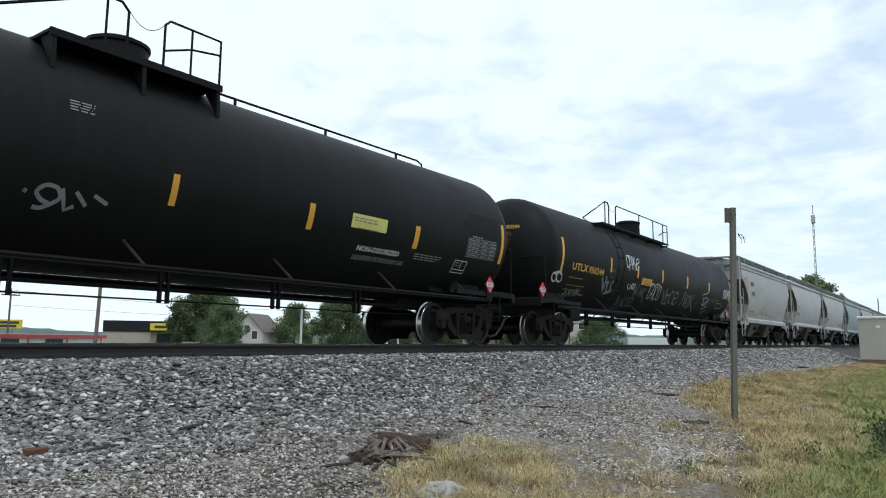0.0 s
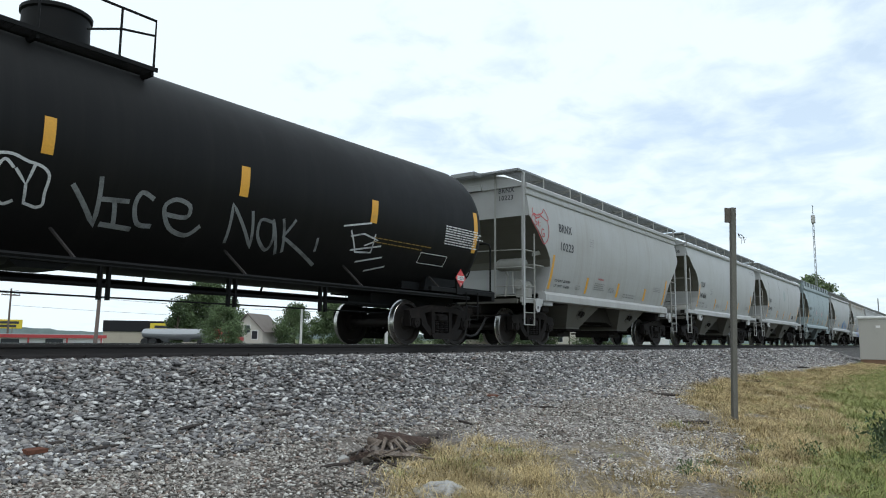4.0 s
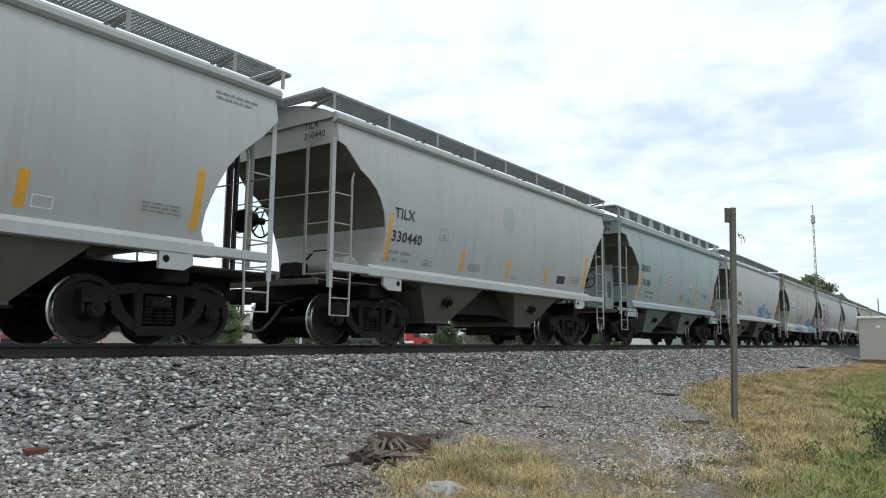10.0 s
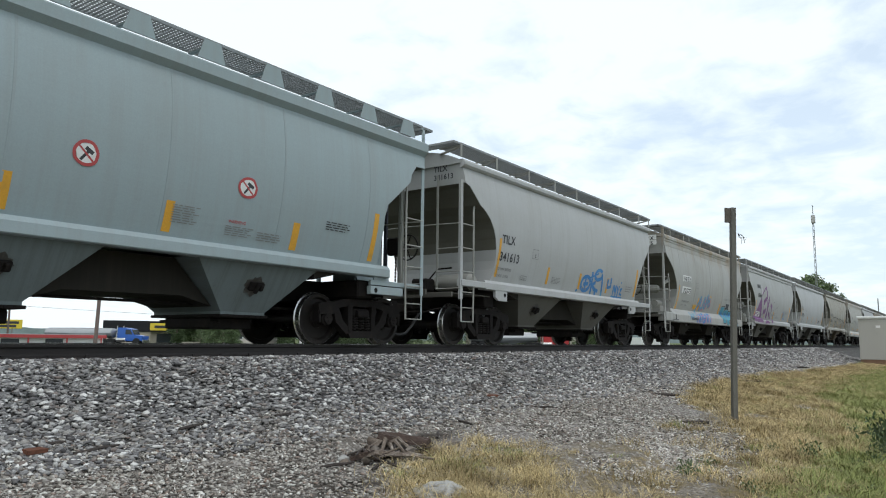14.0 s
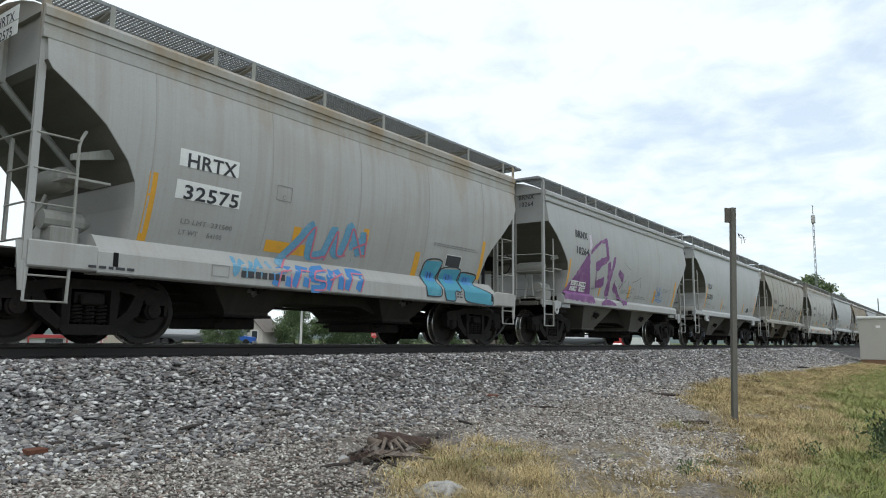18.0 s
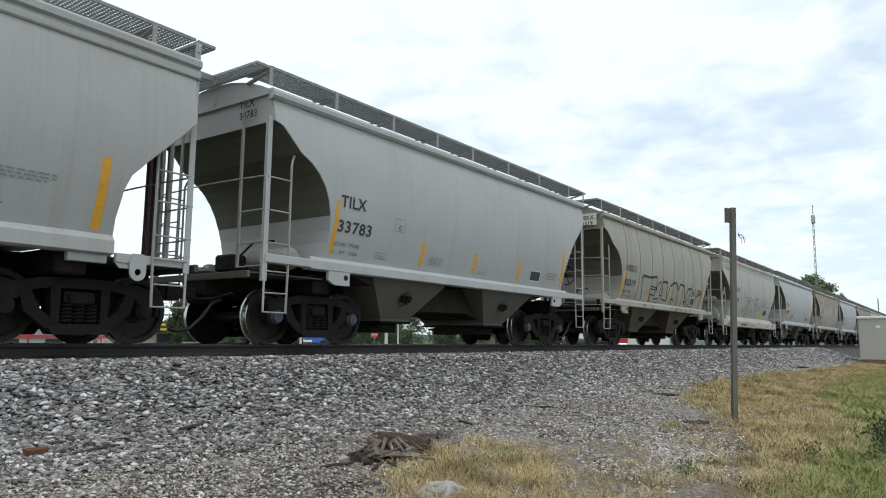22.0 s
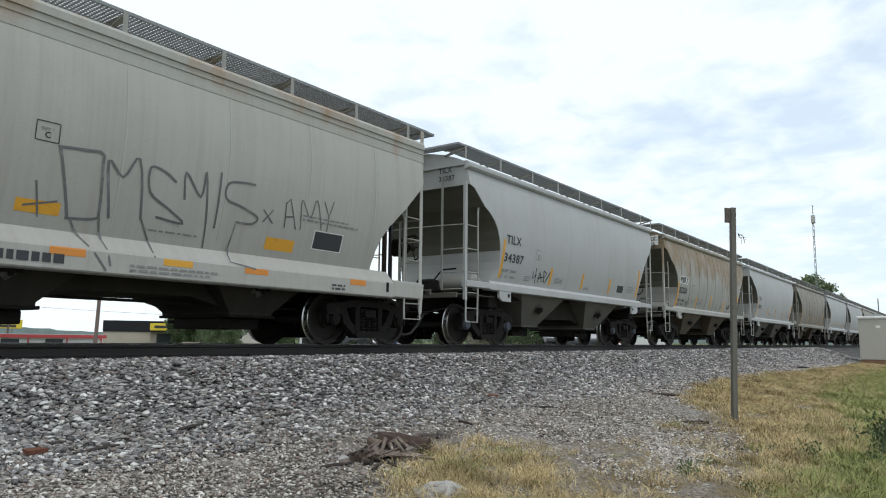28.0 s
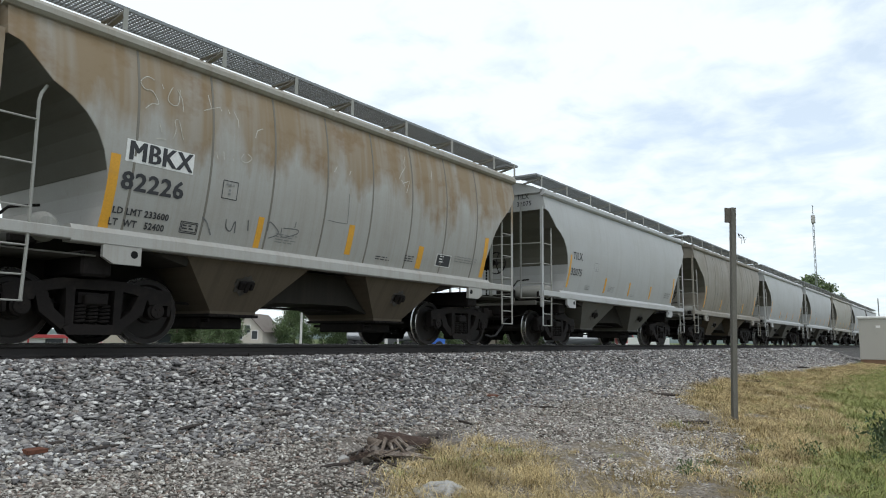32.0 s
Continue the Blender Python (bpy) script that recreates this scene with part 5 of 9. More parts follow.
def rock_shapes(count, rng, flat=0.7):
    """Angular stones: a twenty-sided ball with pushed corners."""
    p = (1 + 5 ** 0.5) / 2
    base = np.array([(-1, p, 0), (1, p, 0), (-1, -p, 0), (1, -p, 0), (0, -1, p), (0, 1, p), (0, -1, -p), (0, 1, -p), (p, 0, -1), (p, 0, 1), (-p, 0, -1), (-p, 0, 1)], float)
    base /= np.linalg.norm(base[0])
    faces = np.array([(0, 11, 5), (0, 5, 1), (0, 1, 7), (0, 7, 10), (0, 10, 11), (1, 5, 9), (5, 11, 4), (11, 10, 2), (10, 7, 6), (7, 1, 8),
                      (3, 9, 4), (3, 4, 2), (3, 2, 6), (3, 6, 8), (3, 8, 9), (4, 9, 5), (2, 4, 11), (6, 2, 10), (8, 6, 7), (9, 8, 1)])
    shapes = []
    for _ in range(count):
        s = base * rng.uniform(0.38, 1.45, (12, 1)) * np.array([rng.uniform(1.0, 1.7), rng.uniform(0.65, 1.0), flat * rng.uniform(0.6, 1.1)])
        a = rng.uniform(-0.5, 0.5)
        s = s @ np.array([[1, 0, 0], [0, math.cos(a), -math.sin(a)], [0, math.sin(a), math.cos(a)]])
        shapes.append(s)
    return np.array(shapes), faces


def scatter(name, pos, size, mat, rng, flat=0.7, small=False):
    shapes, faces = rock_shapes(24, rng, flat)
    if small:      # grit needs no more than eight faces
        shapes = shapes[:, [0, 3, 4, 7, 9, 10]] * np.array([1.0, 1.0, 0.9])
        faces = np.array([(2, 1, 4), (2, 4, 0), (2, 0, 5), (2, 5, 1), (3, 4, 1), (3, 0, 4), (3, 5, 0), (3, 1, 5)])
    n = len(pos)
    pick = shapes[rng.integers(0, 24, n)]
    a = rng.uniform(0, 2 * math.pi, n)
    c, s = np.cos(a)[:, None], np.sin(a)[:, None]
    V = np.stack([pick[:, :, 0] * c - pick[:, :, 1] * s, pick[:, :, 0] * s + pick[:, :, 1] * c, pick[:, :, 2]], -1) * size[:, None, None] + pos[:, None, :]
    F = faces[None] + (np.arange(n) * shapes.shape[1])[:, None, None]
    return soup(name, V.reshape(-1, 3), F.reshape(-1, 3), mat)


def stone_material(name, stops, grain, dusty=0.45):
    """Crushed stone: each piece takes its own tone from the mix, with a dusty grain."""
    m = bpy.data.materials.new(name)
    m.use_nodes = True
    nt = m.node_tree
    bsdf = nt.nodes["Principled BSDF"]
    bsdf.inputs["Roughness"].default_value = 0.92
    bsdf.inputs["Specular IOR Level"].default_value = 0.2
    geo = node(nt, "ShaderNodeNewGeometry")
    own = ramp(nt, stops, geo.outputs["Random Per Island"])
    tc = node(nt, "ShaderNodeTexCoord")
    n1 = node(nt, "ShaderNodeTexNoise", Scale=grain, Detail=4.0, Roughness=0.7)
    n2 = node(nt, "ShaderNodeTexNoise", Scale=0.9, Detail=4.0, Roughness=0.6)
    for n in (n1, n2):
        nt.links.new(tc.outputs["Object"], n.inputs["Vector"])
    hsv = node(nt, "ShaderNodeHueSaturation")
    rm = node(nt, "ShaderNodeMapRange")
    rm.inputs["From Min"].default_value, rm.inputs["From Max"].default_value = 0.3, 0.7
    rm.inputs["To Min"].default_value, rm.inputs["To Max"].default_value = 0.72, 1.22
    nt.links.new(n1.outputs["Fac"], rm.inputs["Value"])
    nt.links.new(rm.outputs[0], hsv.inputs["Value"])
    nt.links.new(own, hsv.inputs["Color"])
    mix = colour_mix(nt)
    nt.links.new(ramp(nt, [(0.5, (0, 0, 0)), (0.72, (dusty, dusty, dusty))], n2.outputs["Fac"]), mix.inputs["Factor"])
    nt.links.new(hsv.outputs["Color"], mix.inputs["A"])
    mix.inputs["B"].default_value = (0.17, 0.145, 0.12, 1)
    nt.links.new(mix.outputs["Result"], bsdf.inputs["Base Color"])
    b = node(nt, "ShaderNodeBump", Strength=0.4, Distance=0.006)
    nt.links.new(n1.outputs["Fac"], b.inputs["Height"])
    nt.links.new(b.outputs[0], bsdf.inputs["Normal"])
    return m


def make_stones():
    rng = np.random.default_rng(11)
    grey = stone_material("ballast_stone", [(0.0, (0.075, 0.070, 0.070)), (0.2, (0.175, 0.168, 0.168)), (0.5, (0.285, 0.276, 0.270)), (0.66, (0.34, 0.322, 0.30)), (0.72, (0.20, 0.155, 0.135)), (0.78, (0.34, 0.33, 0.325)), (0.88, (0.52, 0.505, 0.485)), (1.0, (0.74, 0.72, 0.69))], 70)
    pale = stone_material("crushed_limestone", [(0.0, (0.091, 0.076, 0.066)), (0.2, (0.226, 0.201, 0.177)), (0.45, (0.378, 0.350, 0.311)), (0.65, (0.500, 0.470, 0.421)), (0.78, (0.256, 0.183, 0.146)), (0.88, (0.62, 0.59, 0.54)), (1.0, (0.80, 0.77, 0.715))], 90, 0.2)

    def spread(n, x0, x1, y0, y1, fall):
        u = rng.uniform(0, 1, n)
        x = x0 + (x1 - x0) * u ** fall
        y = rng.uniform(y0, y1, n)
        return x, y
    x, y = spread(70000, 1.5, 60, -4.3, -1.0, 2.1)
    keep = rng.uniform(0, 1, len(x)) > np.clip((-y - 3.5) / 0.9, 0, 1) * 0.9
    x, y = x[keep], y[keep]
    z = bank_z(x, y)
    size = rng.uniform(0.014, 0.038, len(x)) * (1 + 0.014 * x)
    me = scatter("ballast", np.stack([x, y, z + size * rng.uniform(0.1, 0.9, len(x))], -1), size, grey, rng, 0.6)
    tagged(new("ballast", me), "coarse grey crushed-stone ballast", "ballast", kind="stuff")
    x, y = spread(150000, 1.5, 46, -8.6, -3.3, 2.0)
    damp = 0.75 * np.exp(-((x - 6.0) / 0.8) ** 2 - ((y + 5.0) / 0.5) ** 2) + 0.7 * np.exp(-((x - 7.3) / 1.2) ** 2 - ((y + 4.72) / 0.34) ** 2) + 0.5 * np.exp(-((x - 4.9) / 0.7) ** 2 - ((y + 5.6) / 0.4) ** 2)
    keep = rng.uniform(0, 1, len(x)) > np.maximum(np.clip((-y - 6.0) / 2.6, 0, 0.85), np.clip(damp, 0, 0.8))
    x, y = x[keep], y[keep]
    px, py = rng.normal(8.9, 1.1, 14000), rng.normal(0, 0.42, 14000)
    py = -7.15 + 0.28 * (px - 8.9) + py
    keep = (px > 5.6) & (px < 12.2)
    x, y = np.concatenate([x, px[keep]]), np.concatenate([y, py[keep]])
    size = (0.009 + 0.022 * rng.uniform(0, 1, len(x)) ** 1.5) * (1 + 0.02 * x)
    me = scatter("gravel", np.stack([x, y, bank_z(x, y) + size * 0.45], -1), size, pale, rng, 0.7, True)
    tagged(new("gravel", me), "fine pale gravel trodden along the track", "gravel", kind="stuff")


make_ground()
make_track()
make_stones()


# ---- the verge ----
def make_post():
    wood = material("weathered_grey_timber", (0.135, 0.128, 0.112), 0.9, vary=0.3, grain=30, patch=2, bump=0.5, stretch=(6, 6, 0.6), other=(0.085, 0.08, 0.07))
    post = thing("sign_post", "tall weathered square timber post in dry grass", "post", pose(13.61, -6.74, -1.47, 0, 1.9, -50))
    part("shaft", Geo().box(-0.046, 0.046, -0.046, 0.046, 0.0, 4.08, 0.006), wood, post)
    back = material("dull_sign_back", (0.10, 0.085, 0.07), 0.8, vary=0.2)
    part("sign_board", Geo().box(-0.165, -0.047, -0.03, -0.012, 3.79, 4.07, 0.004), back, post, "small board seen from behind")


def make_shed():
    wall = material("pale_metal_cabinet", (0.42, 0.40, 0.36), 0.6, vary=0.08, patch=1.0)
    cream = material("white_roof_edge", (0.75, 0.74, 0.72), 0.6, vary=0.06)
    brown = material("brown_base", (0.22, 0.13, 0.08), 0.9, vary=0.2)
    shed = thing("signal_cabinet", "beige metal railway equipment shed on a brown base", "shed", pose(56.0, -4.85, -1.30))
    part("cabin_wall", Geo().box(-1.4, 1.4, -2.6, 0.25, 0.42, 3.10, 0.02), wall, shed)
    part("roof", Geo().box(-1.48, 1.48, -2.7, 0.33, 3.10, 3.26, 0.03), cream, shed)
    part("base", Geo().box(-1.37, 1.37, -2.5, 0.22, -0.05, 0.42), brown, shed)
    part("vent", Geo().box(-1.43, -1.40, -1.0, -0.75, 2.5, 2.65), cream, shed)


make_post()
make_shed()


# ---- the town beyond the track ----
GROUND = -1.1
LEAF_GREENS = [material("leaf_green_" + n, c, 0.6, vary=0.35, grain=3.0, patch=0.5, bump=0.0, other=o, spec=0.3, island=0.45)
               for n, c, o in (("dark", (0.065, 0.095, 0.04), (0.095, 0.13, 0.055)), ("mid", (0.09, 0.13, 0.055), (0.125, 0.16, 0.065)), ("light", (0.13, 0.175, 0.08), (0.17, 0.215, 0.10)))]
BARK = material("grey_brown_bark", (0.10, 0.08, 0.06), 0.9, vary=0.3, grain=12, patch=2, bump=0.4, stretch=(3, 3, 0.6))


def tree(x, y, height, spread, tone=0, leaves=5200, seed=1, low=0.12, label="broad leafy green tree in town", ground=GROUND, leaf=0.13):
    """A tapered trunk with limbs, and a crown of many small leaves in clumps with gaps between."""
    rng = np.random.default_rng(seed)
    t = thing("tree", label, "tree", pose(x, y, ground), group="trees of the town")
    g = Geo()
    r = height * 0.022
    g.tube([(0, 0, -0.3), (0.02 * height * rng.uniform(-1, 1), 0.02 * height * rng.uniform(-1, 1), height * 0.35), (0.03 * height * rng.uniform(-1, 1), 0, height * 0.8)], [r * 1.25, r * 0.8, r * 0.2], 8)
    clumps = []
    n = 46
    for k in range(n):
        a, u = rng.uniform(0, 2 * math.pi), rng.uniform(0, 1)
        z = height * (low + (0.97 - low) * u)
        wide = spread * (math.sin(math.pi * min(1, 0.18 + 0.82 * u) ** 0.85) ** 0.6) * rng.uniform(0.35, 1.0)
        c = np.array([wide * math.cos(a), wide * math.sin(a), z])
        clumps.append((c, spread * rng.uniform(0.26, 0.44)))
        if k % 4 == 0:
            s = Vector((0, 0, max(height * 0.12, z * 0.6)))
            g.tube([s, s.lerp(Vector(c), 0.5) + Vector((0, 0, 0.04 * height)), Vector(c)], [r * 0.45, r * 0.25, r * 0.06], 5)
    part("trunk", g, BARK, t)
    per = leaves * 3 // n
    P = []
    for c, rad in clumps:
        d = rng.normal(0, 1, (per, 3))
        d /= np.linalg.norm(d, axis=1)[:, None]
        P.append(c + d * rad * rng.uniform(0.35, 1.08, (per, 1)) * np.array([1, 1, 0.8]))
    P = np.concatenate(P)
    P = P[P[:, 2] > height * low * 0.5]
    m = len(P)
    u = rng.normal(0, 1, (m, 3))
    u /= np.linalg.norm(u, axis=1)[:, None]
    w = np.cross(u, rng.normal(0, 1, (m, 3)))
    w /= np.linalg.norm(w, axis=1)[:, None]
    size = leaf * rng.uniform(0.6, 1.4, (m, 1)) * height / 7
    V = np.stack([P - u * size, P + w * size * 0.6, P + u * size, P - w * size * 0.6], 1).reshape(-1, 3)
    part("crown", soup("crown", V, np.arange(m * 4).reshape(-1, 4), LEAF_GREENS[tone]), LEAF_GREENS[tone], t)
    return t


def house(x, y, w, d, h, ridge, turn, wall, roof, label, storeys=1, along=True):
    t = thing("house", label, "house", pose(x, y, GROUND, 0, 0, turn), group="houses of the town")
    part("wall", Geo().prism([(-w / 2, 0), (w / 2, 0), (w / 2, h), (0, ridge), (-w / 2, h)], "y", -d / 2, d / 2), wall, t)
    slope = math.hypot(w / 2, ridge - h)
    for s in (-1, 1):
        g = Geo().prism([(0, ridge + 0.02), (s * (w / 2 + 0.35), h - 0.24), (s * (w / 2 + 0.35), h - 0.08), (0, ridge + 0.2)], "y", -d / 2 - 0.35, d / 2 + 0.35)
        part("roof", g, roof, t)
    glass = WINDOW
    for s in (-1, 1):
        for z in ([1.0] if storeys == 1 else [1.0, 3.4]):
            win = part("window", Geo().box(s * w * 0.24 - 0.5, s * w * 0.24 + 0.5, -d / 2 - 0.05, -d / 2 + 0.02, z, z + 1.3), TRIM, t)
            part("pane", Geo().box(s * w * 0.24 - 0.42, s * w * 0.24 + 0.42, -d / 2 - 0.06, -d / 2 - 0.05, z + 0.08, z + 1.22), glass, win)
    if ridge - h > 1.6:
        win = part("window", Geo().box(-0.45, 0.45, -d / 2 - 0.05, -d / 2 + 0.02, h - 0.3, h + 0.9), TRIM, t)
        part("pane", Geo().box(-0.38, 0.38, -d / 2 - 0.06, -d / 2 - 0.05, h - 0.22, h + 0.82), glass, win)
    return t


TRIM = material("white_trim_paint", (0.70, 0.70, 0.68), 0.6, vary=0.08)
WINDOW = material("dark_window_glass", (0.03, 0.035, 0.04), 0.12, vary=0.05, bump=0.0)
TAN = material("tan_wall", (0.42, 0.37, 0.30), 0.8, vary=0.1, patch=0.6)
BEIGE = material("beige_siding", (0.50, 0.46, 0.40), 0.8, vary=0.1, patch=0.6)
SHINGLE = material("brown_grey_shingles", (0.17, 0.145, 0.125), 0.9, vary=0.25, grain=8, patch=0.8)
CHARCOAL = material("charcoal_wall_band", (0.022, 0.022, 0.025), 0.8, vary=0.12, patch=0.5, spec=0.2)
SIGN_YELLOW = material("yellow_sign_face", (0.72, 0.55, 0.04), 0.5, vary=0.05)
RED_BAND = material("red_roof_band", (0.36, 0.04, 0.04), 0.6, vary=0.15)
ROOF_METAL = material("pale_metal_roof", (0.36, 0.36, 0.36), 0.5, vary=0.1, patch=0.4)
POLE_WOOD = material("grey_brown_pole_wood", (0.13, 0.10, 0.085), 0.9, vary=0.25, stretch=(4, 4, 0.5))
CONCRETE = material("pale_concrete", (0.46, 0.45, 0.43), 0.85, vary=0.12, patch=0.7)
ASPHALT = material("worn_asphalt", (0.055, 0.055, 0.056), 0.9, vary=0.2, patch=0.3, other=(0.09, 0.09, 0.088))


def make_store():
    s = thing("store", "low store with a charcoal upper wall and yellow sign", "store", pose(78, 118, GROUND, 0, 0, -31))
    part("wall", Geo().box(-7.6, 11, 0, 18, 0, 2.2), TAN, s)
    part("upper_wall", Geo().box(-7.7, 11.1, -0.15, 18, 2.2, 4.3), CHARCOAL, s, "charcoal painted upper wall")
    sign = part("sign", Geo().box(0.6, 6.4, -0.3, -0.15, 2.5, 3.9), SIGN_YELLOW, s, "yellow sign with dark bars")
    part("sign_lettering", Geo().box(1.4, 5.6, -0.33, -0.3, 2.95, 3.45), INK, sign)
    part("entrance", Geo().box(1.9, 5.2, -0.10, 0.0, 0.1, 1.9), WINDOW, s, "dark glazed entrance")
    for x in (0.6, 6.2):
        part("porch_post", Geo().box(x - 0.12, x + 0.12, -1.6, -1.36, 0, 2.3), TAN, s)
    part("porch_roof", Geo().box(0.4, 6.5, -1.8, 0, 2.25, 2.45), CHARCOAL, s)
    p = thing("pylon_sign", "yellow roadside sign on a steel pole", "sign", pose(46.2, 100.6, GROUND, 0, 0, -22.6))
    part("pole", Geo().lathe([(0.0, 0), (0.12, 0), (0.12, 2.6), (0, 2.6)], (0.2, 0, 0), "z", 10), GALV, p)
    face = part("sign_face", Geo().box(-2.4, 1.45, -0.15, 0.15, 2.2, 3.5, 0.03), SIGN_YELLOW, p)
    part("sign_lettering", Geo().box(-1.9, 1.0, -0.18, -0.15, 2.9, 3.25).box(-1.6, 0.7, -0.18, -0.15, 2.4, 2.75), INK, face)


def make_service_station():
    s = thing("low_building", "long low white building with a red roof band", "building", pose(38.5, 76, GROUND, 0, 0, -25))
    part("wall", Geo().box(-9, 7.2, 0, 7, 0, 1.0), TRIM, s)
    part("roof", Geo().box(-9.3, 7.5, -0.5, 7.5, 1.25, 1.42, 0.02), ROOF_METAL, s)
    part("roof_band", Geo().box(-9.35, 7.55, -0.56, -0.5, 0.98, 1.36), RED_BAND, s, "red painted fascia")
    for x in (-8.8, -4.6, -0.5, 3.4, 7.0):
        part("post", Geo().box(x - 0.08, x + 0.08, -0.5, -0.34, 0, 1.0), RED_BAND, s)
    for x in (-7.4, -3.2, 1.2):
        part("shop_window", Geo().box(x, x + 1.8, -0.04, 0.0, 0.25, 0.85), WINDOW, s)


def pole(x, y, h, r, label, lean=0.0, arm=False, lamp=False, mat=None):
    mat = mat or POLE_WOOD
    p = thing("utility_pole", label, "utility pole", pose(x, y, GROUND, 0, lean, 0), group="poles along the road")
    part("shaft", Geo().lathe([(0, 0), (r, 0), (r * 0.7, h), (0, h)], (0, 0, 0), "z", 10), mat, p)
    if arm:
        part("crossarm", Geo().box(-1.1, 1.1, -0.06, 0.06, h - 0.9, h - 0.75), mat, p)
        for k in (-1.0, -0.4, 0.4, 1.0):
            part("insulator", Geo().lathe([(0, 0), (0.05, 0), (0.06, 0.1), (0, 0.14)], (k, 0, h - 0.75), "z", 8), CONCRETE, p)
    if lamp:
        part("lamp_arm", Geo().tube([(0, 0, h - 0.8), (1.2, 0, h - 0.55), (2.2, 0, h - 0.5)], 0.035, 6), GALV, p)
        part("lamp_head", Geo().box(2.1, 2.7, -0.12, 0.12, h - 0.6, h - 0.46, 0.03), GALV, p)
    return p


def wire(a, b, sag, label="thin dark overhead wire"):
    pts = [tuple(a[i] + (b[i] - a[i]) * k / 14 - (sag * 4 * (k / 14) * (1 - k / 14) if i == 2 else 0) for i in range(3)) for k in range(15)]
    solid("overhead_wire", Geo().tube(pts, 0.016, 4), RUBBER, label, "wire", group="overhead wires")


def make_road_things():
    road = Geo().add([(-300, 26, GROUND + 0.02), (420, 26, GROUND + 0.02), (420, 33, GROUND + 0.02), (-300, 33, GROUND + 0.02)], [(0, 1, 2, 3)])
    solid("road", road, ASPHALT, "worn grey road beyond the track", "road", kind="structure")
    lot = Geo().box(20, 100, 40, 72, GROUND - 0.1, GROUND + 0.03)
    solid("pavement", lot, CONCRETE, "pale concrete parking apron", "pavement", kind="structure")
    pole(40.0, 86.4, 7.1, 0.14, "wooden utility pole with a street lamp arm", lamp=True, arm=True)
    pole(37.5, 60.5, 11.0, 0.20, "thick leaning grey utility pole", lean=1.2)
    pole(48.8, 42.8, 4.2, 0.13, "short pale concrete roadside post", mat=CONCRETE)
    pole(64.2, 44.9, 4.4, 0.21, "thick pale concrete post by the road", mat=CONCRETE)
    pole(65.4, 44.1, 4.4, 0.11, "slim pale concrete post by the road", mat=CONCRETE)
    pole(112, 44.5, 7.0, 0.14, "plain wooden utility pole with crossarm", arm=True)
    wire((-40, 125, 6.0), (40.0, 86.4, 5.8), 1.2)
    wire((40.0, 86.4, 5.8), (120, 60, 6.0), 1.5)
    wire((40.0, 86.4, 3.9), (118, 62, 4.2), 1.0)
    s = thing("stop_sign", "red octagonal stop sign on a post", "stop sign", pose(56.1, 39.6, GROUND, 0, 0, -48))
    part("post", Geo().box(-0.03, 0.03, 0, 0.06, 0, 1.95), GALV, s)
    octo = [(0.38 * math.cos(radians(22.5 + 45 * k)), 1.70 + 0.38 * math.sin(radians(22.5 + 45 * k))) for k in range(8)]
    face = part("sign_face", Geo().prism(octo, "y", -0.02, 0.0), PLACARD, s)
    me = letters_geo("STOP", -0.27, 1.61, 0.19, lambda z: -0.022, 0.0)
    part("sign_lettering", me, INK_WHITE, face)


def make_mast():
    m = thing("antenna_mast", "slender lattice radio mast with whip antennas", "antenna mast", pose(138.3, 9.8, GROUND))
    h = 23.6
    for k in range(3):
        a = radians(90 + 120 * k)
        part("leg", Geo().tube([(0.20 * math.cos(a), 0.20 * math.sin(a), 0), (0.15 * math.cos(a), 0.15 * math.sin(a), h)], 0.035, 5), GALV, m)
    for k in range(22):
        z0, z1 = k * h / 22, (k + 1) * h / 22
        g = Geo()
        for j in range(3):
            a, b = radians(90 + 120 * (j + k)), radians(90 + 120 * (j + 1 + k))
            g.tube([(0.17 * math.cos(a), 0.17 * math.sin(a), z0), (0.17 * math.cos(b), 0.17 * math.sin(b), z1)], 0.022, 4)
        part("bracing", g, GALV, m)
    part("top_box", Geo().box(-0.4, 0.4, -0.3, 0.3, h - 1.2, h + 0.2, 0.05), CONCRETE, m)
    part("whip_antenna", Geo().tube([(0, 0, h), (0.1, 0, h + 2.0)], 0.05, 5), GALV, m)
    for z in (h + 0.6, h + 1.9):
        part("antenna_arm", Geo().tube([(-0.7, 0, z), (0.9, 0, z)], 0.04, 5), GALV, m)
    l = thing("antenna_mast", "short lattice pole far down the track", "antenna mast", pose(169.5, 3.3, GROUND))
    for k in range(2):
        part("leg", Geo().tube([(-0.3 + 0.6 * k, 0, 0), (-0.3 + 0.6 * k, 0, 10.6)], 0.08, 5), GALV, l)
    for k in range(14):
        part("bracing", Geo().tube([(-0.3, 0, k * 0.75), (0.3, 0, k * 0.75 + 0.75)], 0.05, 4), GALV, l)


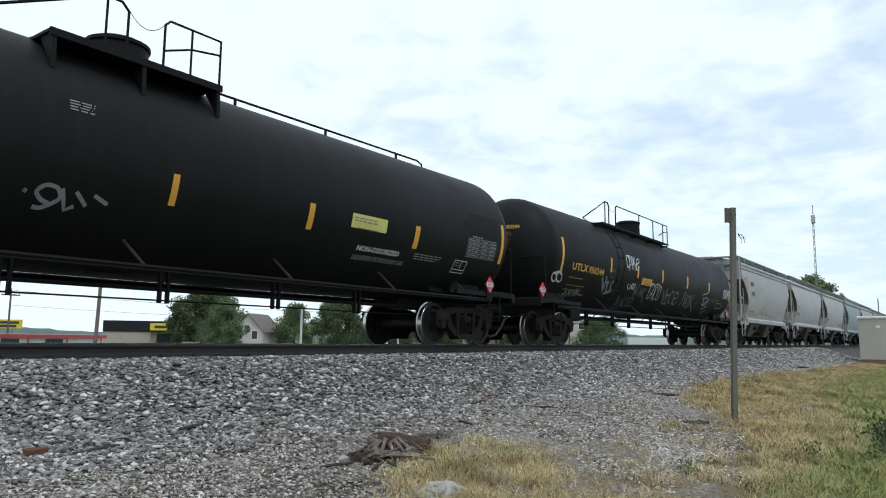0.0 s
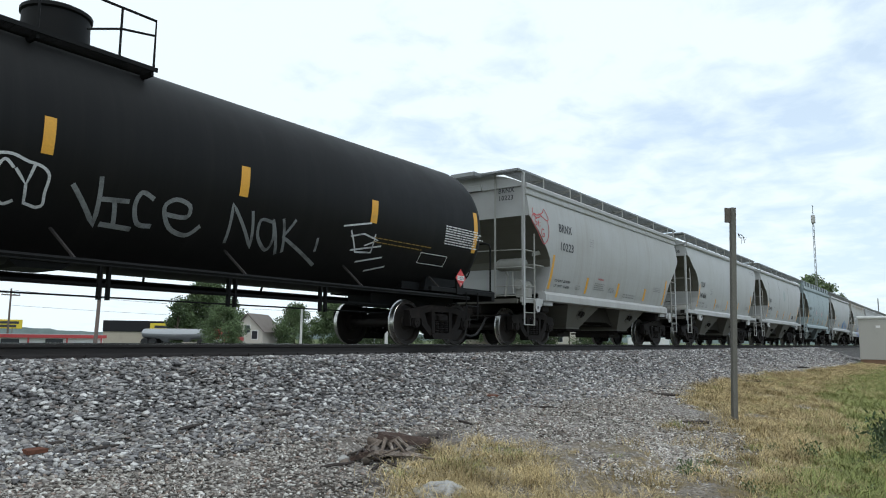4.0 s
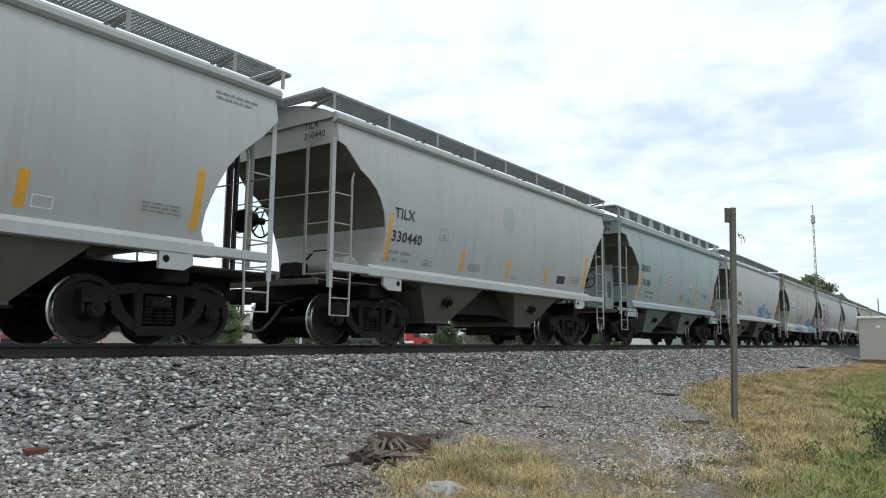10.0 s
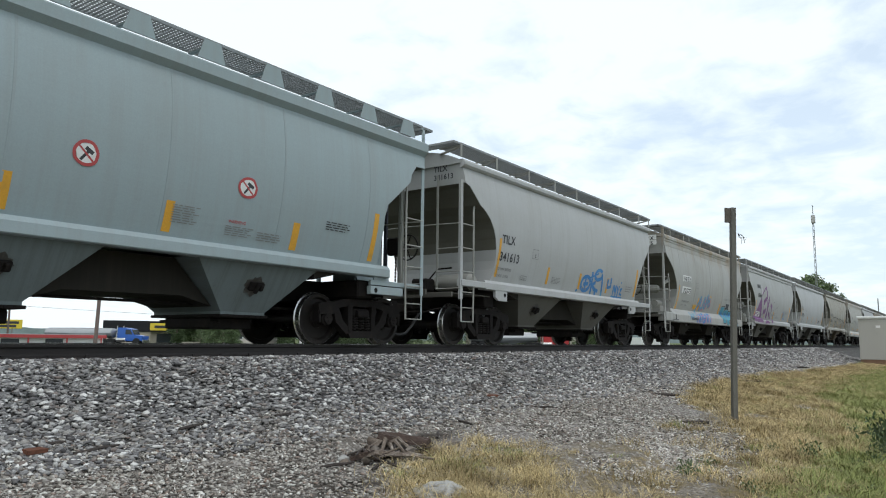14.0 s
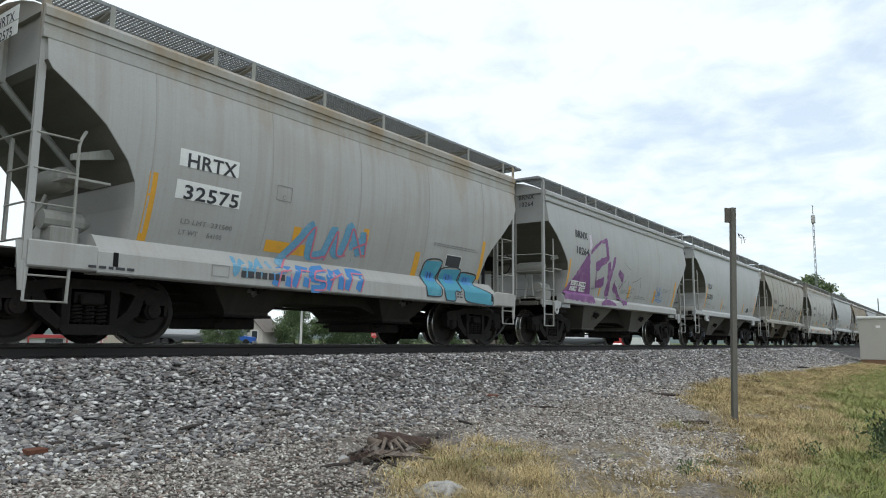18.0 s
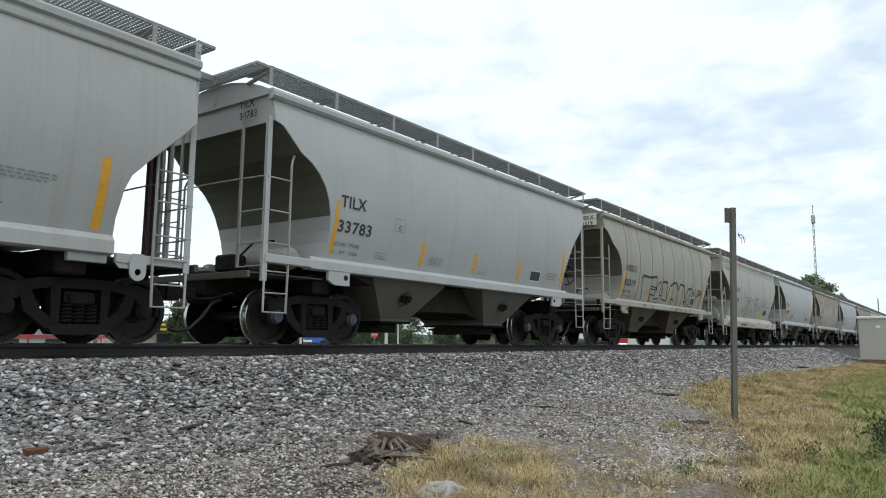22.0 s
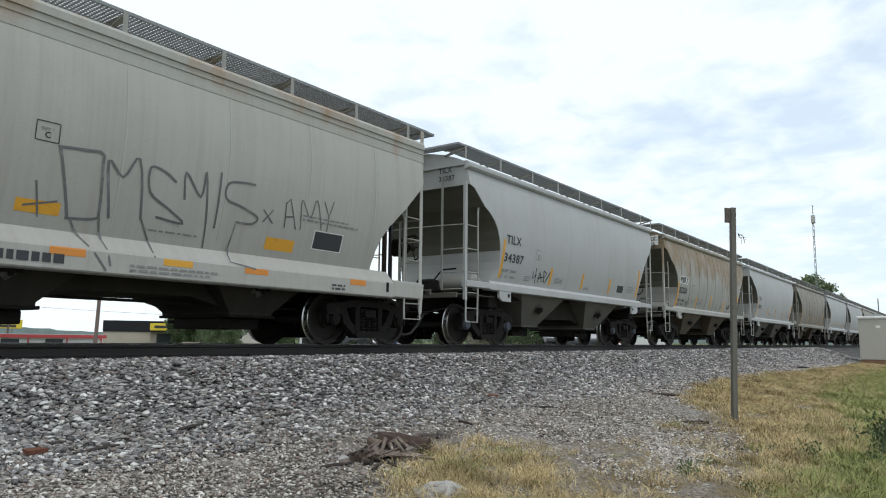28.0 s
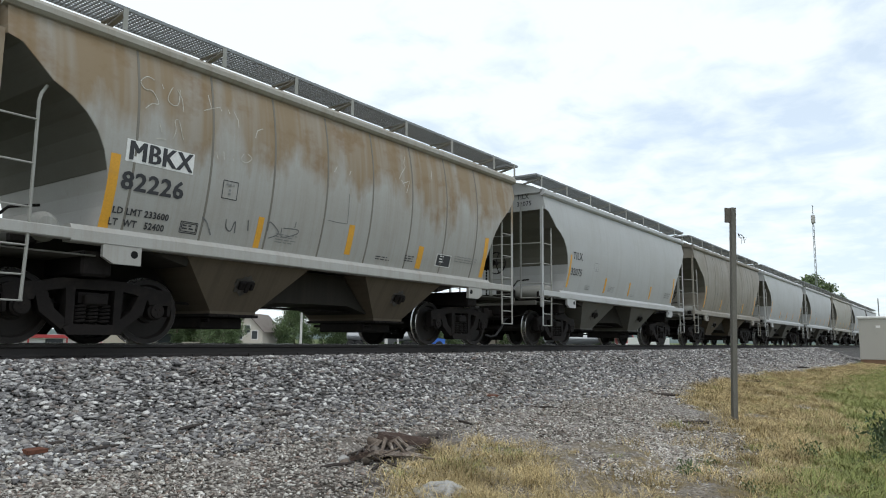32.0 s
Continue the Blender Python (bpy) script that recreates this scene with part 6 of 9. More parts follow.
def make_hills():
    rng = np.random.default_rng(8)
    # Distance haze is put into the hills' pale bluish green.
    far = material("hazy_wooded_hills", (0.11, 0.145, 0.135), 1.0, vary=0.2, grain=0.05, patch=0.01, bump=0.0, other=(0.15, 0.185, 0.18))
    n = 260
    V, F = [], []
    for k in range(n):
        a = radians(-20 + 130 * k / (n - 1))
        h = 13 + 3.5 * math.sin(k * 0.11) + 2.5 * math.sin(k * 0.37 + 1) + rng.uniform(0, 3)
        for rad, z in ((1500, -6), (1520, h * 0.8), (1560, h), (1900, h)):
            V.append((rad * math.sin(a), rad * math.cos(a), z))
    for k in range(n - 1):
        for j in range(3):
            F.append((k * 4 + j, k * 4 + j + 1, k * 4 + 4 + j + 1, k * 4 + 4 + j))
    tagged(new("backdrop", soup("backdrop", V, F, far)), "low wooded hills on the horizon", "hills", kind="structure")


make_store()
make_service_station()
make_road_things()
make_mast()
make_hills()
tree(71.9, 90.4, 10.0, 5.5, 1, 11000, 1, 0.10, "full dark green tree by the road")
tree(64.0, 86.7, 6.6, 1.3, 0, 2500, 2, 0.05, "small dark pointed tree")
tree(72.5, 69.9, 6.0, 3.1, 1, 6000, 3, 0.06)
tree(77.8, 66.7, 6.9, 3.4, 1, 6000, 4, 0.06)
tree(78.0, 64.5, 6.8, 3.6, 0, 6000, 5, 0.06)
tree(84.0, 63.0, 5.8, 3.2, 0, 5000, 6, 0.05)
tree(90.5, 65.0, 6.6, 4.2, 0, 5000, 7, 0.05)
tree(97.0, 58.5, 6.4, 3.6, 0, 5000, 8, 0.05)
tree(98.5, 51.0, 6.6, 3.4, 1, 5000, 9, 0.05)
tree(96.6, 42.5, 5.6, 3.2, 0, 6000, 10, 0.05)
tree(103.0, 36.5, 4.6, 2.6, 1, 5000, 11, 0.05)
tree(110.2, 37.3, 5.2, 3.0, 1, 5000, 12, 0.05)
tree(55.5, 64.0, 5.2, 2.6, 1, 5000, 13, 0.06)
tree(67.5, 80.7, 6.4, 3.6, 0, 4000, 14, 0.06)
tree(148.0, 11.6, 13.6, 4.4, 2, 2300, 15, 0.25, "tall broad tree beyond the far cars")
tree(157.0, 8.6, 10.6, 2.8, 2, 1500, 16, 0.2, "tall broad tree beyond the far cars")
house(69.7, 74.9, 4.6, 8, 2.2, 4.6, -60, BEIGE, SHINGLE, "small beige gabled house among trees")
house(102.5, 54.0, 5.5, 8, 2.6, 4.6, -20, TAN, SHINGLE, "tan gabled house with a grey roof")
house(125.9, 51.0, 8, 10, 3.8, 6.2, -64, BEIGE, SHINGLE, "pale two-storey house with a grey roof", 2)
t = thing("box_trailer", "white box trailer parked beyond the track", "trailer", pose(86.5, 21.3, GROUND, 0, 0, -20))
part("box", Geo().box(-2.6, 2.6, -1.1, 1.1, 0.5, 1.75, 0.04), TRIM, t)
for k in (-1.2, -0.4):
    part("wheel", Geo().lathe([(0, -0.1), (0.34, -0.1), (0.36, 0), (0.34, 0.1), (0, 0.1)], (k, -1.0, 0.36), "y", 14), RUBBER, t)


# ---- the cross road and its traffic ----
ROAD_AT = Vector((77.5, 46.46, GROUND + 0.06))       # a point of the cross road
ROAD_RUN = Vector((0.5897, -0.8076, 0.0))           # its direction
ROAD_TURN = -53.86
road = Geo().box(-260, 44, -4.2, 4.2, -0.12, 0.0)
solid("road", road, ASPHALT, "asphalt cross road in front of the stores", "road", kind="structure", at=Matrix.Translation(ROAD_AT) @ pose(0, 0, 0, 0, 0, ROAD_TURN))


def wheel_geo(r, w):
    return Geo().lathe([(0, -w), (r * 0.55, -w), (r * 0.62, -w * 1.05), (r * 0.92, -w), (r, -w * 0.7), (r, w * 0.7), (r * 0.92, w), (0, w)], (0, 0, 0), "y", 16)


def rig(label, paint):
    """A tractor with a long grey bulk trailer; its nose at x = 0, running along +x."""
    t = thing("tractor_trailer", label, "truck", group="trucks on the cross road")
    dull = material("dull_trailer_aluminium", (0.34, 0.35, 0.36), 0.5, metal=0.3, vary=0.12, patch=0.8)
    cab = Geo().prism([(-3.4, 0.6), (-0.1, 0.6), (-0.05, 1.25), (-1.25, 1.42), (-1.65, 2.15), (-2.6, 2.35), (-3.4, 2.35)], "y", -1.05, 1.05)
    part("cab", cab, paint, t)
    part("windscreen", Geo().prism([(-1.24, 1.44), (-1.62, 2.10), (-1.60, 2.12), (-1.20, 1.46)], "y", -0.9, 0.9), WINDOW, t)
    for y in (-1.06, 1.05):
        part("side_window", Geo().prism([(-2.35, 1.45), (-1.42, 1.45), (-1.70, 2.05), (-2.35, 2.12)], "y", y, y + 0.012), WINDOW, t)
        part("exhaust_pipe", Geo().tube([(-3.5, y * 0.9, 0.8), (-3.5, y * 0.9, 2.6)], 0.07, 8), BRIGHT, t)
        part("fuel_tank", Geo().lathe([(0, -0.6), (0.28, -0.6), (0.3, -0.55), (0.3, 0.55), (0.28, 0.6), (0, 0.6)], (-2.9, y * 0.95, 0.72), "x", 14), BRIGHT, t)
        for x in (-0.85, -4.2, -5.2, -11.6, -12.7):
            part("wheel", made("truck_wheel", RUBBER, lambda: wheel_geo(0.5, 0.16), True), RUBBER, t, at=pose(x, y * 0.93, 0.5))
    part("bumper", Geo().box(-0.05, 0.08, -1.1, 1.1, 0.35, 0.75, 0.04), BRIGHT, t)
    part("chassis", Geo().box(-5.9, -0.6, -0.42, 0.42, 0.5, 0.8), BLACK, t)
    shell = [[(x, w * math.cos(a), z + h * math.sin(a)) for a in (math.pi * k / 8 for k in range(16))] for x, w, h, z in ((-13.3, 0.5, 0.3, 1.7), (-13.1, 1.12, 0.62, 1.62), (-8.7, 1.2, 0.74, 1.52), (-4.3, 1.12, 0.62, 1.62), (-4.1, 0.5, 0.3, 1.7))]
    part("trailer_body", Geo().loft(shell), dull, t, "dull grey bulk trailer body", smooth=True)
    for x in (-10.2, -7.4):
        part("discharge_cone", Geo().loft([[(x - 0.25, -0.25, 0.55), (x + 0.25, -0.25, 0.55), (x + 0.25, 0.25, 0.55), (x - 0.25, 0.25, 0.55)], [(x - 0.9, -0.9, 1.2), (x + 0.9, -0.9, 1.2), (x + 0.9, 0.9, 1.2), (x - 0.9, 0.9, 1.2)]]), dull, t)
    part("top_rail", Geo().tube([(-12.9, -0.4, 2.24), (-8.7, -0.4, 2.27), (-4.5, -0.4, 2.24)], 0.03, 5), BRIGHT, t)
    part("axle_frame", Geo().box(-13.0, -11.2, -0.6, 0.6, 0.6, 1.25), BLACK, t)
    return t


def rig_pose(along):
    """Where the nose of a rig stands, counted in metres along the cross road."""
    return Matrix.Translation(ROAD_AT + ROAD_RUN * along) @ pose(0, 0, 0, 0, 0, ROAD_TURN)


RED_CAB = material("red_truck_paint", (0.40, 0.03, 0.03), 0.35, vary=0.1)
BLUE_CAB = material("blue_truck_paint", (0.03, 0.12, 0.45), 0.35, vary=0.1)
RED_RIG = rig("red tractor with a long grey bulk trailer", RED_CAB)
BLUE_RIG = rig("blue tractor with a long grey bulk trailer", BLUE_CAB)
RIG_ROADS = [(RED_RIG, [(0.0, -78.0), (1.0, -62.0), (2.2, -43.5), (3.3, -32.1), (8.5, -8.0), (13.0, 12.9), (17.0, 25.0), (20.0, 27.0), (32.0, 27.0)]),
             (BLUE_RIG, [(0.0, -90.8), (14.0, -39.8), (18.0, -25.2), (20.3, -19.5), (22.6, -13.5), (24.9, -9.9), (27.5, -6.4), (32.0, 0.5)])]
for rig_thing, stops in RIG_ROADS:
    rig_thing.matrix_basis = rig_pose(stops[0][1])


# ---- lettering, tape and paint on the cars ----
def side_of_low(z):
    """The side of the other cars with their shallow sill below the body."""
    if z < 1.48:
        return -1.50 + max(0.0, z - 1.40) * 1.69
    return side_of_hopper(z)


def letters(car, side, text, x, z, size, mat, width=0.0):
    part("lettering", letters_geo(text, x, z, size, side, 0.009, width), mat, car)


def tape(car, side, x0, x1, z0, z1, mat):
    part("tape_mark", patch_geo(x0, x1, z0, z1, side), mat, car)


def outline(car, side, x0, x1, z0, z1, mat):
    part("stencilled_box", frame_geo(x0, x1, z0, z1, side), mat, car)


def small_print(car, side, x, z, w, rows, pitch, h, mat):
    part("small_print", bars_geo(x, z, w, rows, pitch, h, side, seed=int(abs(x * 100)) + rows, lift=0.010), mat, car)


def spray(car, side, width, mat, *strokes):
    part("graffiti", ribbon_geo(strokes, width, side, 0.008), mat, car)


def shape(car, side, mat, *outline_points):
    """A patch of paint; rolled-on graffiti wavers and frays at its outline, stencilled signs do not."""
    fray = 0.0 if mat is INK_WHITE else 1.0
    r = random.Random(int(abs(outline_points[0][0]) * 100))
    ragged = []
    for (a, b), (c, d) in zip(outline_points, outline_points[1:] + outline_points[:1]):
        n = max(1, int(math.hypot(c - a, d - b) / 0.07))
        ragged += [(a + (c - a) * i / n + fray * r.uniform(-0.022, 0.022), b + (d - b) * i / n + fray * r.uniform(-0.016, 0.016)) for i in range(n)]
    part("graffiti_fill", fill_geo(ragged, side, 0.0065, 0.025), mat, car)


def marks_brnx_a(car):
    s = side_of_hopper
    letters(car, s, "BRNX", -4.08, 3.02, 0.224, INK, 0.79)
    letters(car, s, "10223", -4.03, 2.53, 0.221, INK, 0.83)
    tape(car, s, -4.36, -4.25, 1.47, 2.37, YELLOW)
    letters(car, s, "LD LMT 234200", -4.06, 1.69, 0.071, INK, 0.92)
    letters(car, s, "LT  WT   51800", -4.04, 1.55, 0.070, INK, 0.90)
    tape(car, s, -2.1, -1.98, 1.48, 1.93, YELLOW)
    tape(car, s, 0.18, 0.32, 1.49, 1.93, YELLOW)
    tape(car, s, 2.51, 2.66, 1.5, 1.9, YELLOW)
    tape(car, s, 4.46, 4.58, 1.47, 2.33, YELLOW)
    outline(car, s, -2.1, -1.87, 2.84, 3.04, INK_GREY)
    small_print(car, s, -2.06, 2.95, 0.14, 2, 0.044, 0.020, INK_GREY)
    letters(car, s, "WARNING", -1.37, 1.92, 0.058, INK_RED)
    small_print(car, s, -1.53, 1.8, 0.8, 4, 0.057, 0.025, INK_GREY)
    outline(car, s, -2.74, -2.45, 1.56, 1.66, INK_GREY)
    small_print(car, s, -2.71, 1.6, 0.24, 2, 0.039, 0.018, INK_GREY)
    small_print(car, s, -0.47, 1.73, 0.5, 4, 0.039, 0.018, INK_GREY)
    small_print(car, s, 0.75, 1.6, 1.07, 2, 0.077, 0.034, INK_GREY)
    small_print(car, s, 3.34, 1.98, 0.73, 3, 0.056, 0.025, INK_GREY)
    spray(car, s, 0.028, INK_RED, [(-5.47, 3.44), (-5.49, 3.36), (-5.45, 3.31), (-5.36, 3.29), (-5.23, 3.3), (-5.08, 3.34), (-4.94, 3.41), (-4.84, 3.5), (-4.66, 3.28), (-4.74, 3.22), (-4.92, 3.26), (-5.09, 3.32), (-5.17, 3.36)], [(-5.32, 3.29), (-5.41, 3.32), (-5.53, 3.24), (-5.55, 3.12), (-5.44, 3), (-5.28, 2.88), (-5.01, 2.63), (-4.88, 2.6), (-4.74, 2.71), (-4.66, 2.93), (-4.7, 3.17), (-4.72, 3.21)], [(-5.47, 3.46), (-5.49, 3.38), (-5.47, 3.31), (-5.41, 3.26), (-5.32, 3.23), (-5.21, 3.24), (-5.09, 3.28)])
    spray(car, s, 0.03, INK_RED, [(-5.28, 3.2), (-5.36, 3.2), (-5.39, 3.13), (-5.3, 3.1), (-5.31, 3.04), (-5.38, 3.04)], [(-5.22, 3.17), (-5.23, 3.01)], [(-5.26, 3.1), (-5.17, 3.12)], [(-5.14, 3.06), (-5.15, 2.99)], [(-5.13, 3.13), (-5.12, 3.11)], [(-4.94, 2.95), (-5.03, 2.96), (-5.07, 2.85), (-5.01, 2.77), (-4.92, 2.79), (-4.92, 2.86), (-4.99, 2.84)])


def marks_tilx_341606(car):
    s = side_of_hopper
    letters(car, s, "TILX", -4.1, 2.4, 0.214, INK, 0.58)
    letters(car, s, "341606", -4.14, 1.96, 0.208, INK, 0.92)
    tape(car, s, -4.28, -4.19, 1.58, 2.48, YELLOW)
    letters(car, s, "LD LMT  232300", -4.17, 1.72, 0.066, INK_GREY, 0.83)
    letters(car, s, "LT   WT    53700", -4.17, 1.58, 0.066, INK_GREY, 0.84)
    outline(car, s, -2.68, -2.39, 2.16, 2.39, INK_GREY)
    small_print(car, s, -2.63, 2.3, 0.18, 1, 0.051, 0.023, INK_GREY)
    letters(car, s, "C", -2.57, 2.19, 0.085, INK)
    outline(car, s, -3.08, -2.79, 1.6, 1.7, INK_GREY)
    small_print(car, s, -3.03, 1.64, 0.22, 2, 0.039, 0.018, INK_GREY)
    tape(car, s, -1.77, -1.68, 1.58, 2.02, YELLOW)
    tape(car, s, 0.16, 0.27, 1.59, 2.01, YELLOW)
    tape(car, s, 2.09, 2.21, 1.58, 2.02, YELLOW)
    tape(car, s, 4.40, 4.52, 1.62, 2.47, YELLOW)
    small_print(car, s, -1.48, 1.77, 0.5, 5, 0.030, 0.013, INK_GREY)
    small_print(car, s, -0.39, 1.56, 0.44, 1, 0.073, 0.033, INK_GREY)
    small_print(car, s, 0.38, 1.63, 0.36, 2, 0.038, 0.017, INK_GREY)
    small_print(car, s, 1.01, 1.61, 0.89, 2, 0.039, 0.018, INK_GREY)
    outline(car, s, 2.28, 2.52, 1.61, 1.75, INK_WHITE)
    small_print(car, s, 3.64, 1.87, 0.78, 3, 0.052, 0.023, INK_GREY)
    small_print(car, s, 4.66, 3.69, 0.78, 2, 0.085, 0.038, INK_GREY)


def marks_tilx_330440(car):
    s = side_of_hopper
    letters(car, s, "TILX", -4.16, 2.41, 0.203, INK, 0.61)
    letters(car, s, "330440", -4.19, 1.97, 0.204, INK, 0.94)
    letters(car, s, "LD LMT  232700", -4.21, 1.73, 0.065, INK_GREY)
    letters(car, s, "LT   WT    53300", -4.22, 1.59, 0.065, INK_GREY)
    tape(car, s, 2.77, 3.24, 1.64, 1.86, INK)
    outline(car, s, 2.74, 3.27, 1.63, 1.87, INK_WHITE)
    part("round_patch", fill_geo(arc(0.05, 2.95, 0.30, 0.32, 0, 345, 23), s, 0.003), FADED, car, "faded round patch of paint")


def marks_brnx_10106(car):
    s = side_of_hopper
    letters(car, s, "BRNX", -4.14, 2.49, 0.220, INK, 0.83)
    letters(car, s, "10106", -4.11, 2.02, 0.223, INK, 0.91)
    tape(car, s, -4.3, -4.17, 1.52, 2.42, YELLOW)
    letters(car, s, "LD LMT 234500", -3.58, 1.78, 0.068, INK, 0.81)
    letters(car, s, "LT WT    51500", -3.57, 1.62, 0.068, INK, 0.81)
    outline(car, s, -2.43, -2.18, 2.24, 2.45, INK)
    small_print(car, s, -2.38, 2.36, 0.14, 1, 0.050, 0.022, INK)
    letters(car, s, "C", -2.33, 2.26, 0.075, INK)
    outline(car, s, -4.14, -3.88, 1.66, 1.76, INK_GREY)
    small_print(car, s, -4.12, 1.72, 0.22, 3, 0.029, 0.013, INK_GREY)
    tape(car, s, -2.03, -1.92, 1.53, 1.96, YELLOW)
    tape(car, s, 0.04, 0.17, 1.54, 1.96, YELLOW)
    tape(car, s, 2.33, 2.47, 1.53, 1.97, YELLOW)
    tape(car, s, 4.22, 4.34, 1.53, 2.4, YELLOW)
    small_print(car, s, 0.14, 1.91, 0.44, 8, 0.033, 0.015, INK_GREY)
    letters(car, s, "WARNING", 1.08, 1.8, 0.045, INK_RED)
    small_print(car, s, 1.05, 1.74, 0.53, 5, 0.031, 0.014, INK_GREY)
    small_print(car, s, 1.64, 1.71, 0.51, 4, 0.037, 0.017, INK_GREY)
    small_print(car, s, 3.03, 2.07, 0.62, 4, 0.040, 0.018, INK)
    spray(car, s, 0.035, INK, [(-1.20, 2.25), (-1.10, 2.38)])
    spray(car, s, 0.05, INK, [(-1.15, 2.41), (-1.05, 2.35)])
    spray(car, s, 0.025, INK_RED, [(-1.24, 2.43), (-1.04, 2.25)])
    spray(car, s, 0.035, INK, [(1.27, 2.26), (1.37, 2.39)])
    spray(car, s, 0.05, INK, [(1.32, 2.42), (1.43, 2.36)])
    spray(car, s, 0.025, INK_RED, [(1.22, 2.44), (1.43, 2.26)])
    spray(car, s, 0.04, INK_RED, [(-0.99, 2.36), (-1.02, 2.24), (-1.14, 2.2), (-1.26, 2.26), (-1.28, 2.38), (-1.19, 2.48), (-1.06, 2.47), (-0.99, 2.36)])
    spray(car, s, 0.04, INK_RED, [(1.49, 2.37), (1.46, 2.25), (1.32, 2.21), (1.2, 2.27), (1.17, 2.39), (1.27, 2.48), (1.41, 2.48), (1.49, 2.37)])
    shape(car, s, INK_WHITE, (-1, 2.36), (-1.03, 2.25), (-1.14, 2.21), (-1.24, 2.26), (-1.27, 2.37), (-1.21, 2.46), (-1.09, 2.47), (-1, 2.39))
    shape(car, s, INK_WHITE, (1.48, 2.37), (1.45, 2.26), (1.33, 2.22), (1.21, 2.27), (1.18, 2.38), (1.25, 2.47), (1.39, 2.48), (1.48, 2.4))


def marks_tilx_341613(car):
    s = side_of_hopper
    spray(car, s, 0.1, SPRAY_BLUE, [(0.93, 1.81), (0.85, 1.63), (0.6, 1.56), (0.38, 1.64), (0.34, 1.81), (0.51, 1.95), (0.78, 1.95), (0.93, 1.81)], [(0.49, 1.74), (0.79, 1.77)], [(0.58, 1.93), (0.62, 1.56)], [(0.97, 2.13), (1.07, 1.48)], [(1.28, 1.84), (1.02, 1.75), (1.28, 1.65)], [(1.68, 2.11), (1.61, 1.99), (1.41, 1.92), (1.23, 1.96), (1.17, 2.06), (1.28, 2.17), (1.48, 2.21), (1.65, 2.16)], [(1.35, 1.91), (1.7, 2), (1.85, 1.45)], [(1.34, 1.61), (1.47, 1.32)], [(1.24, 1.64), (1.55, 1.6)], [(1.56, 1.44), (2.35, 1.35)], [(2.14, 2), (2.17, 1.75), (2.41, 1.78), (2.37, 2.05)], [(0.12, 1.57), (0.15, 1.51)])
    spray(car, s, 0.07, SPRAY_BLUE, [(2.69, 1.52), (2.66, 1.85), (2.81, 1.66), (2.84, 1.86), (2.9, 1.52)], [(2.94, 1.82), (3.05, 1.7), (3.1, 1.85)], [(3.05, 1.7), (3.06, 1.52)], [(3.18, 1.74), (3.34, 1.78), (3.19, 1.63), (3.38, 1.58)], [(3.19, 1.99), (3.22, 1.94)], [(2.59, 1.49), (3.46, 1.49)])
    letters(car, s, "TILX", -4.19, 2.38, 0.204, INK)
    letters(car, s, "341613", -4.22, 1.97, 0.210, INK)
    letters(car, s, "LD LMT 232300", -4.24, 1.75, 0.066, INK_GREY)
    letters(car, s, "LT WT  53700", -4.25, 1.59, 0.066, INK_GREY)
    spray(car, s, 0.05, SPRAY_BLUE, [(0.69, 1.9), (1.41, 2.11)])


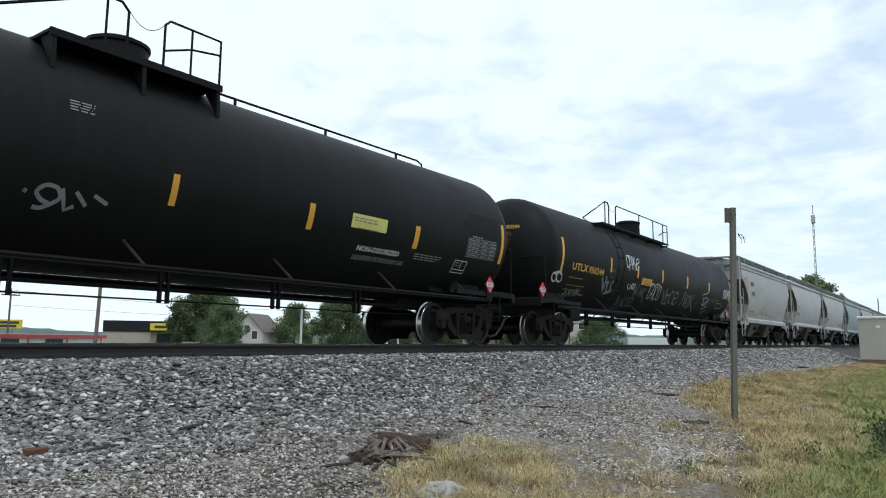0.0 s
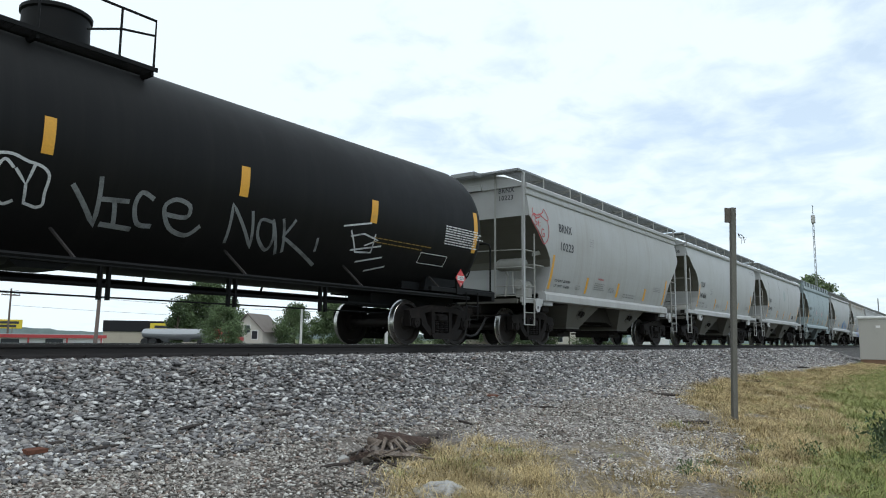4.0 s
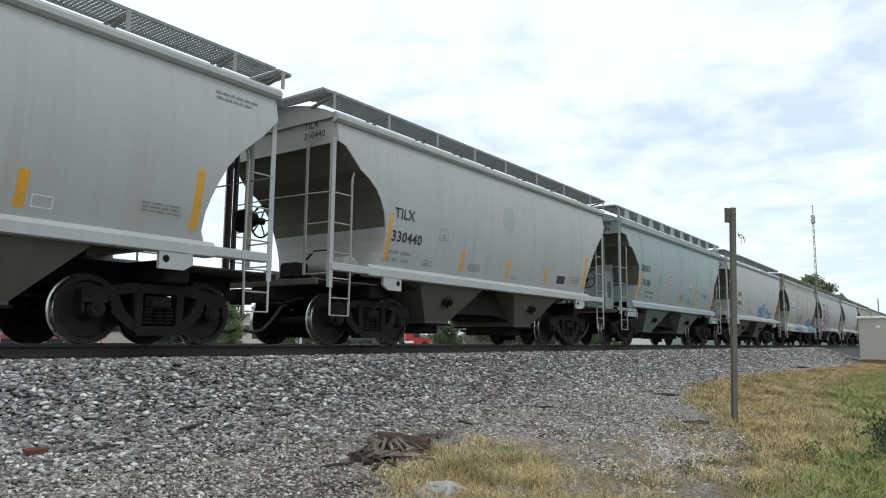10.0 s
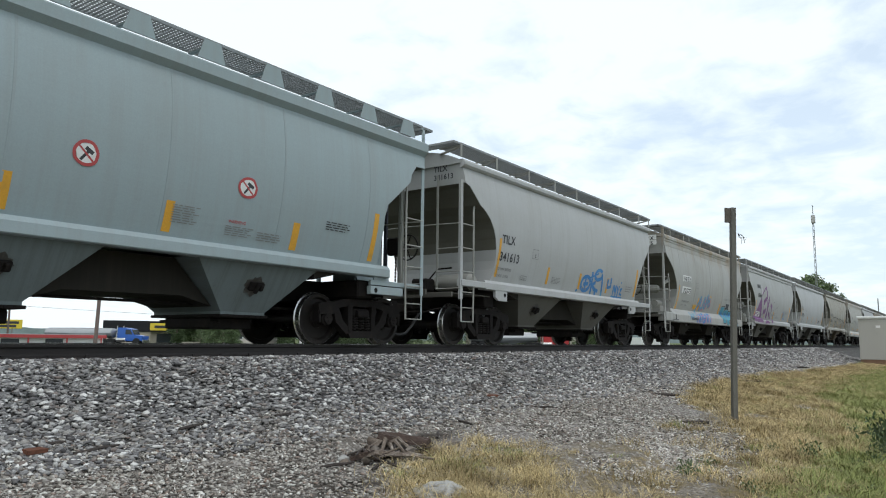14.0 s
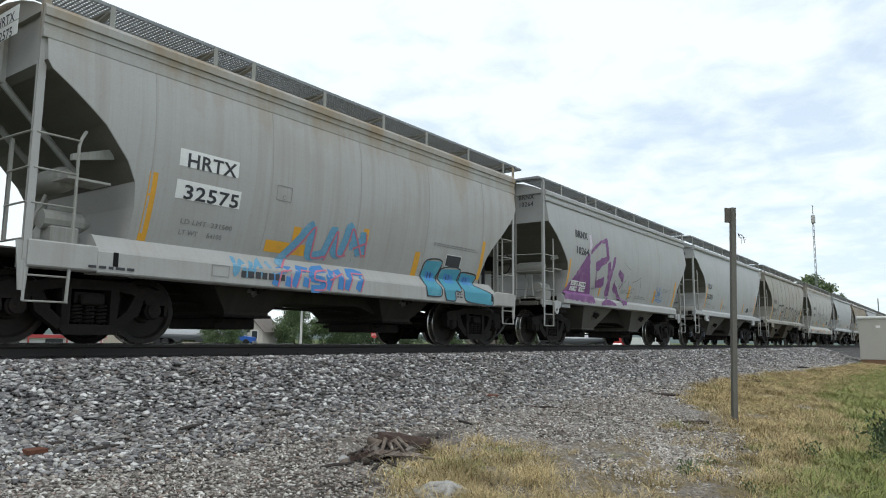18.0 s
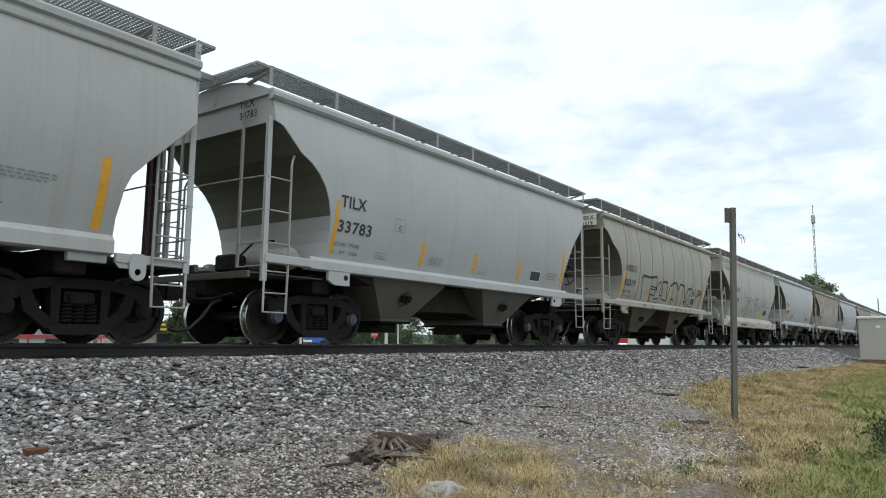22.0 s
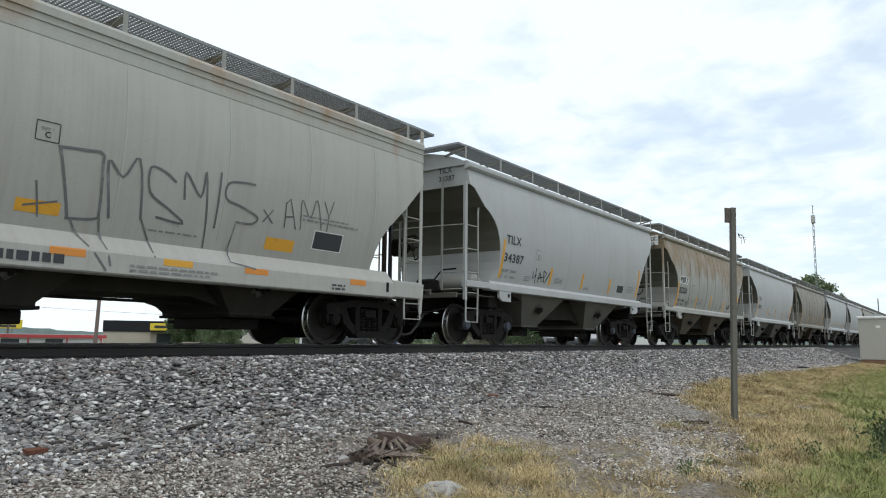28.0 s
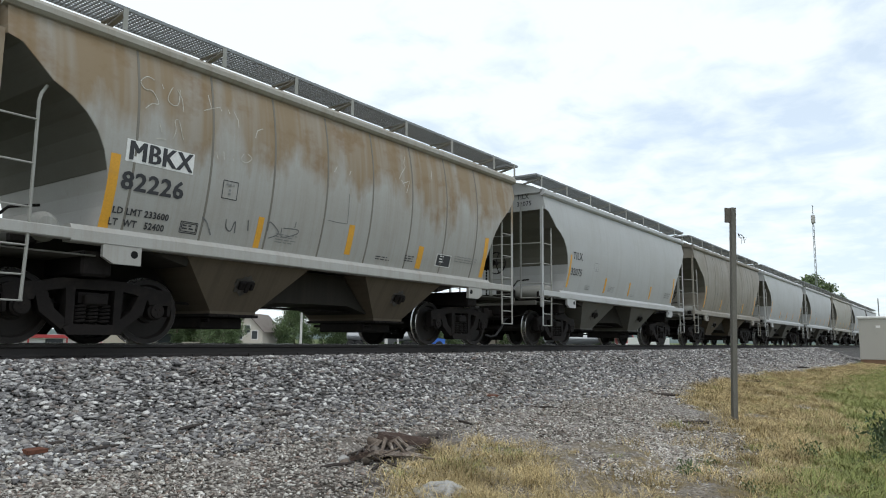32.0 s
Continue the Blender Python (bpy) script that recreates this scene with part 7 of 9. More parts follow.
def marks_hrtx(car):
    s = side_of_hopper
    tape(car, s, -3.67, -2.68, 2.46, 2.7, INK_WHITE)
    tape(car, s, -3.67, -2.59, 2.01, 2.27, INK_WHITE)
    letters(car, s, "HRTX", -3.56, 2.46, 0.202, INK, 0.84)
    letters(car, s, "32575", -3.56, 2.02, 0.197, INK, 0.94)
    tape(car, s, -4.08, -3.96, 1.38, 2.29, YELLOW)
    letters(car, s, "LD LMT  231500", -3.52, 1.68, 0.071, INK_GREY, 0.87)
    letters(car, s, "LT WT     54100", -3.51, 1.53, 0.071, INK_GREY)
    outline(car, s, -1.92, -1.62, 2.27, 2.5, INK_GREY)
    letters(car, s, "C", -1.81, 2.29, 0.070, INK_GREY)
    tape(car, s, -1.46, -1.31, 1.46, 1.91, YELLOW)
    tape(car, s, -1.97, -1.1, 1.46, 1.64, YELLOW)
    tape(car, s, 0.17, 0.31, 1.6, 2.09, YELLOW)
    tape(car, s, 1.74, 1.9, 1.37, 1.84, YELLOW)
    tape(car, s, 4.06, 4.18, 1.46, 2.32, YELLOW)
    small_print(car, s, 2.28, 2.07, 1.7, 2, 0.042, 0.019, INK_GREY)
    spray(car, side_of_deep, 0.15, SPRAY_SKY, [(-1.74, 1.24), (-1.37, 1.64), (-1.08, 1.98), (-1.07, 1.65), (-1.03, 1.48), (-0.71, 1.54)], [(-0.75, 1.46), (-0.65, 1.77), (-0.55, 1.98), (-0.48, 1.59), (-0.27, 1.6)], [(-0.33, 1.58), (-0.25, 1.87), (-0.19, 2.08), (-0.01, 1.84), (0.14, 1.6)], [(-0.13, 1.73), (0.21, 1.87)], [(0.22, 1.61), (0.16, 2.02)])
    part("graffiti", ribbon_geo([[(-1.7, 1.21), (-1.3, 1.61), (-1.01, 1.96), (-0.99, 1.62), (-0.95, 1.45), (-0.63, 1.51)], [(-0.67, 1.43), (-0.57, 1.74), (-0.47, 1.95), (-0.4, 1.56), (-0.18, 1.57)], [(-0.25, 1.55), (-0.16, 1.84), (-0.11, 2.05), (0.07, 1.81), (0.23, 1.57)], [(-0.04, 1.7), (0.3, 1.84)], [(0.31, 1.58), (0.25, 1.99)]], 0.035, lambda z: side_of_deep(z) - 0.004, 0.010), SPRAY_PINK, car)
    spray(car, side_of_deep, 0.07, SPRAY_SKY, [(-2.6, 1.31), (-2.61, 1.03), (-2.47, 1.26), (-2.42, 1.02), (-2.28, 1.26)], [(-2.31, 1.05), (-2.13, 1.32), (-2.12, 1.04)], [(-1.98, 1.29), (-1.89, 1.09)])
    tape(car, s, 2.80, 3.32, 1.66, 1.88, INK)
    outline(car, s, 2.79, 3.33, 1.65, 1.89, INK_WHITE)


def marks_brnx_10264(car):
    s = side_of_hopper
    for d in (0.0, 0.012):
        letters(car, s, "BRNX", -4.12 + d, 3.01 + d / 2, 0.205, INK, 0.81)
        letters(car, s, "10264", -4.09 + d, 2.55 + d / 2, 0.204, INK, 0.85)
    tape(car, s, -4.4, -4.32, 1.55, 2.36, YELLOW)
    tape(car, s, -2.17, -2.08, 1.48, 1.74, YELLOW)
    tape(car, s, 0.1, 0.23, 1.52, 1.91, YELLOW)
    tape(car, s, 2.44, 2.58, 1.48, 1.92, YELLOW)
    tape(car, s, 4.46, 4.58, 1.44, 2.35, YELLOW)
    small_print(car, s, -0.54, 1.74, 0.49, 4, 0.036, 0.016, INK_GREY)
    small_print(car, s, 0.73, 1.6, 0.99, 2, 0.057, 0.026, INK_GREY)
    small_print(car, s, -2.75, 1.69, 0.25, 3, 0.040, 0.018, INK_GREY)
    small_print(car, s, 3.26, 1.99, 0.72, 3, 0.045, 0.020, INK_GREY)
    shape(car, side_of_low, SPRAY_PURPLE, (-4.46, 1.49), (-3.83, 2.08), (-3.5, 2.4), (-3.22, 2.63), (-3.16, 2.64), (-3.05, 2.12), (-2.8, 1.6), (-2.64, 1.21), (-4.63, 1.24), (-4.64, 1.4))
    shape(car, side_of_low, SPRAY_PURPLE, (-3.07, 2.74), (-2.82, 2.88), (-2.39, 3.09), (-1.88, 3.25), (-1.85, 3.14), (-1.74, 2.66), (-1.93, 2.66), (-2.04, 3.06), (-2.35, 3.03), (-2.79, 2.78), (-3.07, 2.61))
    shape(car, side_of_low, SPRAY_PURPLE, (-2.71, 2.42), (-2.33, 2.58), (-1.75, 2.70), (-1.74, 2.62), (-1.97, 2.45), (-2.25, 2.34), (-2.48, 2.17), (-2.62, 2.20))
    shape(car, side_of_low, SPRAY_PURPLE, (-2.55, 1.89), (-2.29, 1.97), (-2.00, 2.05), (-1.94, 1.80), (-2.13, 1.71), (-2.43, 1.67))
    shape(car, side_of_low, SPRAY_PURPLE, (-1.85, 2.45), (-1.64, 2.56), (-1.55, 2.16), (-1.45, 1.76), (-1.42, 1.55), (-1.63, 1.47), (-1.76, 1.57), (-1.71, 1.93), (-1.80, 2.23))
    shape(car, side_of_low, SPRAY_PURPLE, (-1.37, 2.70), (-1.24, 2.74), (-1.24, 2.61), (-1.37, 2.29), (-1.50, 1.96), (-1.49, 1.75), (-1.60, 1.74), (-1.64, 2.15), (-1.51, 2.38))
    shape(car, side_of_low, SPRAY_PURPLE, (-0.98, 2.20), (-0.87, 2.37), (-0.49, 2.22), (-0.50, 1.99), (-0.60, 1.98), (-0.78, 2.09))
    shape(car, side_of_low, SPRAY_PURPLE, (-1.24, 1.83), (-1.13, 1.90), (-0.94, 1.81), (-0.68, 1.62), (-0.42, 1.46), (-0.18, 1.40), (-0.18, 1.27), (-0.55, 1.24), (-0.62, 1.41), (-0.85, 1.57), (-1.22, 1.69))
    shape(car, side_of_low, SPRAY_PURPLE, (-2.19, 1.19), (-2.02, 1.29), (-1.82, 1.38), (-1.63, 1.38), (-1.27, 1.33), (-1.08, 1.26), (-1.01, 1.22), (-2.19, 1.17))
    shape(car, side_of_low, SPRAY_LILAC, (-3.17, 3.18), (-3.03, 3.2), (-2.99, 2.83), (-3.14, 2.73))
    tape(car, lambda z: side_of_low(z) - 0.004, -4.12, -3.67, 1.67, 1.80, INK_WHITE)
    tape(car, lambda z: side_of_low(z) - 0.004, -3.62, -3.17, 1.66, 1.79, INK_WHITE)
    tape(car, lambda z: side_of_low(z) - 0.004, -4.12, -3.69, 1.52, 1.64, INK_WHITE)
    tape(car, lambda z: side_of_low(z) - 0.004, -3.55, -3.15, 1.52, 1.64, INK_WHITE)
    spray(car, side_of_low, 0.035, SPRAY_PURPLE, [(-2.69, 2.42), (-2.58, 2.07), (-2.50, 1.74), (-2.43, 1.67)], [(-1.42, 1.55), (-1.71, 1.42), (-2.07, 1.29), (-2.19, 1.21)], [(-1.24, 1.83), (-1.12, 2.01)], [(-0.50, 1.99), (-0.72, 1.77)], [(-1.75, 2.65), (-1.81, 2.52)])
    spray(car, side_of_low, 0.016, SPRAY_GREY, [(-0.48, 2.60), (-0.27, 2.50), (0.01, 2.43)], [(-0.13, 2.22), (-0.34, 2.01), (-0.73, 1.75)], [(-0.04, 2.06), (-0.05, 1.65)], [(-0.14, 1.67), (0.27, 1.69), (0.46, 1.76), (0.46, 1.85), (0.03, 1.71)], [(0.30, 2.03), (0.69, 2.13), (1.03, 2.25)], [(0.95, 2.20), (1.06, 1.91), (1.06, 1.55)], [(0.42, 1.60), (-0.06, 1.46)], [(-0.74, 1.94), (-0.83, 1.76)])
    spray(car, side_of_low, 0.022, SPRAY_BLUE, [(2.65, 2.04), (2.55, 1.81), (2.75, 1.67), (2.90, 1.94)], [(3.05, 2.08), (2.92, 1.84), (3.07, 1.64)], [(2.53, 1.70), (2.92, 1.79), (3.25, 1.90)], [(2.63, 1.97), (2.82, 1.83), (2.73, 1.56)], [(2.48, 1.52), (2.82, 1.62), (3.23, 1.60)], [(3.28, 1.74), (3.18, 1.50)], [(2.73, 1.61), (3.05, 1.52), (3.41, 1.61)], [(2.87, 2.02), (3.02, 1.74), (2.92, 1.55)])
    letters(car, lambda z: side_of_low(z) - 0.007, "LD LMT  234100", -4.08, 1.69, 0.075, INK, 0.88)
    letters(car, lambda z: side_of_low(z) - 0.007, "LT   WT    51900", -4.08, 1.54, 0.075, INK, 0.91)


def marks_tilx_33783(car):
    s = side_of_hopper
    letters(car, s, "TILX", -4.18, 2.39, 0.212, INK, 0.65)
    letters(car, s, "33783", -4.2, 1.96, 0.207, INK, 0.88)
    letters(car, s, "LD LMT  233000", -4.22, 1.72, 0.065, INK_GREY)
    letters(car, s, "LT   WT   53000", -4.23, 1.58, 0.065, INK_GREY)
    tape(car, s, 2.78, 3.24, 1.63, 1.85, INK)
    outline(car, s, 2.75, 3.26, 1.62, 1.86, INK_WHITE)


def marks_mbkx_82319(car):
    s = side_of_hopper
    for d in (0.0, 0.012):
        letters(car, s, "MBKX", -4.07 + d, 2.38 + d / 2, 0.225, SPRAY_GREY, 0.94)
        letters(car, s, "82319", -4.06 + d, 1.92 + d / 2, 0.212, INK, 0.91)
    tape(car, s, -4.21, -4.11, 1.5, 2.37, YELLOW)
    letters(car, s, "LD LMT 233600", -4.11, 1.7, 0.070, INK)
    letters(car, s, "LT   WT   52400", -4.1, 1.55, 0.070, INK)
    tape(car, s, -1.82, -1.72, 1.51, 1.97, YELLOW)
    tape(car, s, 0.17, 0.28, 1.68, 2.22, YELLOW)
    tape(car, s, 2.38, 2.5, 1.49, 1.92, YELLOW)
    tape(car, s, 4.42, 4.54, 1.55, 2.42, YELLOW)
    spray(car, side_of_low, 0.085, SPRAY_BLACK, [(-2.56, 2.2), (-2.49, 2.31), (-2.34, 2.34), (-1.78, 2.33), (-1.18, 2.4)], [(-0.56, 2.26), (-0.36, 2.28), (0.01, 2.27)], [(0.29, 2.17), (0.89, 2.33), (1.24, 2.09), (1.41, 2.29), (1.91, 2.27)], [(2.36, 2.18), (2.78, 2.21)])
    spray(car, side_of_low, 0.045, SPRAY_BLACK, [(-2.17, 1.29), (-2.4, 1.41), (-2.41, 1.61), (-2.57, 2.13), (-2.56, 2.28)], [(-1.18, 2.4), (-1.11, 2.0)], [(-1.66, 2.04), (-1.64, 1.95), (-1.15, 1.95), (-1.17, 2.01), (-1.66, 2.04)], [(-1.71, 1.89), (-1.65, 1.77), (-1.18, 1.73), (-1.23, 1.91)])
    spray(car, side_of_low, 0.045, SPRAY_BLACK, [(-1.68, 1.76), (-1.53, 1.44)], [(-1.12, 1.83), (-0.97, 2.14), (-0.69, 2.23), (-0.72, 1.79), (-0.48, 1.79)], [(-1.21, 1.61), (-0.74, 1.67), (-0.78, 1.5), (-1.35, 1.46)], [(0.01, 2.27), (-0.02, 1.92), (0.15, 1.61), (-0.43, 1.65)])
    spray(car, side_of_low, 0.045, SPRAY_BLACK, [(-0.55, 2.27), (-0.41, 1.78)], [(0.14, 1.66), (0.29, 2.17)], [(1.91, 2.27), (2.2, 1.65), (2.48, 1.44)], [(1.24, 2.09), (1.31, 1.43)])
    spray(car, side_of_low, 0.045, SPRAY_BLACK, [(0.88, 1.28), (1.31, 1.43), (1.65, 1.29)], [(0.67, 1.48), (0.6, 1.76)], [(0.6, 1.66), (0.85, 1.74), (0.91, 1.59)])
    spray(car, side_of_low, 0.035, SPRAY_BLACK, [(2.13, 1.80), (2.24, 1.95), (2.40, 2.14)], [(2.82, 2.23), (2.70, 2.05), (2.47, 1.69)], [(2.70, 2.00), (2.69, 1.82), (2.83, 1.56)], [(2.40, 1.66), (2.53, 1.61), (2.73, 1.55), (3.04, 1.53), (3.29, 1.59), (3.46, 1.78), (3.59, 1.91)], [(4.27, 2.30), (4.18, 1.97), (3.95, 1.46)])
    spray(car, side_of_low, 0.06, SPRAY_BLACK, [(2.09, 1.68), (2.24, 1.67), (2.39, 1.73), (2.35, 1.87)], [(2.40, 2.18), (2.62, 2.21), (2.84, 2.26)], [(3.03, 2.18), (3.03, 1.95), (2.95, 1.91)], [(3.13, 2.13), (3.16, 1.93)], [(3.34, 2.26), (3.33, 1.97), (3.46, 1.99)], [(3.61, 2.20), (3.85, 2.20), (4.13, 2.16), (4.22, 2.07)], [(3.59, 2.00), (3.72, 2.11), (4.08, 2.08)], [(4.32, 2.41), (4.27, 2.20)], [(3.50, 1.90), (3.77, 2.02), (4.04, 2.03)])
    for k in range(3):
        tape(car, side_of_low, 2.95 + 0.14 * k, 3.06 + 0.14 * k, 1.62, 1.85, INK)
    outline(car, side_of_low, 2.89, 3.38, 1.57, 1.90, INK_WHITE)
    outline(car, s, -2.59, -2.33, 2.14, 2.37, INK)
    outline(car, s, -3.17, -2.90, 1.56, 1.72, INK)
    small_print(car, s, -3.14, 1.67, 0.21, 2, 0.050, 0.024, INK_GREY)
    spray(car, side_of_low, 0.035, SPRAY_BLACK, [(-1.55, 1.27), (-1.43, 1.4)], [(0.33, 1.39), (0.45, 1.3)], [(2.06, 1.26), (2.3, 1.43)], [(2.53, 1.36), (2.78, 1.29)])


def marks_wssx(car):
    s = side_of_hopper
    letters(car, s, "WSSX", -3.39, 2.56, 0.203, INK, 0.92)
    letters(car, s, "2050", -3.37, 2.09, 0.190, INK, 0.82)
    letters(car, s, "LD LMT  233100", -3.33, 1.68, 0.062, INK)
    letters(car, s, "LT WT      52900", -3.34, 1.55, 0.062, INK)
    outline(car, s, -1.65, -1.38, 2.38, 2.61, INK)
    small_print(car, s, -1.6, 2.52, 0.17, 1, 0.049, 0.022, INK_GREY)
    letters(car, s, "C", -1.55, 2.42, 0.074, INK)
    tape(car, s, -1.74, -1.23, 1.54, 1.69, YELLOW)
    tape(car, s, 1.93, 2.51, 1.49, 1.68, YELLOW)
    tape(car, s, 2.92, 3.56, 1.61, 1.89, INK)
    outline(car, s, 2.9, 3.58, 1.6, 1.9, INK_WHITE)
    small_print(car, s, 2.58, 2.09, 1.33, 2, 0.060, 0.027, INK_GREY)
    small_print(car, s, -0.14, 1.52, 0.85, 1, 0.053, 0.024, INK_GREY)
    spray(car, side_of_deep, 0.034, SPRAY_GREY, [(-1.35, 2.34), (-1.13, 1.54)], [(-1.38, 2.35), (-1.03, 2.38), (-0.83, 2.38), (-0.81, 2.21), (-0.76, 1.69), (-0.8, 1.57), (-1.16, 1.53)], [(-0.62, 1.6), (-0.75, 2.31), (-0.53, 2.14), (-0.34, 2.42), (-0.19, 1.64)], [(0.23, 2.21), (0.05, 2.32), (-0.17, 2.34), (-0.13, 2.02), (0.16, 1.85), (0.44, 1.68), (0.01, 1.71)], [(0.39, 2), (0.36, 2.38), (0.64, 2.08), (0.68, 2.45), (0.8, 1.72)], [(0.93, 2.49), (0.95, 1.68)], [(1.56, 2.42), (1.3, 2.41), (1.07, 2.35), (1.07, 2.13), (1.38, 2.05), (1.68, 1.94), (1.59, 1.83), (1.29, 1.82)])
    spray(car, side_of_deep, 0.024, SPRAY_GREY, [(2.23, 1.86), (2.2, 2.24), (2.28, 2.32), (2.47, 1.86)], [(2.22, 2.03), (2.38, 2.05)], [(2.57, 1.87), (2.52, 2.35), (2.74, 2.09), (2.85, 2.4), (3.03, 1.92)], [(3.02, 2.4), (3.16, 2.16), (3.24, 2.43)], [(3.16, 2.16), (3.16, 1.91)], [(1.77, 2.08), (1.99, 1.89)], [(1.96, 2.1), (1.79, 1.89)], [(-1.56, 1.91), (-1.47, 1.5)], [(-1.66, 1.61), (-1.28, 1.71)], [(-1.1, 1.54), (-0.89, 1.22), (-0.66, 0.92)], [(-0.18, 1.65), (-0.02, 1.39), (-0, 1.15)], [(0.8, 1.72), (0.84, 1.39)], [(1.3, 1.79), (1.24, 1.21), (1.68, 1.14)], [(-0.75, 1.64), (-0.61, 0.98)])
    spray(car, s, 0.04, SPRAY_BLACK, [(-4.9, 3.82), (-4.77, 3.91), (-4.84, 3.67), (-4.65, 3.81)], [(-4.62, 3.68), (-4.52, 3.99), (-4.4, 3.77)], [(-4.33, 3.76), (-4.29, 3.97), (-4.2, 3.77), (-4.12, 4), (-4.1, 3.77)], [(-3.98, 3.94), (-4.06, 3.71), (-3.92, 3.76)], [(-3.73, 3.96), (-3.88, 3.82), (-3.85, 3.63), (-3.72, 3.72)], [(-4.9, 3.6), (-4.53, 3.57), (-4, 3.54), (-3.75, 3.4)], [(-4.72, 3.6), (-4.72, 3.46)], [(-4.53, 3.6), (-4.49, 3.47)], [(-4.3, 3.65), (-4.34, 3.46)])


def marks_tilx_34387(car):
    s = side_of_hopper
    letters(car, s, "TILX", -3.89, 2.4, 0.204, INK, 0.69)
    letters(car, s, "34387", -3.93, 1.97, 0.206, INK, 0.92)
    letters(car, s, "LD LMT  233000", -3.93, 1.73, 0.066, INK_GREY)
    letters(car, s, "LT   WT   53000", -3.94, 1.59, 0.065, INK_GREY)
    tape(car, s, 3.04, 3.52, 1.65, 1.87, INK)
    outline(car, s, 3.02, 3.54, 1.64, 1.88, INK_WHITE)
    spray(car, s, 0.03, SPRAY_BLACK, [(-2.4, 1.86), (-2.41, 1.67), (-2.22, 1.78)], [(-2.29, 1.94), (-2.24, 1.56)], [(-2.08, 1.58), (-2.08, 1.88), (-1.89, 1.62)], [(-2.14, 1.7), (-1.87, 1.74)], [(-1.88, 1.91), (-1.77, 1.61)], [(-1.88, 1.91), (-1.7, 1.85), (-1.81, 1.74)], [(-1.68, 1.67), (-1.51, 1.92), (-1.71, 1.6)])


def marks_mbkx_82226(car):
    s = side_of_hopper
    tape(car, s, -4.10, -3.10, 2.36, 2.65, INK_WHITE)
    letters(car, s, "MBKX", -4.08, 2.385, 0.262, INK, 0.94)
    letters(car, s, "MBKX", -4.072, 2.388, 0.262, INK, 0.94)
    letters(car, s, "82226", -4.12, 2.0, 0.235, INK, 0.91)
    letters(car, s, "82226", -4.112, 2.003, 0.235, INK, 0.91)
    for z in (1.68, 1.685):
        letters(car, s, "LD LMT 233600", -4.16, z, 0.088, INK, 0.80)
        letters(car, s, "LT  WT   52400", -4.18, z - 0.15, 0.088, INK, 0.79)
    tape(car, s, -4.29, -4.16, 1.47, 2.42, YELLOW)
    outline(car, s, -2.58, -2.32, 2.13, 2.39, INK)
    small_print(car, s, -2.53, 2.32, 0.16, 1, 0.045, 0.030, INK_GREY)
    small_print(car, s, -2.48, 2.24, 0.05, 2, 0.055, 0.035, INK_GREY)
    outline(car, s, -3.15, -2.88, 1.56, 1.71, INK)
    outline(car, s, -3.13, -2.90, 1.58, 1.69, INK)
    small_print(car, s, -3.12, 1.65, 0.20, 2, 0.040, 0.020, INK)
    tape(car, s, -1.85, -1.74, 1.49, 1.96, YELLOW)
    tape(car, s, 0.13, 0.27, 1.59, 2.11, YELLOW)
    tape(car, s, 2.17, 2.33, 1.52, 1.96, YELLOW)
    tape(car, s, 4.50, 4.64, 1.52, 2.41, YELLOW)
    tape(car, s, 2.83, 3.28, 1.64, 1.86, INK)
    outline(car, s, 2.80, 3.30, 1.63, 1.87, INK_WHITE)
    small_print(car, s, 2.90, 1.82, 0.16, 3, 0.055, 0.022, INK_WHITE)
    small_print(car, s, -1.46, 1.74, 0.46, 4, 0.041, 0.016, INK_GREY)
    small_print(car, s, 0.95, 1.63, 0.41, 2, 0.045, 0.018, INK)
    small_print(car, s, 1.78, 1.72, 0.32, 3, 0.045, 0.020, INK)
    small_print(car, s, 3.42, 1.87, 0.90, 3, 0.050, 0.022, INK_GREY)
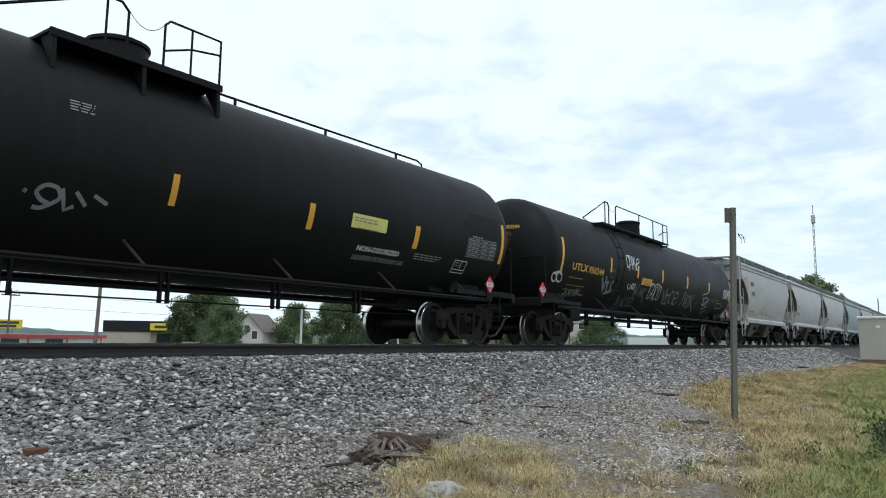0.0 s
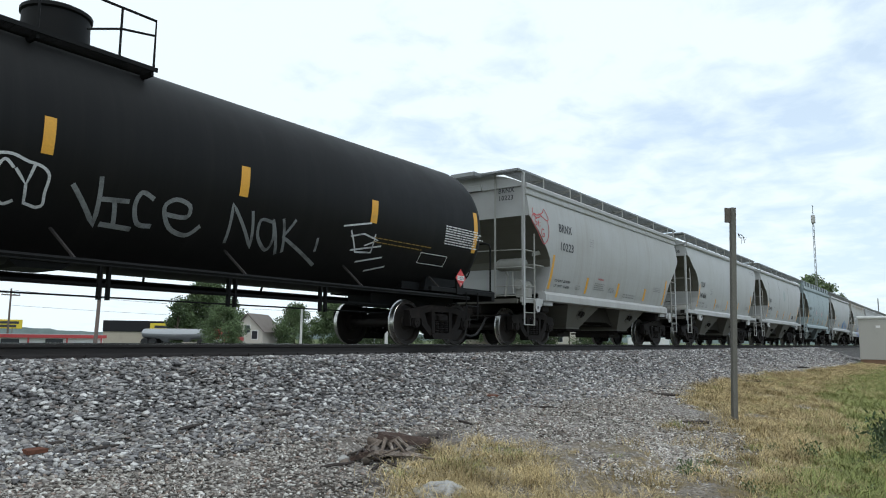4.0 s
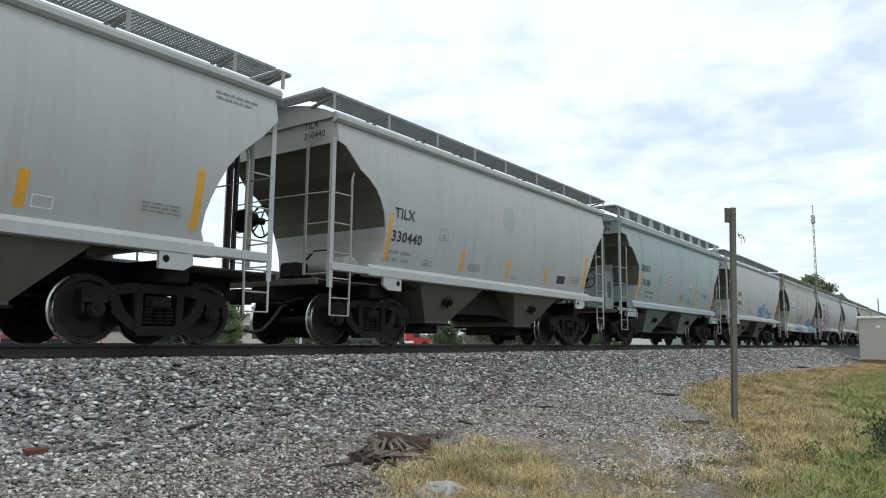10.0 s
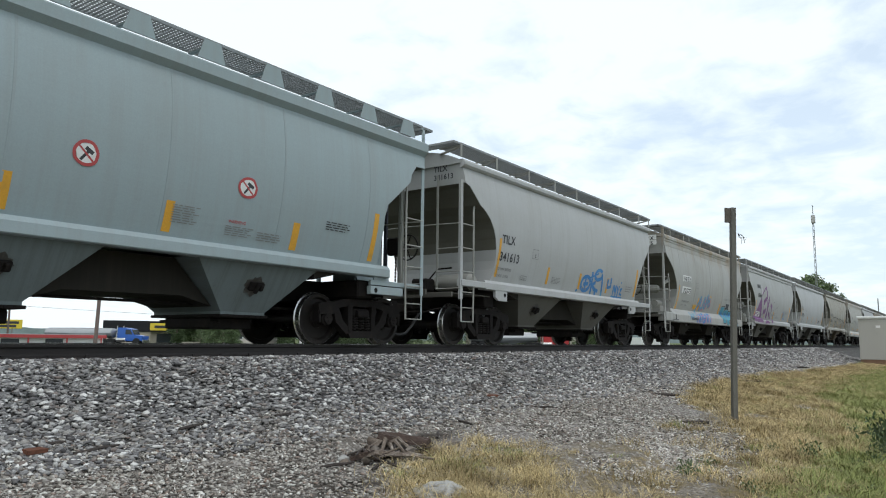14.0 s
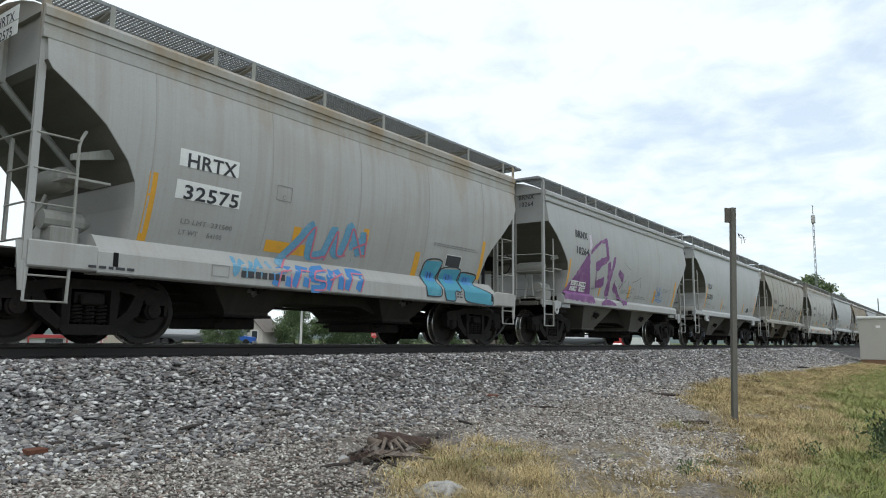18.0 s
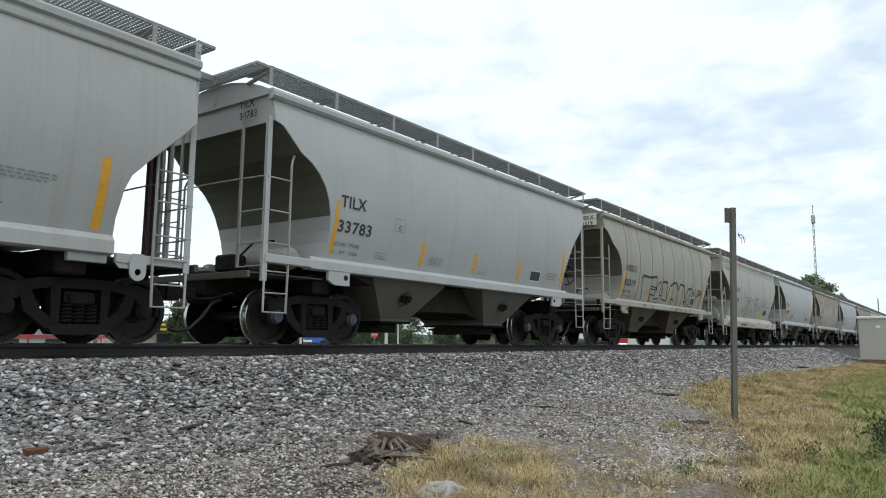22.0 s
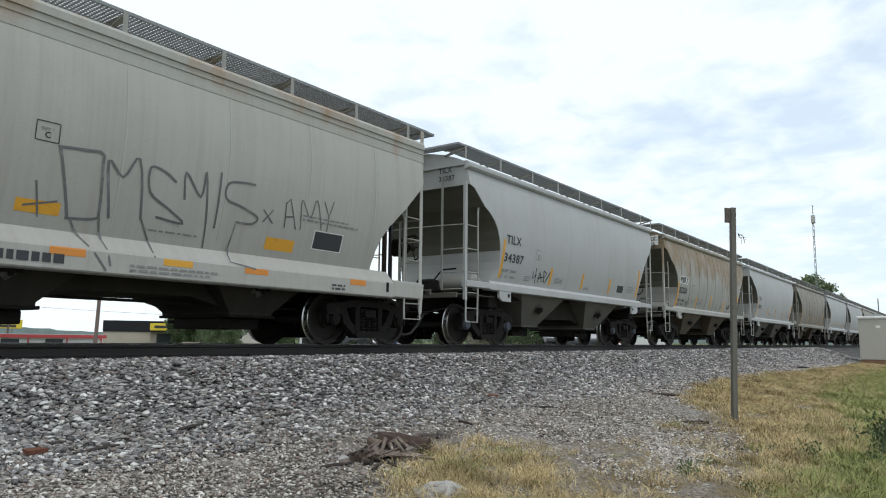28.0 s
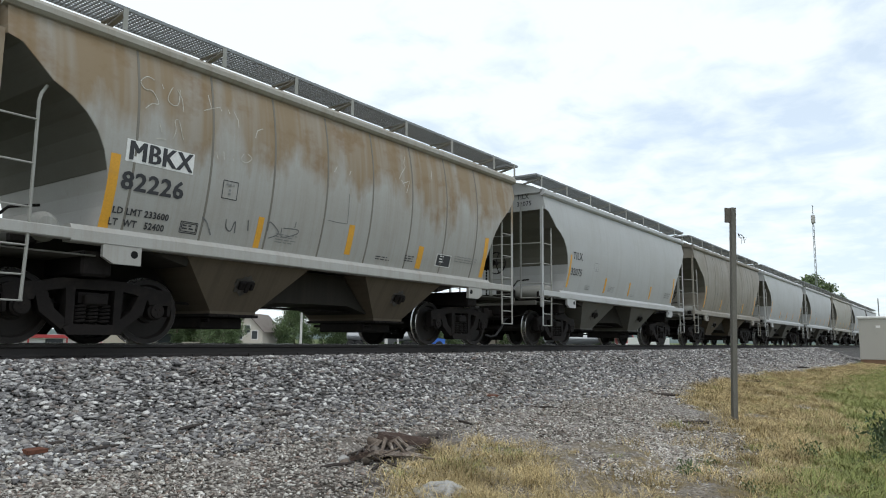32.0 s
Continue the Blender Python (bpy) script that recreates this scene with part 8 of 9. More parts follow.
    # chalk scrawls
    for w, strokes in ((0.012, ([(-3.75, 3.55), (-3.85, 3.57), (-3.95, 3.47), (-3.89, 3.38), (-3.78, 3.38), (-3.69, 3.23), (-3.79, 3.2), (-3.88, 3.11)], [(-3.64, 3.53), (-3.61, 3.46)],
                                [(-3.47, 3.53), (-3.52, 3.44), (-3.55, 3.33), (-3.48, 3.27), (-3.39, 3.31), (-3.36, 3.53)], [(-3.4, 3.52), (-3.33, 3.4), (-3.31, 3.22)])),
                       (0.013, ([(-2.9, 3.59), (-2.85, 3.41)], [(-2.98, 3.33), (-2.84, 3.40), (-2.7, 3.46), (-2.67, 3.4)], [(-2.55, 3.46), (-2.53, 3.4)], [(-2.45, 3.46), (-2.38, 3.34), (-2.37, 3.23)])),
                       (0.012, ([(-3.67, 2.96), (-3.63, 2.84)], [(-3.72, 2.74), (-3.56, 2.76)], [(-3.46, 2.79), (-3.42, 2.92), (-3.44, 3.05), (-3.38, 3.07), (-3.33, 2.91), (-3.3, 2.82)])),
                       (0.012, ([(-2.75, 2.76), (-2.72, 2.67)], [(-2.63, 2.8), (-2.61, 2.69)], [(-2.45, 2.79), (-2.45, 2.7)], [(-2.27, 2.84), (-2.32, 2.75), (-2.22, 2.72), (-2.12, 2.8), (-2.2, 2.86)])),
                       (0.014, ([(-2.06, 3.14), (-2.02, 3.27), (-1.91, 3.33)],)),
                       (0.014, ([(1.64, 3.67), (1.58, 3.52), (1.60, 3.44), (1.48, 3.3), (1.4, 3.17)], [(1.46, 3.16), (1.57, 3.05)], [(1.50, 3.10), (1.72, 3.19), (1.61, 2.93)])),
                       (0.014, ([(2.49, 3.54), (2.44, 3.37)],)), (0.014, ([(-0.29, 3.06), (-0.36, 2.95)],)), (0.014, ([(0.05, 3.05), (0.01, 2.97)],))):
        spray(car, s, w, SPRAY_WHITE_FAINT, *strokes)
    spray(car, s, 0.024, SPRAY_GREY, [(-2.83, 1.81), (-2.74, 1.74), (-2.64, 1.58)])
    spray(car, s, 0.020, SPRAY_GREY, [(-2.43, 1.84), (-2.41, 1.72), (-2.32, 1.68), (-2.27, 1.83), (-2.24, 1.66)], [(-2.04, 1.88), (-2.01, 1.72)])
    spray(car, s, 0.016, SPRAY_GREY, [(-1.64, 1.77), (-1.63, 1.91), (-1.44, 1.8), (-1.44, 1.73), (-1.60, 1.66)], [(-1.37, 1.85), (-1.33, 1.71), (-1.05, 1.79), (-1.04, 1.86), (-1.34, 1.85)], [(-1.1, 1.98), (-1.11, 1.88)])
    spray(car, s, 0.012, SPRAY_GREY, [(-0.41, 2.11), (-0.2, 2.10), (0.06, 2.11), (0.03, 2.63)])


def marks_tilx_32075(car):
    s = side_of_hopper
    letters(car, s, "TILX", -3.98, 2.38, 0.201, INK)
    letters(car, s, "32075", -4.02, 1.94, 0.195, INK)


def marks_tank_a(car):
    s = side_of_first
    tape(car, s, 0.32, 0.42, 1.9, 2.33, YELLOW)
    tape(car, s, 2.86, 2.98, 1.91, 2.34, YELLOW)
    tape(car, s, 5.7, 5.84, 1.9, 2.34, YELLOW)
    tape(car, s, 8.92, 9.03, 1.89, 2.8, YELLOW)
    tape(car, s, 3.89, 4.84, 2.08, 2.33, PALE_YELLOW)
    small_print(car, s, 3.95, 2.25, 0.75, 2, 0.053, 0.024, INK_GREY)
    small_print(car, s, 4.06, 2.06, 0.68, 1, 0.070, 0.031, INK)
    letters(car, s, "NON-ODORIZED", 4.19, 1.71, 0.090, INK_WHITE, 1.20)
    letters(car, s, "LIQUEFIED PETROLEUM GAS", 4.16, 1.555, 0.085, INK_GREY, 1.46)
    small_print(car, s, 5.84, 1.8, 0.95, 3, 0.045, 0.020, INK_GREY)
    outline(car, s, 7.26, 7.72, 1.57, 1.82, INK_WHITE)
    part("stencilled_box", ribbon_geo([[(7.52, 1.82), (7.52, 1.63)], [(7.27, 1.635), (7.71, 1.63)]], 0.012, s), INK_WHITE, car)
    small_print(car, s, 7.30, 1.76, 0.18, 2, 0.05, 0.018, INK_GREY)
    tape(car, s, 7.62, 8.78, 2.38, 2.90, REPAINT)
    tape(car, s, 7.42, 7.64, 2.50, 2.74, REPAINT)
    tape(car, s, 7.54, 8.72, 1.92, 2.34, INK)
    small_print(car, lambda z: s(z) - 0.005, 7.70, 2.36, 0.42, 1, 0.05, 0.035, INK_GREY)
    for k in range(6):
        part("stencilled_box", ribbon_geo([[(7.55, 2.33 - 0.08 * k), (8.71, 2.35 - 0.08 * k)]], 0.010, s, 0.010), INK_GREY, car)
    small_print(car, lambda z: s(z) - 0.005, 7.58, 2.28, 0.45, 5, 0.08, 0.028, INK_GREY)
    small_print(car, lambda z: s(z) - 0.005, 8.12, 2.28, 0.25, 5, 0.08, 0.028, INK_GREY)
    small_print(car, lambda z: s(z) - 0.005, 8.45, 2.28, 0.25, 5, 0.08, 0.028, INK_GREY)
    small_print(car, s, -1.12, 2.97, 0.34, 4, 0.038, 0.017, INK_GREY)
    spray(car, s, 0.05, SPRAY_DIM, [(-1.2, 1.69), (-1.28, 1.71), (-1.34, 1.75), (-1.37, 1.8), (-1.34, 1.85), (-1.28, 1.89), (-1.2, 1.89), (-1.13, 1.86), (-1.1, 1.75), (-1.27, 1.63), (-1.37, 1.63)], [(-1.09, 1.88), (-1, 1.64), (-0.9, 1.7)], [(-0.92, 1.87), (-0.76, 1.72)], [(-0.69, 1.86), (-0.5, 1.78)], [(-1.52, 1.8), (-1.48, 1.78)])


def marks_tank_b(car):
    s = side_of_tank
    letters(car, s, "UTLX", -7.75, 2.1, 0.204, INK_YELLOW, 1.03)
    letters(car, s, "956244", -6.66, 2.09, 0.196, INK_YELLOW, 1.07)
    small_print(car, s, -7.76, 1.87, 1.1, 1, 0.148, 0.034, INK_OCHRE)
    small_print(car, s, -7.72, 1.67, 1.45, 1, 0.136, 0.030, INK_OCHRE)
    small_print(car, s, -7.71, 1.55, 1.45, 1, 0.134, 0.030, INK_OCHRE)
    tape(car, s, -5.12, -5.02, 2.24, 2.68, YELLOW)
    tape(car, s, -2.88, -2.76, 2.23, 2.64, YELLOW)
    tape(car, s, -0.47, -0.33, 2.24, 2.69, YELLOW)
    tape(car, s, 2.39, 2.55, 2.22, 2.68, YELLOW)
    tape(car, s, 5.33, 5.5, 2.23, 2.65, YELLOW)
    tape(car, s, -2.39, -1.43, 2.04, 2.27, YELLOW)
    outline(car, s, -5.02, -4.74, 2.08, 2.32, INK_OCHRE)
    small_print(car, s, -4.97, 2.25, 0.17, 1, 0.048, 0.022, INK_OCHRE)
    letters(car, s, "C", -4.92, 2.11, 0.08, INK_OCHRE)
    small_print(car, lambda z: s(z) - 0.004, -2.32, 2.20, 0.80, 2, 0.04, 0.016, INK_OCHRE)
    small_print(car, lambda z: s(z) - 0.004, -2.15, 2.07, 0.55, 1, 0.04, 0.045, INK_OCHRE)
    small_print(car, s, 5.54, 1.97, 1.89, 2, 0.073, 0.017, INK_OCHRE)
    small_print(car, s, 7.66, 2.47, 1.46, 8, 0.052, 0.023, INK_WHITE)
    outline(car, s, 7.02, 7.92, 1.66, 1.86, INK_WHITE)
    spray(car, s, 0.042, SPRAY_WHITE, [(-3.67, 2.79), (-3.65, 2.87), (-3.55, 2.91), (-3.51, 2.82), (-3.62, 2.68), (-3.49, 2.58)], [(-3.41, 2.84), (-3.34, 2.89), (-3.31, 2.71), (-3.4, 2.61), (-3.44, 2.71), (-3.41, 2.84)], [(-3.22, 2.89), (-3.27, 2.61)], [(-3.1, 2.9), (-3.24, 2.73), (-3.06, 2.56)], [(-3.04, 2.64), (-2.77, 2.75), (-2.73, 2.84), (-2.87, 2.86), (-3.02, 2.69), (-3.01, 2.51), (-2.86, 2.47), (-2.75, 2.61)], [(-3.6, 2.6), (-3.6, 2.41)], [(-3.39, 2.61), (-3.39, 2.48)], [(-3.25, 2.62), (-3.25, 2.45)], [(-3.06, 2.56), (-3.07, 2.46)], [(-3.84, 2.85), (-3.81, 2.51), (-3.6, 2.61), (-3.6, 2.86), (-3.84, 2.88)])
    spray(car, s, 0.035, SPRAY_WHITE, [(-3.41, 1.99), (-3.52, 1.94), (-3.4, 1.83), (-3.31, 1.88)], [(-3.21, 1.82), (-3.26, 2), (-3.06, 1.84)], [(-2.98, 1.94), (-2.96, 1.88), (-2.99, 1.86), (-3.06, 1.88), (-3.12, 1.94), (-3.13, 2), (-3.09, 2.02), (-3.02, 1.98)], [(-3.01, 2.01), (-2.89, 1.93), (-2.87, 2.05)], [(-2.89, 1.93), (-2.84, 1.81)])
    spray(car, s, 0.08, SPRAY_DIM, [(-5.6, 2.03), (-5.19, 1.64), (-5.31, 2.1)], [(-5.24, 1.92), (-4.99, 1.93)], [(-5.12, 1.91), (-4.92, 1.63), (-4.75, 1.67)], [(-4.7, 1.99), (-4.82, 1.89), (-4.66, 1.66), (-4.5, 1.72)], [(-5.04, 1.59), (-4.67, 1.66)])
    spray(car, s, 0.045, SPRAY_DIM, [(-7.55, 1.43), (-7.37, 1.5)], [(-7.48, 1.55), (-7.29, 1.38)], [(-7.18, 1.37), (-7.3, 1.55), (-7.05, 1.4), (-7.18, 1.59)], [(-6.94, 1.41), (-7.02, 1.57), (-6.77, 1.41)], [(-6.9, 1.62), (-6.7, 1.42)], [(-6.75, 1.64), (-6.79, 1.52), (-6.5, 1.46), (-6.25, 1.46)])
    spray(car, s, 0.06, SPRAY_HAZE, [(-3.72, 1.59), (-3.25, 1.16)], [(-3.25, 1.16), (-3.45, 1.52)], [(-3.23, 1.51), (-2.94, 1.21)], [(-3.25, 1.61), (-3.22, 1.59)], [(-2.88, 1.57), (-3.06, 1.53), (-2.97, 1.36), (-2.67, 1.28)], [(-2.67, 1.4), (-2.39, 1.49), (-2.61, 1.6), (-2.73, 1.5), (-2.52, 1.33), (-2.12, 1.34)])
    spray(car, s, 0.065, SPRAY_HAZE, [(-2.8, 1.99), (-2.52, 1.7)], [(-2.52, 1.7), (-2.52, 2.04)], [(-2.65, 1.65), (-2.78, 2)], [(-2.27, 1.64), (-2.25, 1.92), (-2.06, 1.71)], [(-2.29, 1.74), (-2.1, 1.75)], [(-2.05, 1.95), (-2, 1.64)], [(-1.79, 1.94), (-2.01, 1.8), (-1.49, 1.47)])
    spray(car, s, 0.035, SPRAY_WHITE, [(-1.23, 2.03), (-1.31, 2.1), (-1.42, 2.09), (-1.46, 1.96), (-1.41, 1.74), (-1.33, 1.64), (-1.21, 1.64), (-1.19, 1.73), (-1.21, 1.84), (-1.3, 1.83)], [(-1.08, 1.65), (-1.12, 1.97), (-1.06, 2.06), (-0.97, 1.98), (-0.89, 1.73), (-0.87, 1.6)], [(-1.1, 1.78), (-0.92, 1.79)], [(-0.72, 2.02), (-0.83, 2.1), (-0.89, 1.97), (-0.85, 1.74), (-0.74, 1.62), (-0.63, 1.67)], [(-0.7, 2.02), (-0.55, 1.86), (-0.5, 2.1)], [(-0.55, 1.86), (-0.51, 1.66), (-0.37, 1.63)], [(-1.47, 1.83), (-1.48, 2.05), (-1.32, 2.16), (-1.11, 2.1), (-0.96, 2.14), (-0.77, 2.17), (-0.59, 2.12), (-0.42, 2.09), (-0.32, 2), (-0.32, 1.81), (-0.3, 1.67), (-0.37, 1.63)])
    spray(car, s, 0.06, SPRAY_DIM, [(-0.03, 1.96), (0.39, 1.52), (0.3, 2.11)], [(0.32, 1.84), (0.74, 1.87)], [(0.54, 1.86), (0.65, 1.54)], [(0.46, 1.55), (0.9, 1.54)], [(1.07, 1.95), (0.88, 2.01), (0.83, 1.83), (0.95, 1.62), (1.16, 1.61)], [(1.28, 1.79), (1.62, 1.79), (1.62, 1.95), (1.39, 2), (1.25, 1.87), (1.42, 1.63), (1.73, 1.56), (1.89, 1.71)])
    spray(car, s, 0.05, SPRAY_DIM, [(2.42, 1.53), (2.32, 2.09), (2.91, 1.51), (2.7, 2.04)], [(3.12, 1.93), (2.9, 1.93), (2.95, 1.69), (3.23, 1.51), (3.26, 1.7), (3.13, 1.97), (3.46, 1.47)], [(3.33, 2.01), (3.57, 1.51)], [(3.59, 2.03), (3.44, 1.74), (4.41, 1.38)], [(4.18, 1.81), (4.24, 1.59)])
    spray(car, s, 0.03, SPRAY_WHITE, [(4.68, 2.08), (5.37, 2.22)], [(4.92, 1.93), (5.24, 2.01), (5.65, 1.94), (5.34, 1.81)], [(5.04, 1.7), (5.79, 1.85)], [(5.32, 1.52), (5.95, 1.66)], [(5.7, 1.39), (6.17, 1.51)], [(4.89, 2.03), (5.18, 1.68), (5.58, 1.71), (5.54, 2.04)])
    tape(car, s, -8.42, -8.3, 2.03, 2.93, YELLOW)
    spray(car, s, 0.05, SPRAY_WHITE, [(-8.47, 1.84), (-8.44, 1.75), (-8.53, 1.71), (-8.66, 1.76), (-8.74, 1.84), (-8.71, 1.92), (-8.6, 1.92), (-8.48, 1.86)], [(-8.16, 1.85), (-8.14, 1.76), (-8.23, 1.72), (-8.38, 1.76), (-8.48, 1.86), (-8.44, 1.94), (-8.31, 1.95), (-8.18, 1.88)], [(-8.61, 1.94), (-8.29, 2.01)])


def placard(car, x, z, y=-1.47):
    """A red diamond with the cargo number on it."""
    g = Geo().prism([(x - 0.19, z), (x, z - 0.19), (x + 0.19, z), (x, z + 0.19)], "y", y - 0.012, y)
    part("placard", g, PLACARD, car, "red diamond cargo placard")
    flat = lambda zz: y - 0.012
    part("placard_panel", patch_geo(x - 0.125, x + 0.125, z - 0.05, z + 0.05, flat, 0.003, 1), INK_WHITE, car)
    letters(car, lambda zz: y - 0.016, "1075", x - 0.115, z - 0.035, 0.072, INK)
    letters(car, flat, "2", x - 0.02, z - 0.15, 0.05, INK_WHITE)
    part("placard_bracket", Geo().box(x - 0.12, x + 0.12, y, y + 0.06, z - 0.35, z + 0.1), BLACK, car)


def end_marks(car, mark, number, size=0.125, plate=None):
    """The car's mark again on the leading end panel."""
    if plate:
        flat = Geo().box(-5.742, -5.737, -1.30, -0.62, 3.86, 4.04).box(-5.742, -5.737, -1.30, -0.62, 3.67, 3.845)
        part("number_plate", flat, INK_WHITE, car, "white number plates on the end panel")
    for k, text in enumerate((mark, number)):
        g = letters_geo(text, 0, 0, size, lambda z: 0.0, 0.0)
        me = g.mesh("lettering", INK)
        ob = part("lettering", me, INK, car, at=Matrix(((0, 1, 0, -5.7445), (-1, 0, 0, -0.72), (0, 0, 1, 3.86 - 0.19 * k), (0, 0, 0, 1))))


# ---- the cars in their order ----
TRAIN = []


def place(car, x16):
    TRAIN.append((car, x16))
    car.matrix_basis = pose(x16, 0, 0)
    return car


def common_marks(car):
    """Tape and small print that the plain white cars share."""
    s = side_of_hopper
    tape(car, s, -4.28, -4.19, 1.58, 2.48, YELLOW)
    for x in (-1.77, 0.16, 2.09):
        tape(car, s, x, x + 0.11, 1.58, 2.02, YELLOW)
    tape(car, s, 4.36, 4.48, 1.58, 2.47, YELLOW)
    outline(car, s, -2.68, -2.39, 2.16, 2.39, INK_GREY)
    letters(car, s, "C", -2.57, 2.19, 0.085, INK)
    outline(car, s, -3.08, -2.79, 1.6, 1.7, INK_GREY)
    small_print(car, s, -3.03, 1.64, 0.22, 2, 0.039, 0.018, INK_GREY)
    small_print(car, s, -1.48, 1.77, 0.5, 5, 0.035, 0.014, INK_GREY)
    small_print(car, s, 0.38, 1.63, 0.36, 2, 0.04, 0.017, INK_GREY)
    small_print(car, s, 3.6, 1.85, 0.6, 3, 0.07, 0.03, INK_GREY)


def side_of_deep(z):
    """The side of the cars with a deep sill: sill face, its ledge, then the body."""
    if z < 1.19:
        return -1.52 + max(0.0, z - 1.15) * 0.5
    return -1.50 + (z - 1.19) * 0.921 if z < 1.38 else side_of_hopper(z)


def marks_sill_teal(car):
    """Graffiti and print that run over the deep sill of the grey car."""
    s = side_of_deep
    first = [(2.08, 0.98), (2.55, 1.0), (2.56, 1.2), (2.53, 1.32), (2.68, 1.73), (2.15, 1.71), (2.05, 1.4)]
    second = [(2.73, 0.93), (3.06, 0.93), (3.07, 1.13), (3.3, 1.15), (3.38, 1.62), (2.70, 1.58), (2.67, 1.16)]
    third = [(3.88, 0.90), (3.45, 0.96), (3.38, 1.2), (3.35, 1.32), (3.43, 1.56), (4.03, 1.54), (3.95, 1.33), (4.05, 1.29), (4.52, 1.13), (4.53, 0.90), (4.13, 0.90)]
    for poly in (first, second, third):
        part("graffiti_fill", fill_geo(poly, s, 0.009, 0.03), SPRAY_TEAL, car)
        part("graffiti", ribbon_geo([poly + poly[:1]], 0.03, s, 0.012), INK, car)
    for x0, x1 in ((2.2, 2.5), (2.85, 3.2), (3.5, 3.9)):
        part("graffiti_fill", fill_geo([(x0, 1.3), (x1, 1.3), (x1 - 0.03, 1.47), (x0, 1.5)], s, 0.011, 0.03), SPRAY_BLUE, car)
        spray(car, s, 0.02, INK, [(x0 + 0.08, 1.5), (x0 + 0.07, 1.36)], [(x0 + 0.17, 1.5), (x0 + 0.16, 1.36)])
    spray(car, s, 0.13, SPRAY_BLUE, [(-1.85, 0.92), (-1.78, 1.16), (-1.53, 1.21), (-1.58, 0.92)], [(-1.46, 0.93), (-1.33, 1.23), (-1.15, 1.22), (-1.21, 0.94)], [(-0.73, 1.28), (-1, 1.23), (-1.07, 1.1), (-0.82, 1.07), (-0.85, 0.94), (-1.08, 0.92)], [(-0.71, 0.93), (-0.56, 1.27)], [(-0.72, 1.11), (-0.36, 1.26), (-0.4, 0.95)], [(-0.25, 0.96), (-0.12, 1.29), (0.19, 1.28), (0.04, 0.96)])
    part("graffiti", ribbon_geo([[(-1.79, 0.9), (-1.72, 1.15), (-1.51, 1.19), (-1.52, 0.9)], [(-1.4, 0.91), (-1.28, 1.21), (-1.1, 1.2), (-1.14, 0.92)], [(-0.67, 1.26), (-0.96, 1.21), (-1, 1.08), (-0.75, 1.05), (-0.78, 0.92), (-1.01, 0.9)], [(-0.64, 0.91), (-0.51, 1.25)], [(-0.65, 1.09), (-0.3, 1.24), (-0.32, 0.93)], [(-0.18, 0.94), (-0.06, 1.26), (0.24, 1.26), (0.12, 0.93)]], 0.03, lambda z: s(z) - 0.004, 0.010), SPRAY_PINK, car)
    small_print(car, s, -2.5, 1.0, 0.98, 1, 0.1, 0.10, INK)
    outline(car, s, -3.01, -2.72, 0.98, 1.14, INK_GREY)
    small_print(car, s, -4.8, 0.94, 0.68, 1, 0.05, 0.035, INK)
    small_print(car, s, 3.12, 1.06, 0.25, 2, 0.06, 0.03, INK)


def marks_sill_orange(car):
    """Orange tape and print on the deep sill of the car with the rusty roof edge."""
    s = side_of_deep
    for x0, x1, z0, z1, mat in ((-3.76, -3.18, 1.07, 1.19, ORANGE), (-1.36, -0.93, 1.06, 1.16, ORANGE), (0.13, 0.58, 1.06, 1.15, YELLOW), (1.48, 1.92, 1.06, 1.15, ORANGE), (3.76, 4.16, 1.05, 1.15, ORANGE)):
        tape(car, s, x0, x1, z0, z1, mat)
    small_print(car, s, -2.2, 0.96, 1.25, 1, 0.1, 0.11, INK)
    outline(car, s, -2.76, -2.44, 0.98, 1.13, INK_GREY)
    small_print(car, s, -0.35, 1.0, 1.5, 2, 0.06, 0.03, INK_GREY)
    small_print(car, s, 3.3, 1.0, 0.4, 2, 0.06, 0.03, INK)
    small_print(car, s, -4.6, 1.02, 0.55, 2, 0.07, 0.035, INK)


SLIPPED = {1: 0.05, 8: 0.07, 9: 0.25, 10: 0.27, 11: 0.08, 12: 0.15}
MARK_NAMES = ("lettering", "tape_mark", "stencilled_box", "small_print", "graffiti", "graffiti_fill")


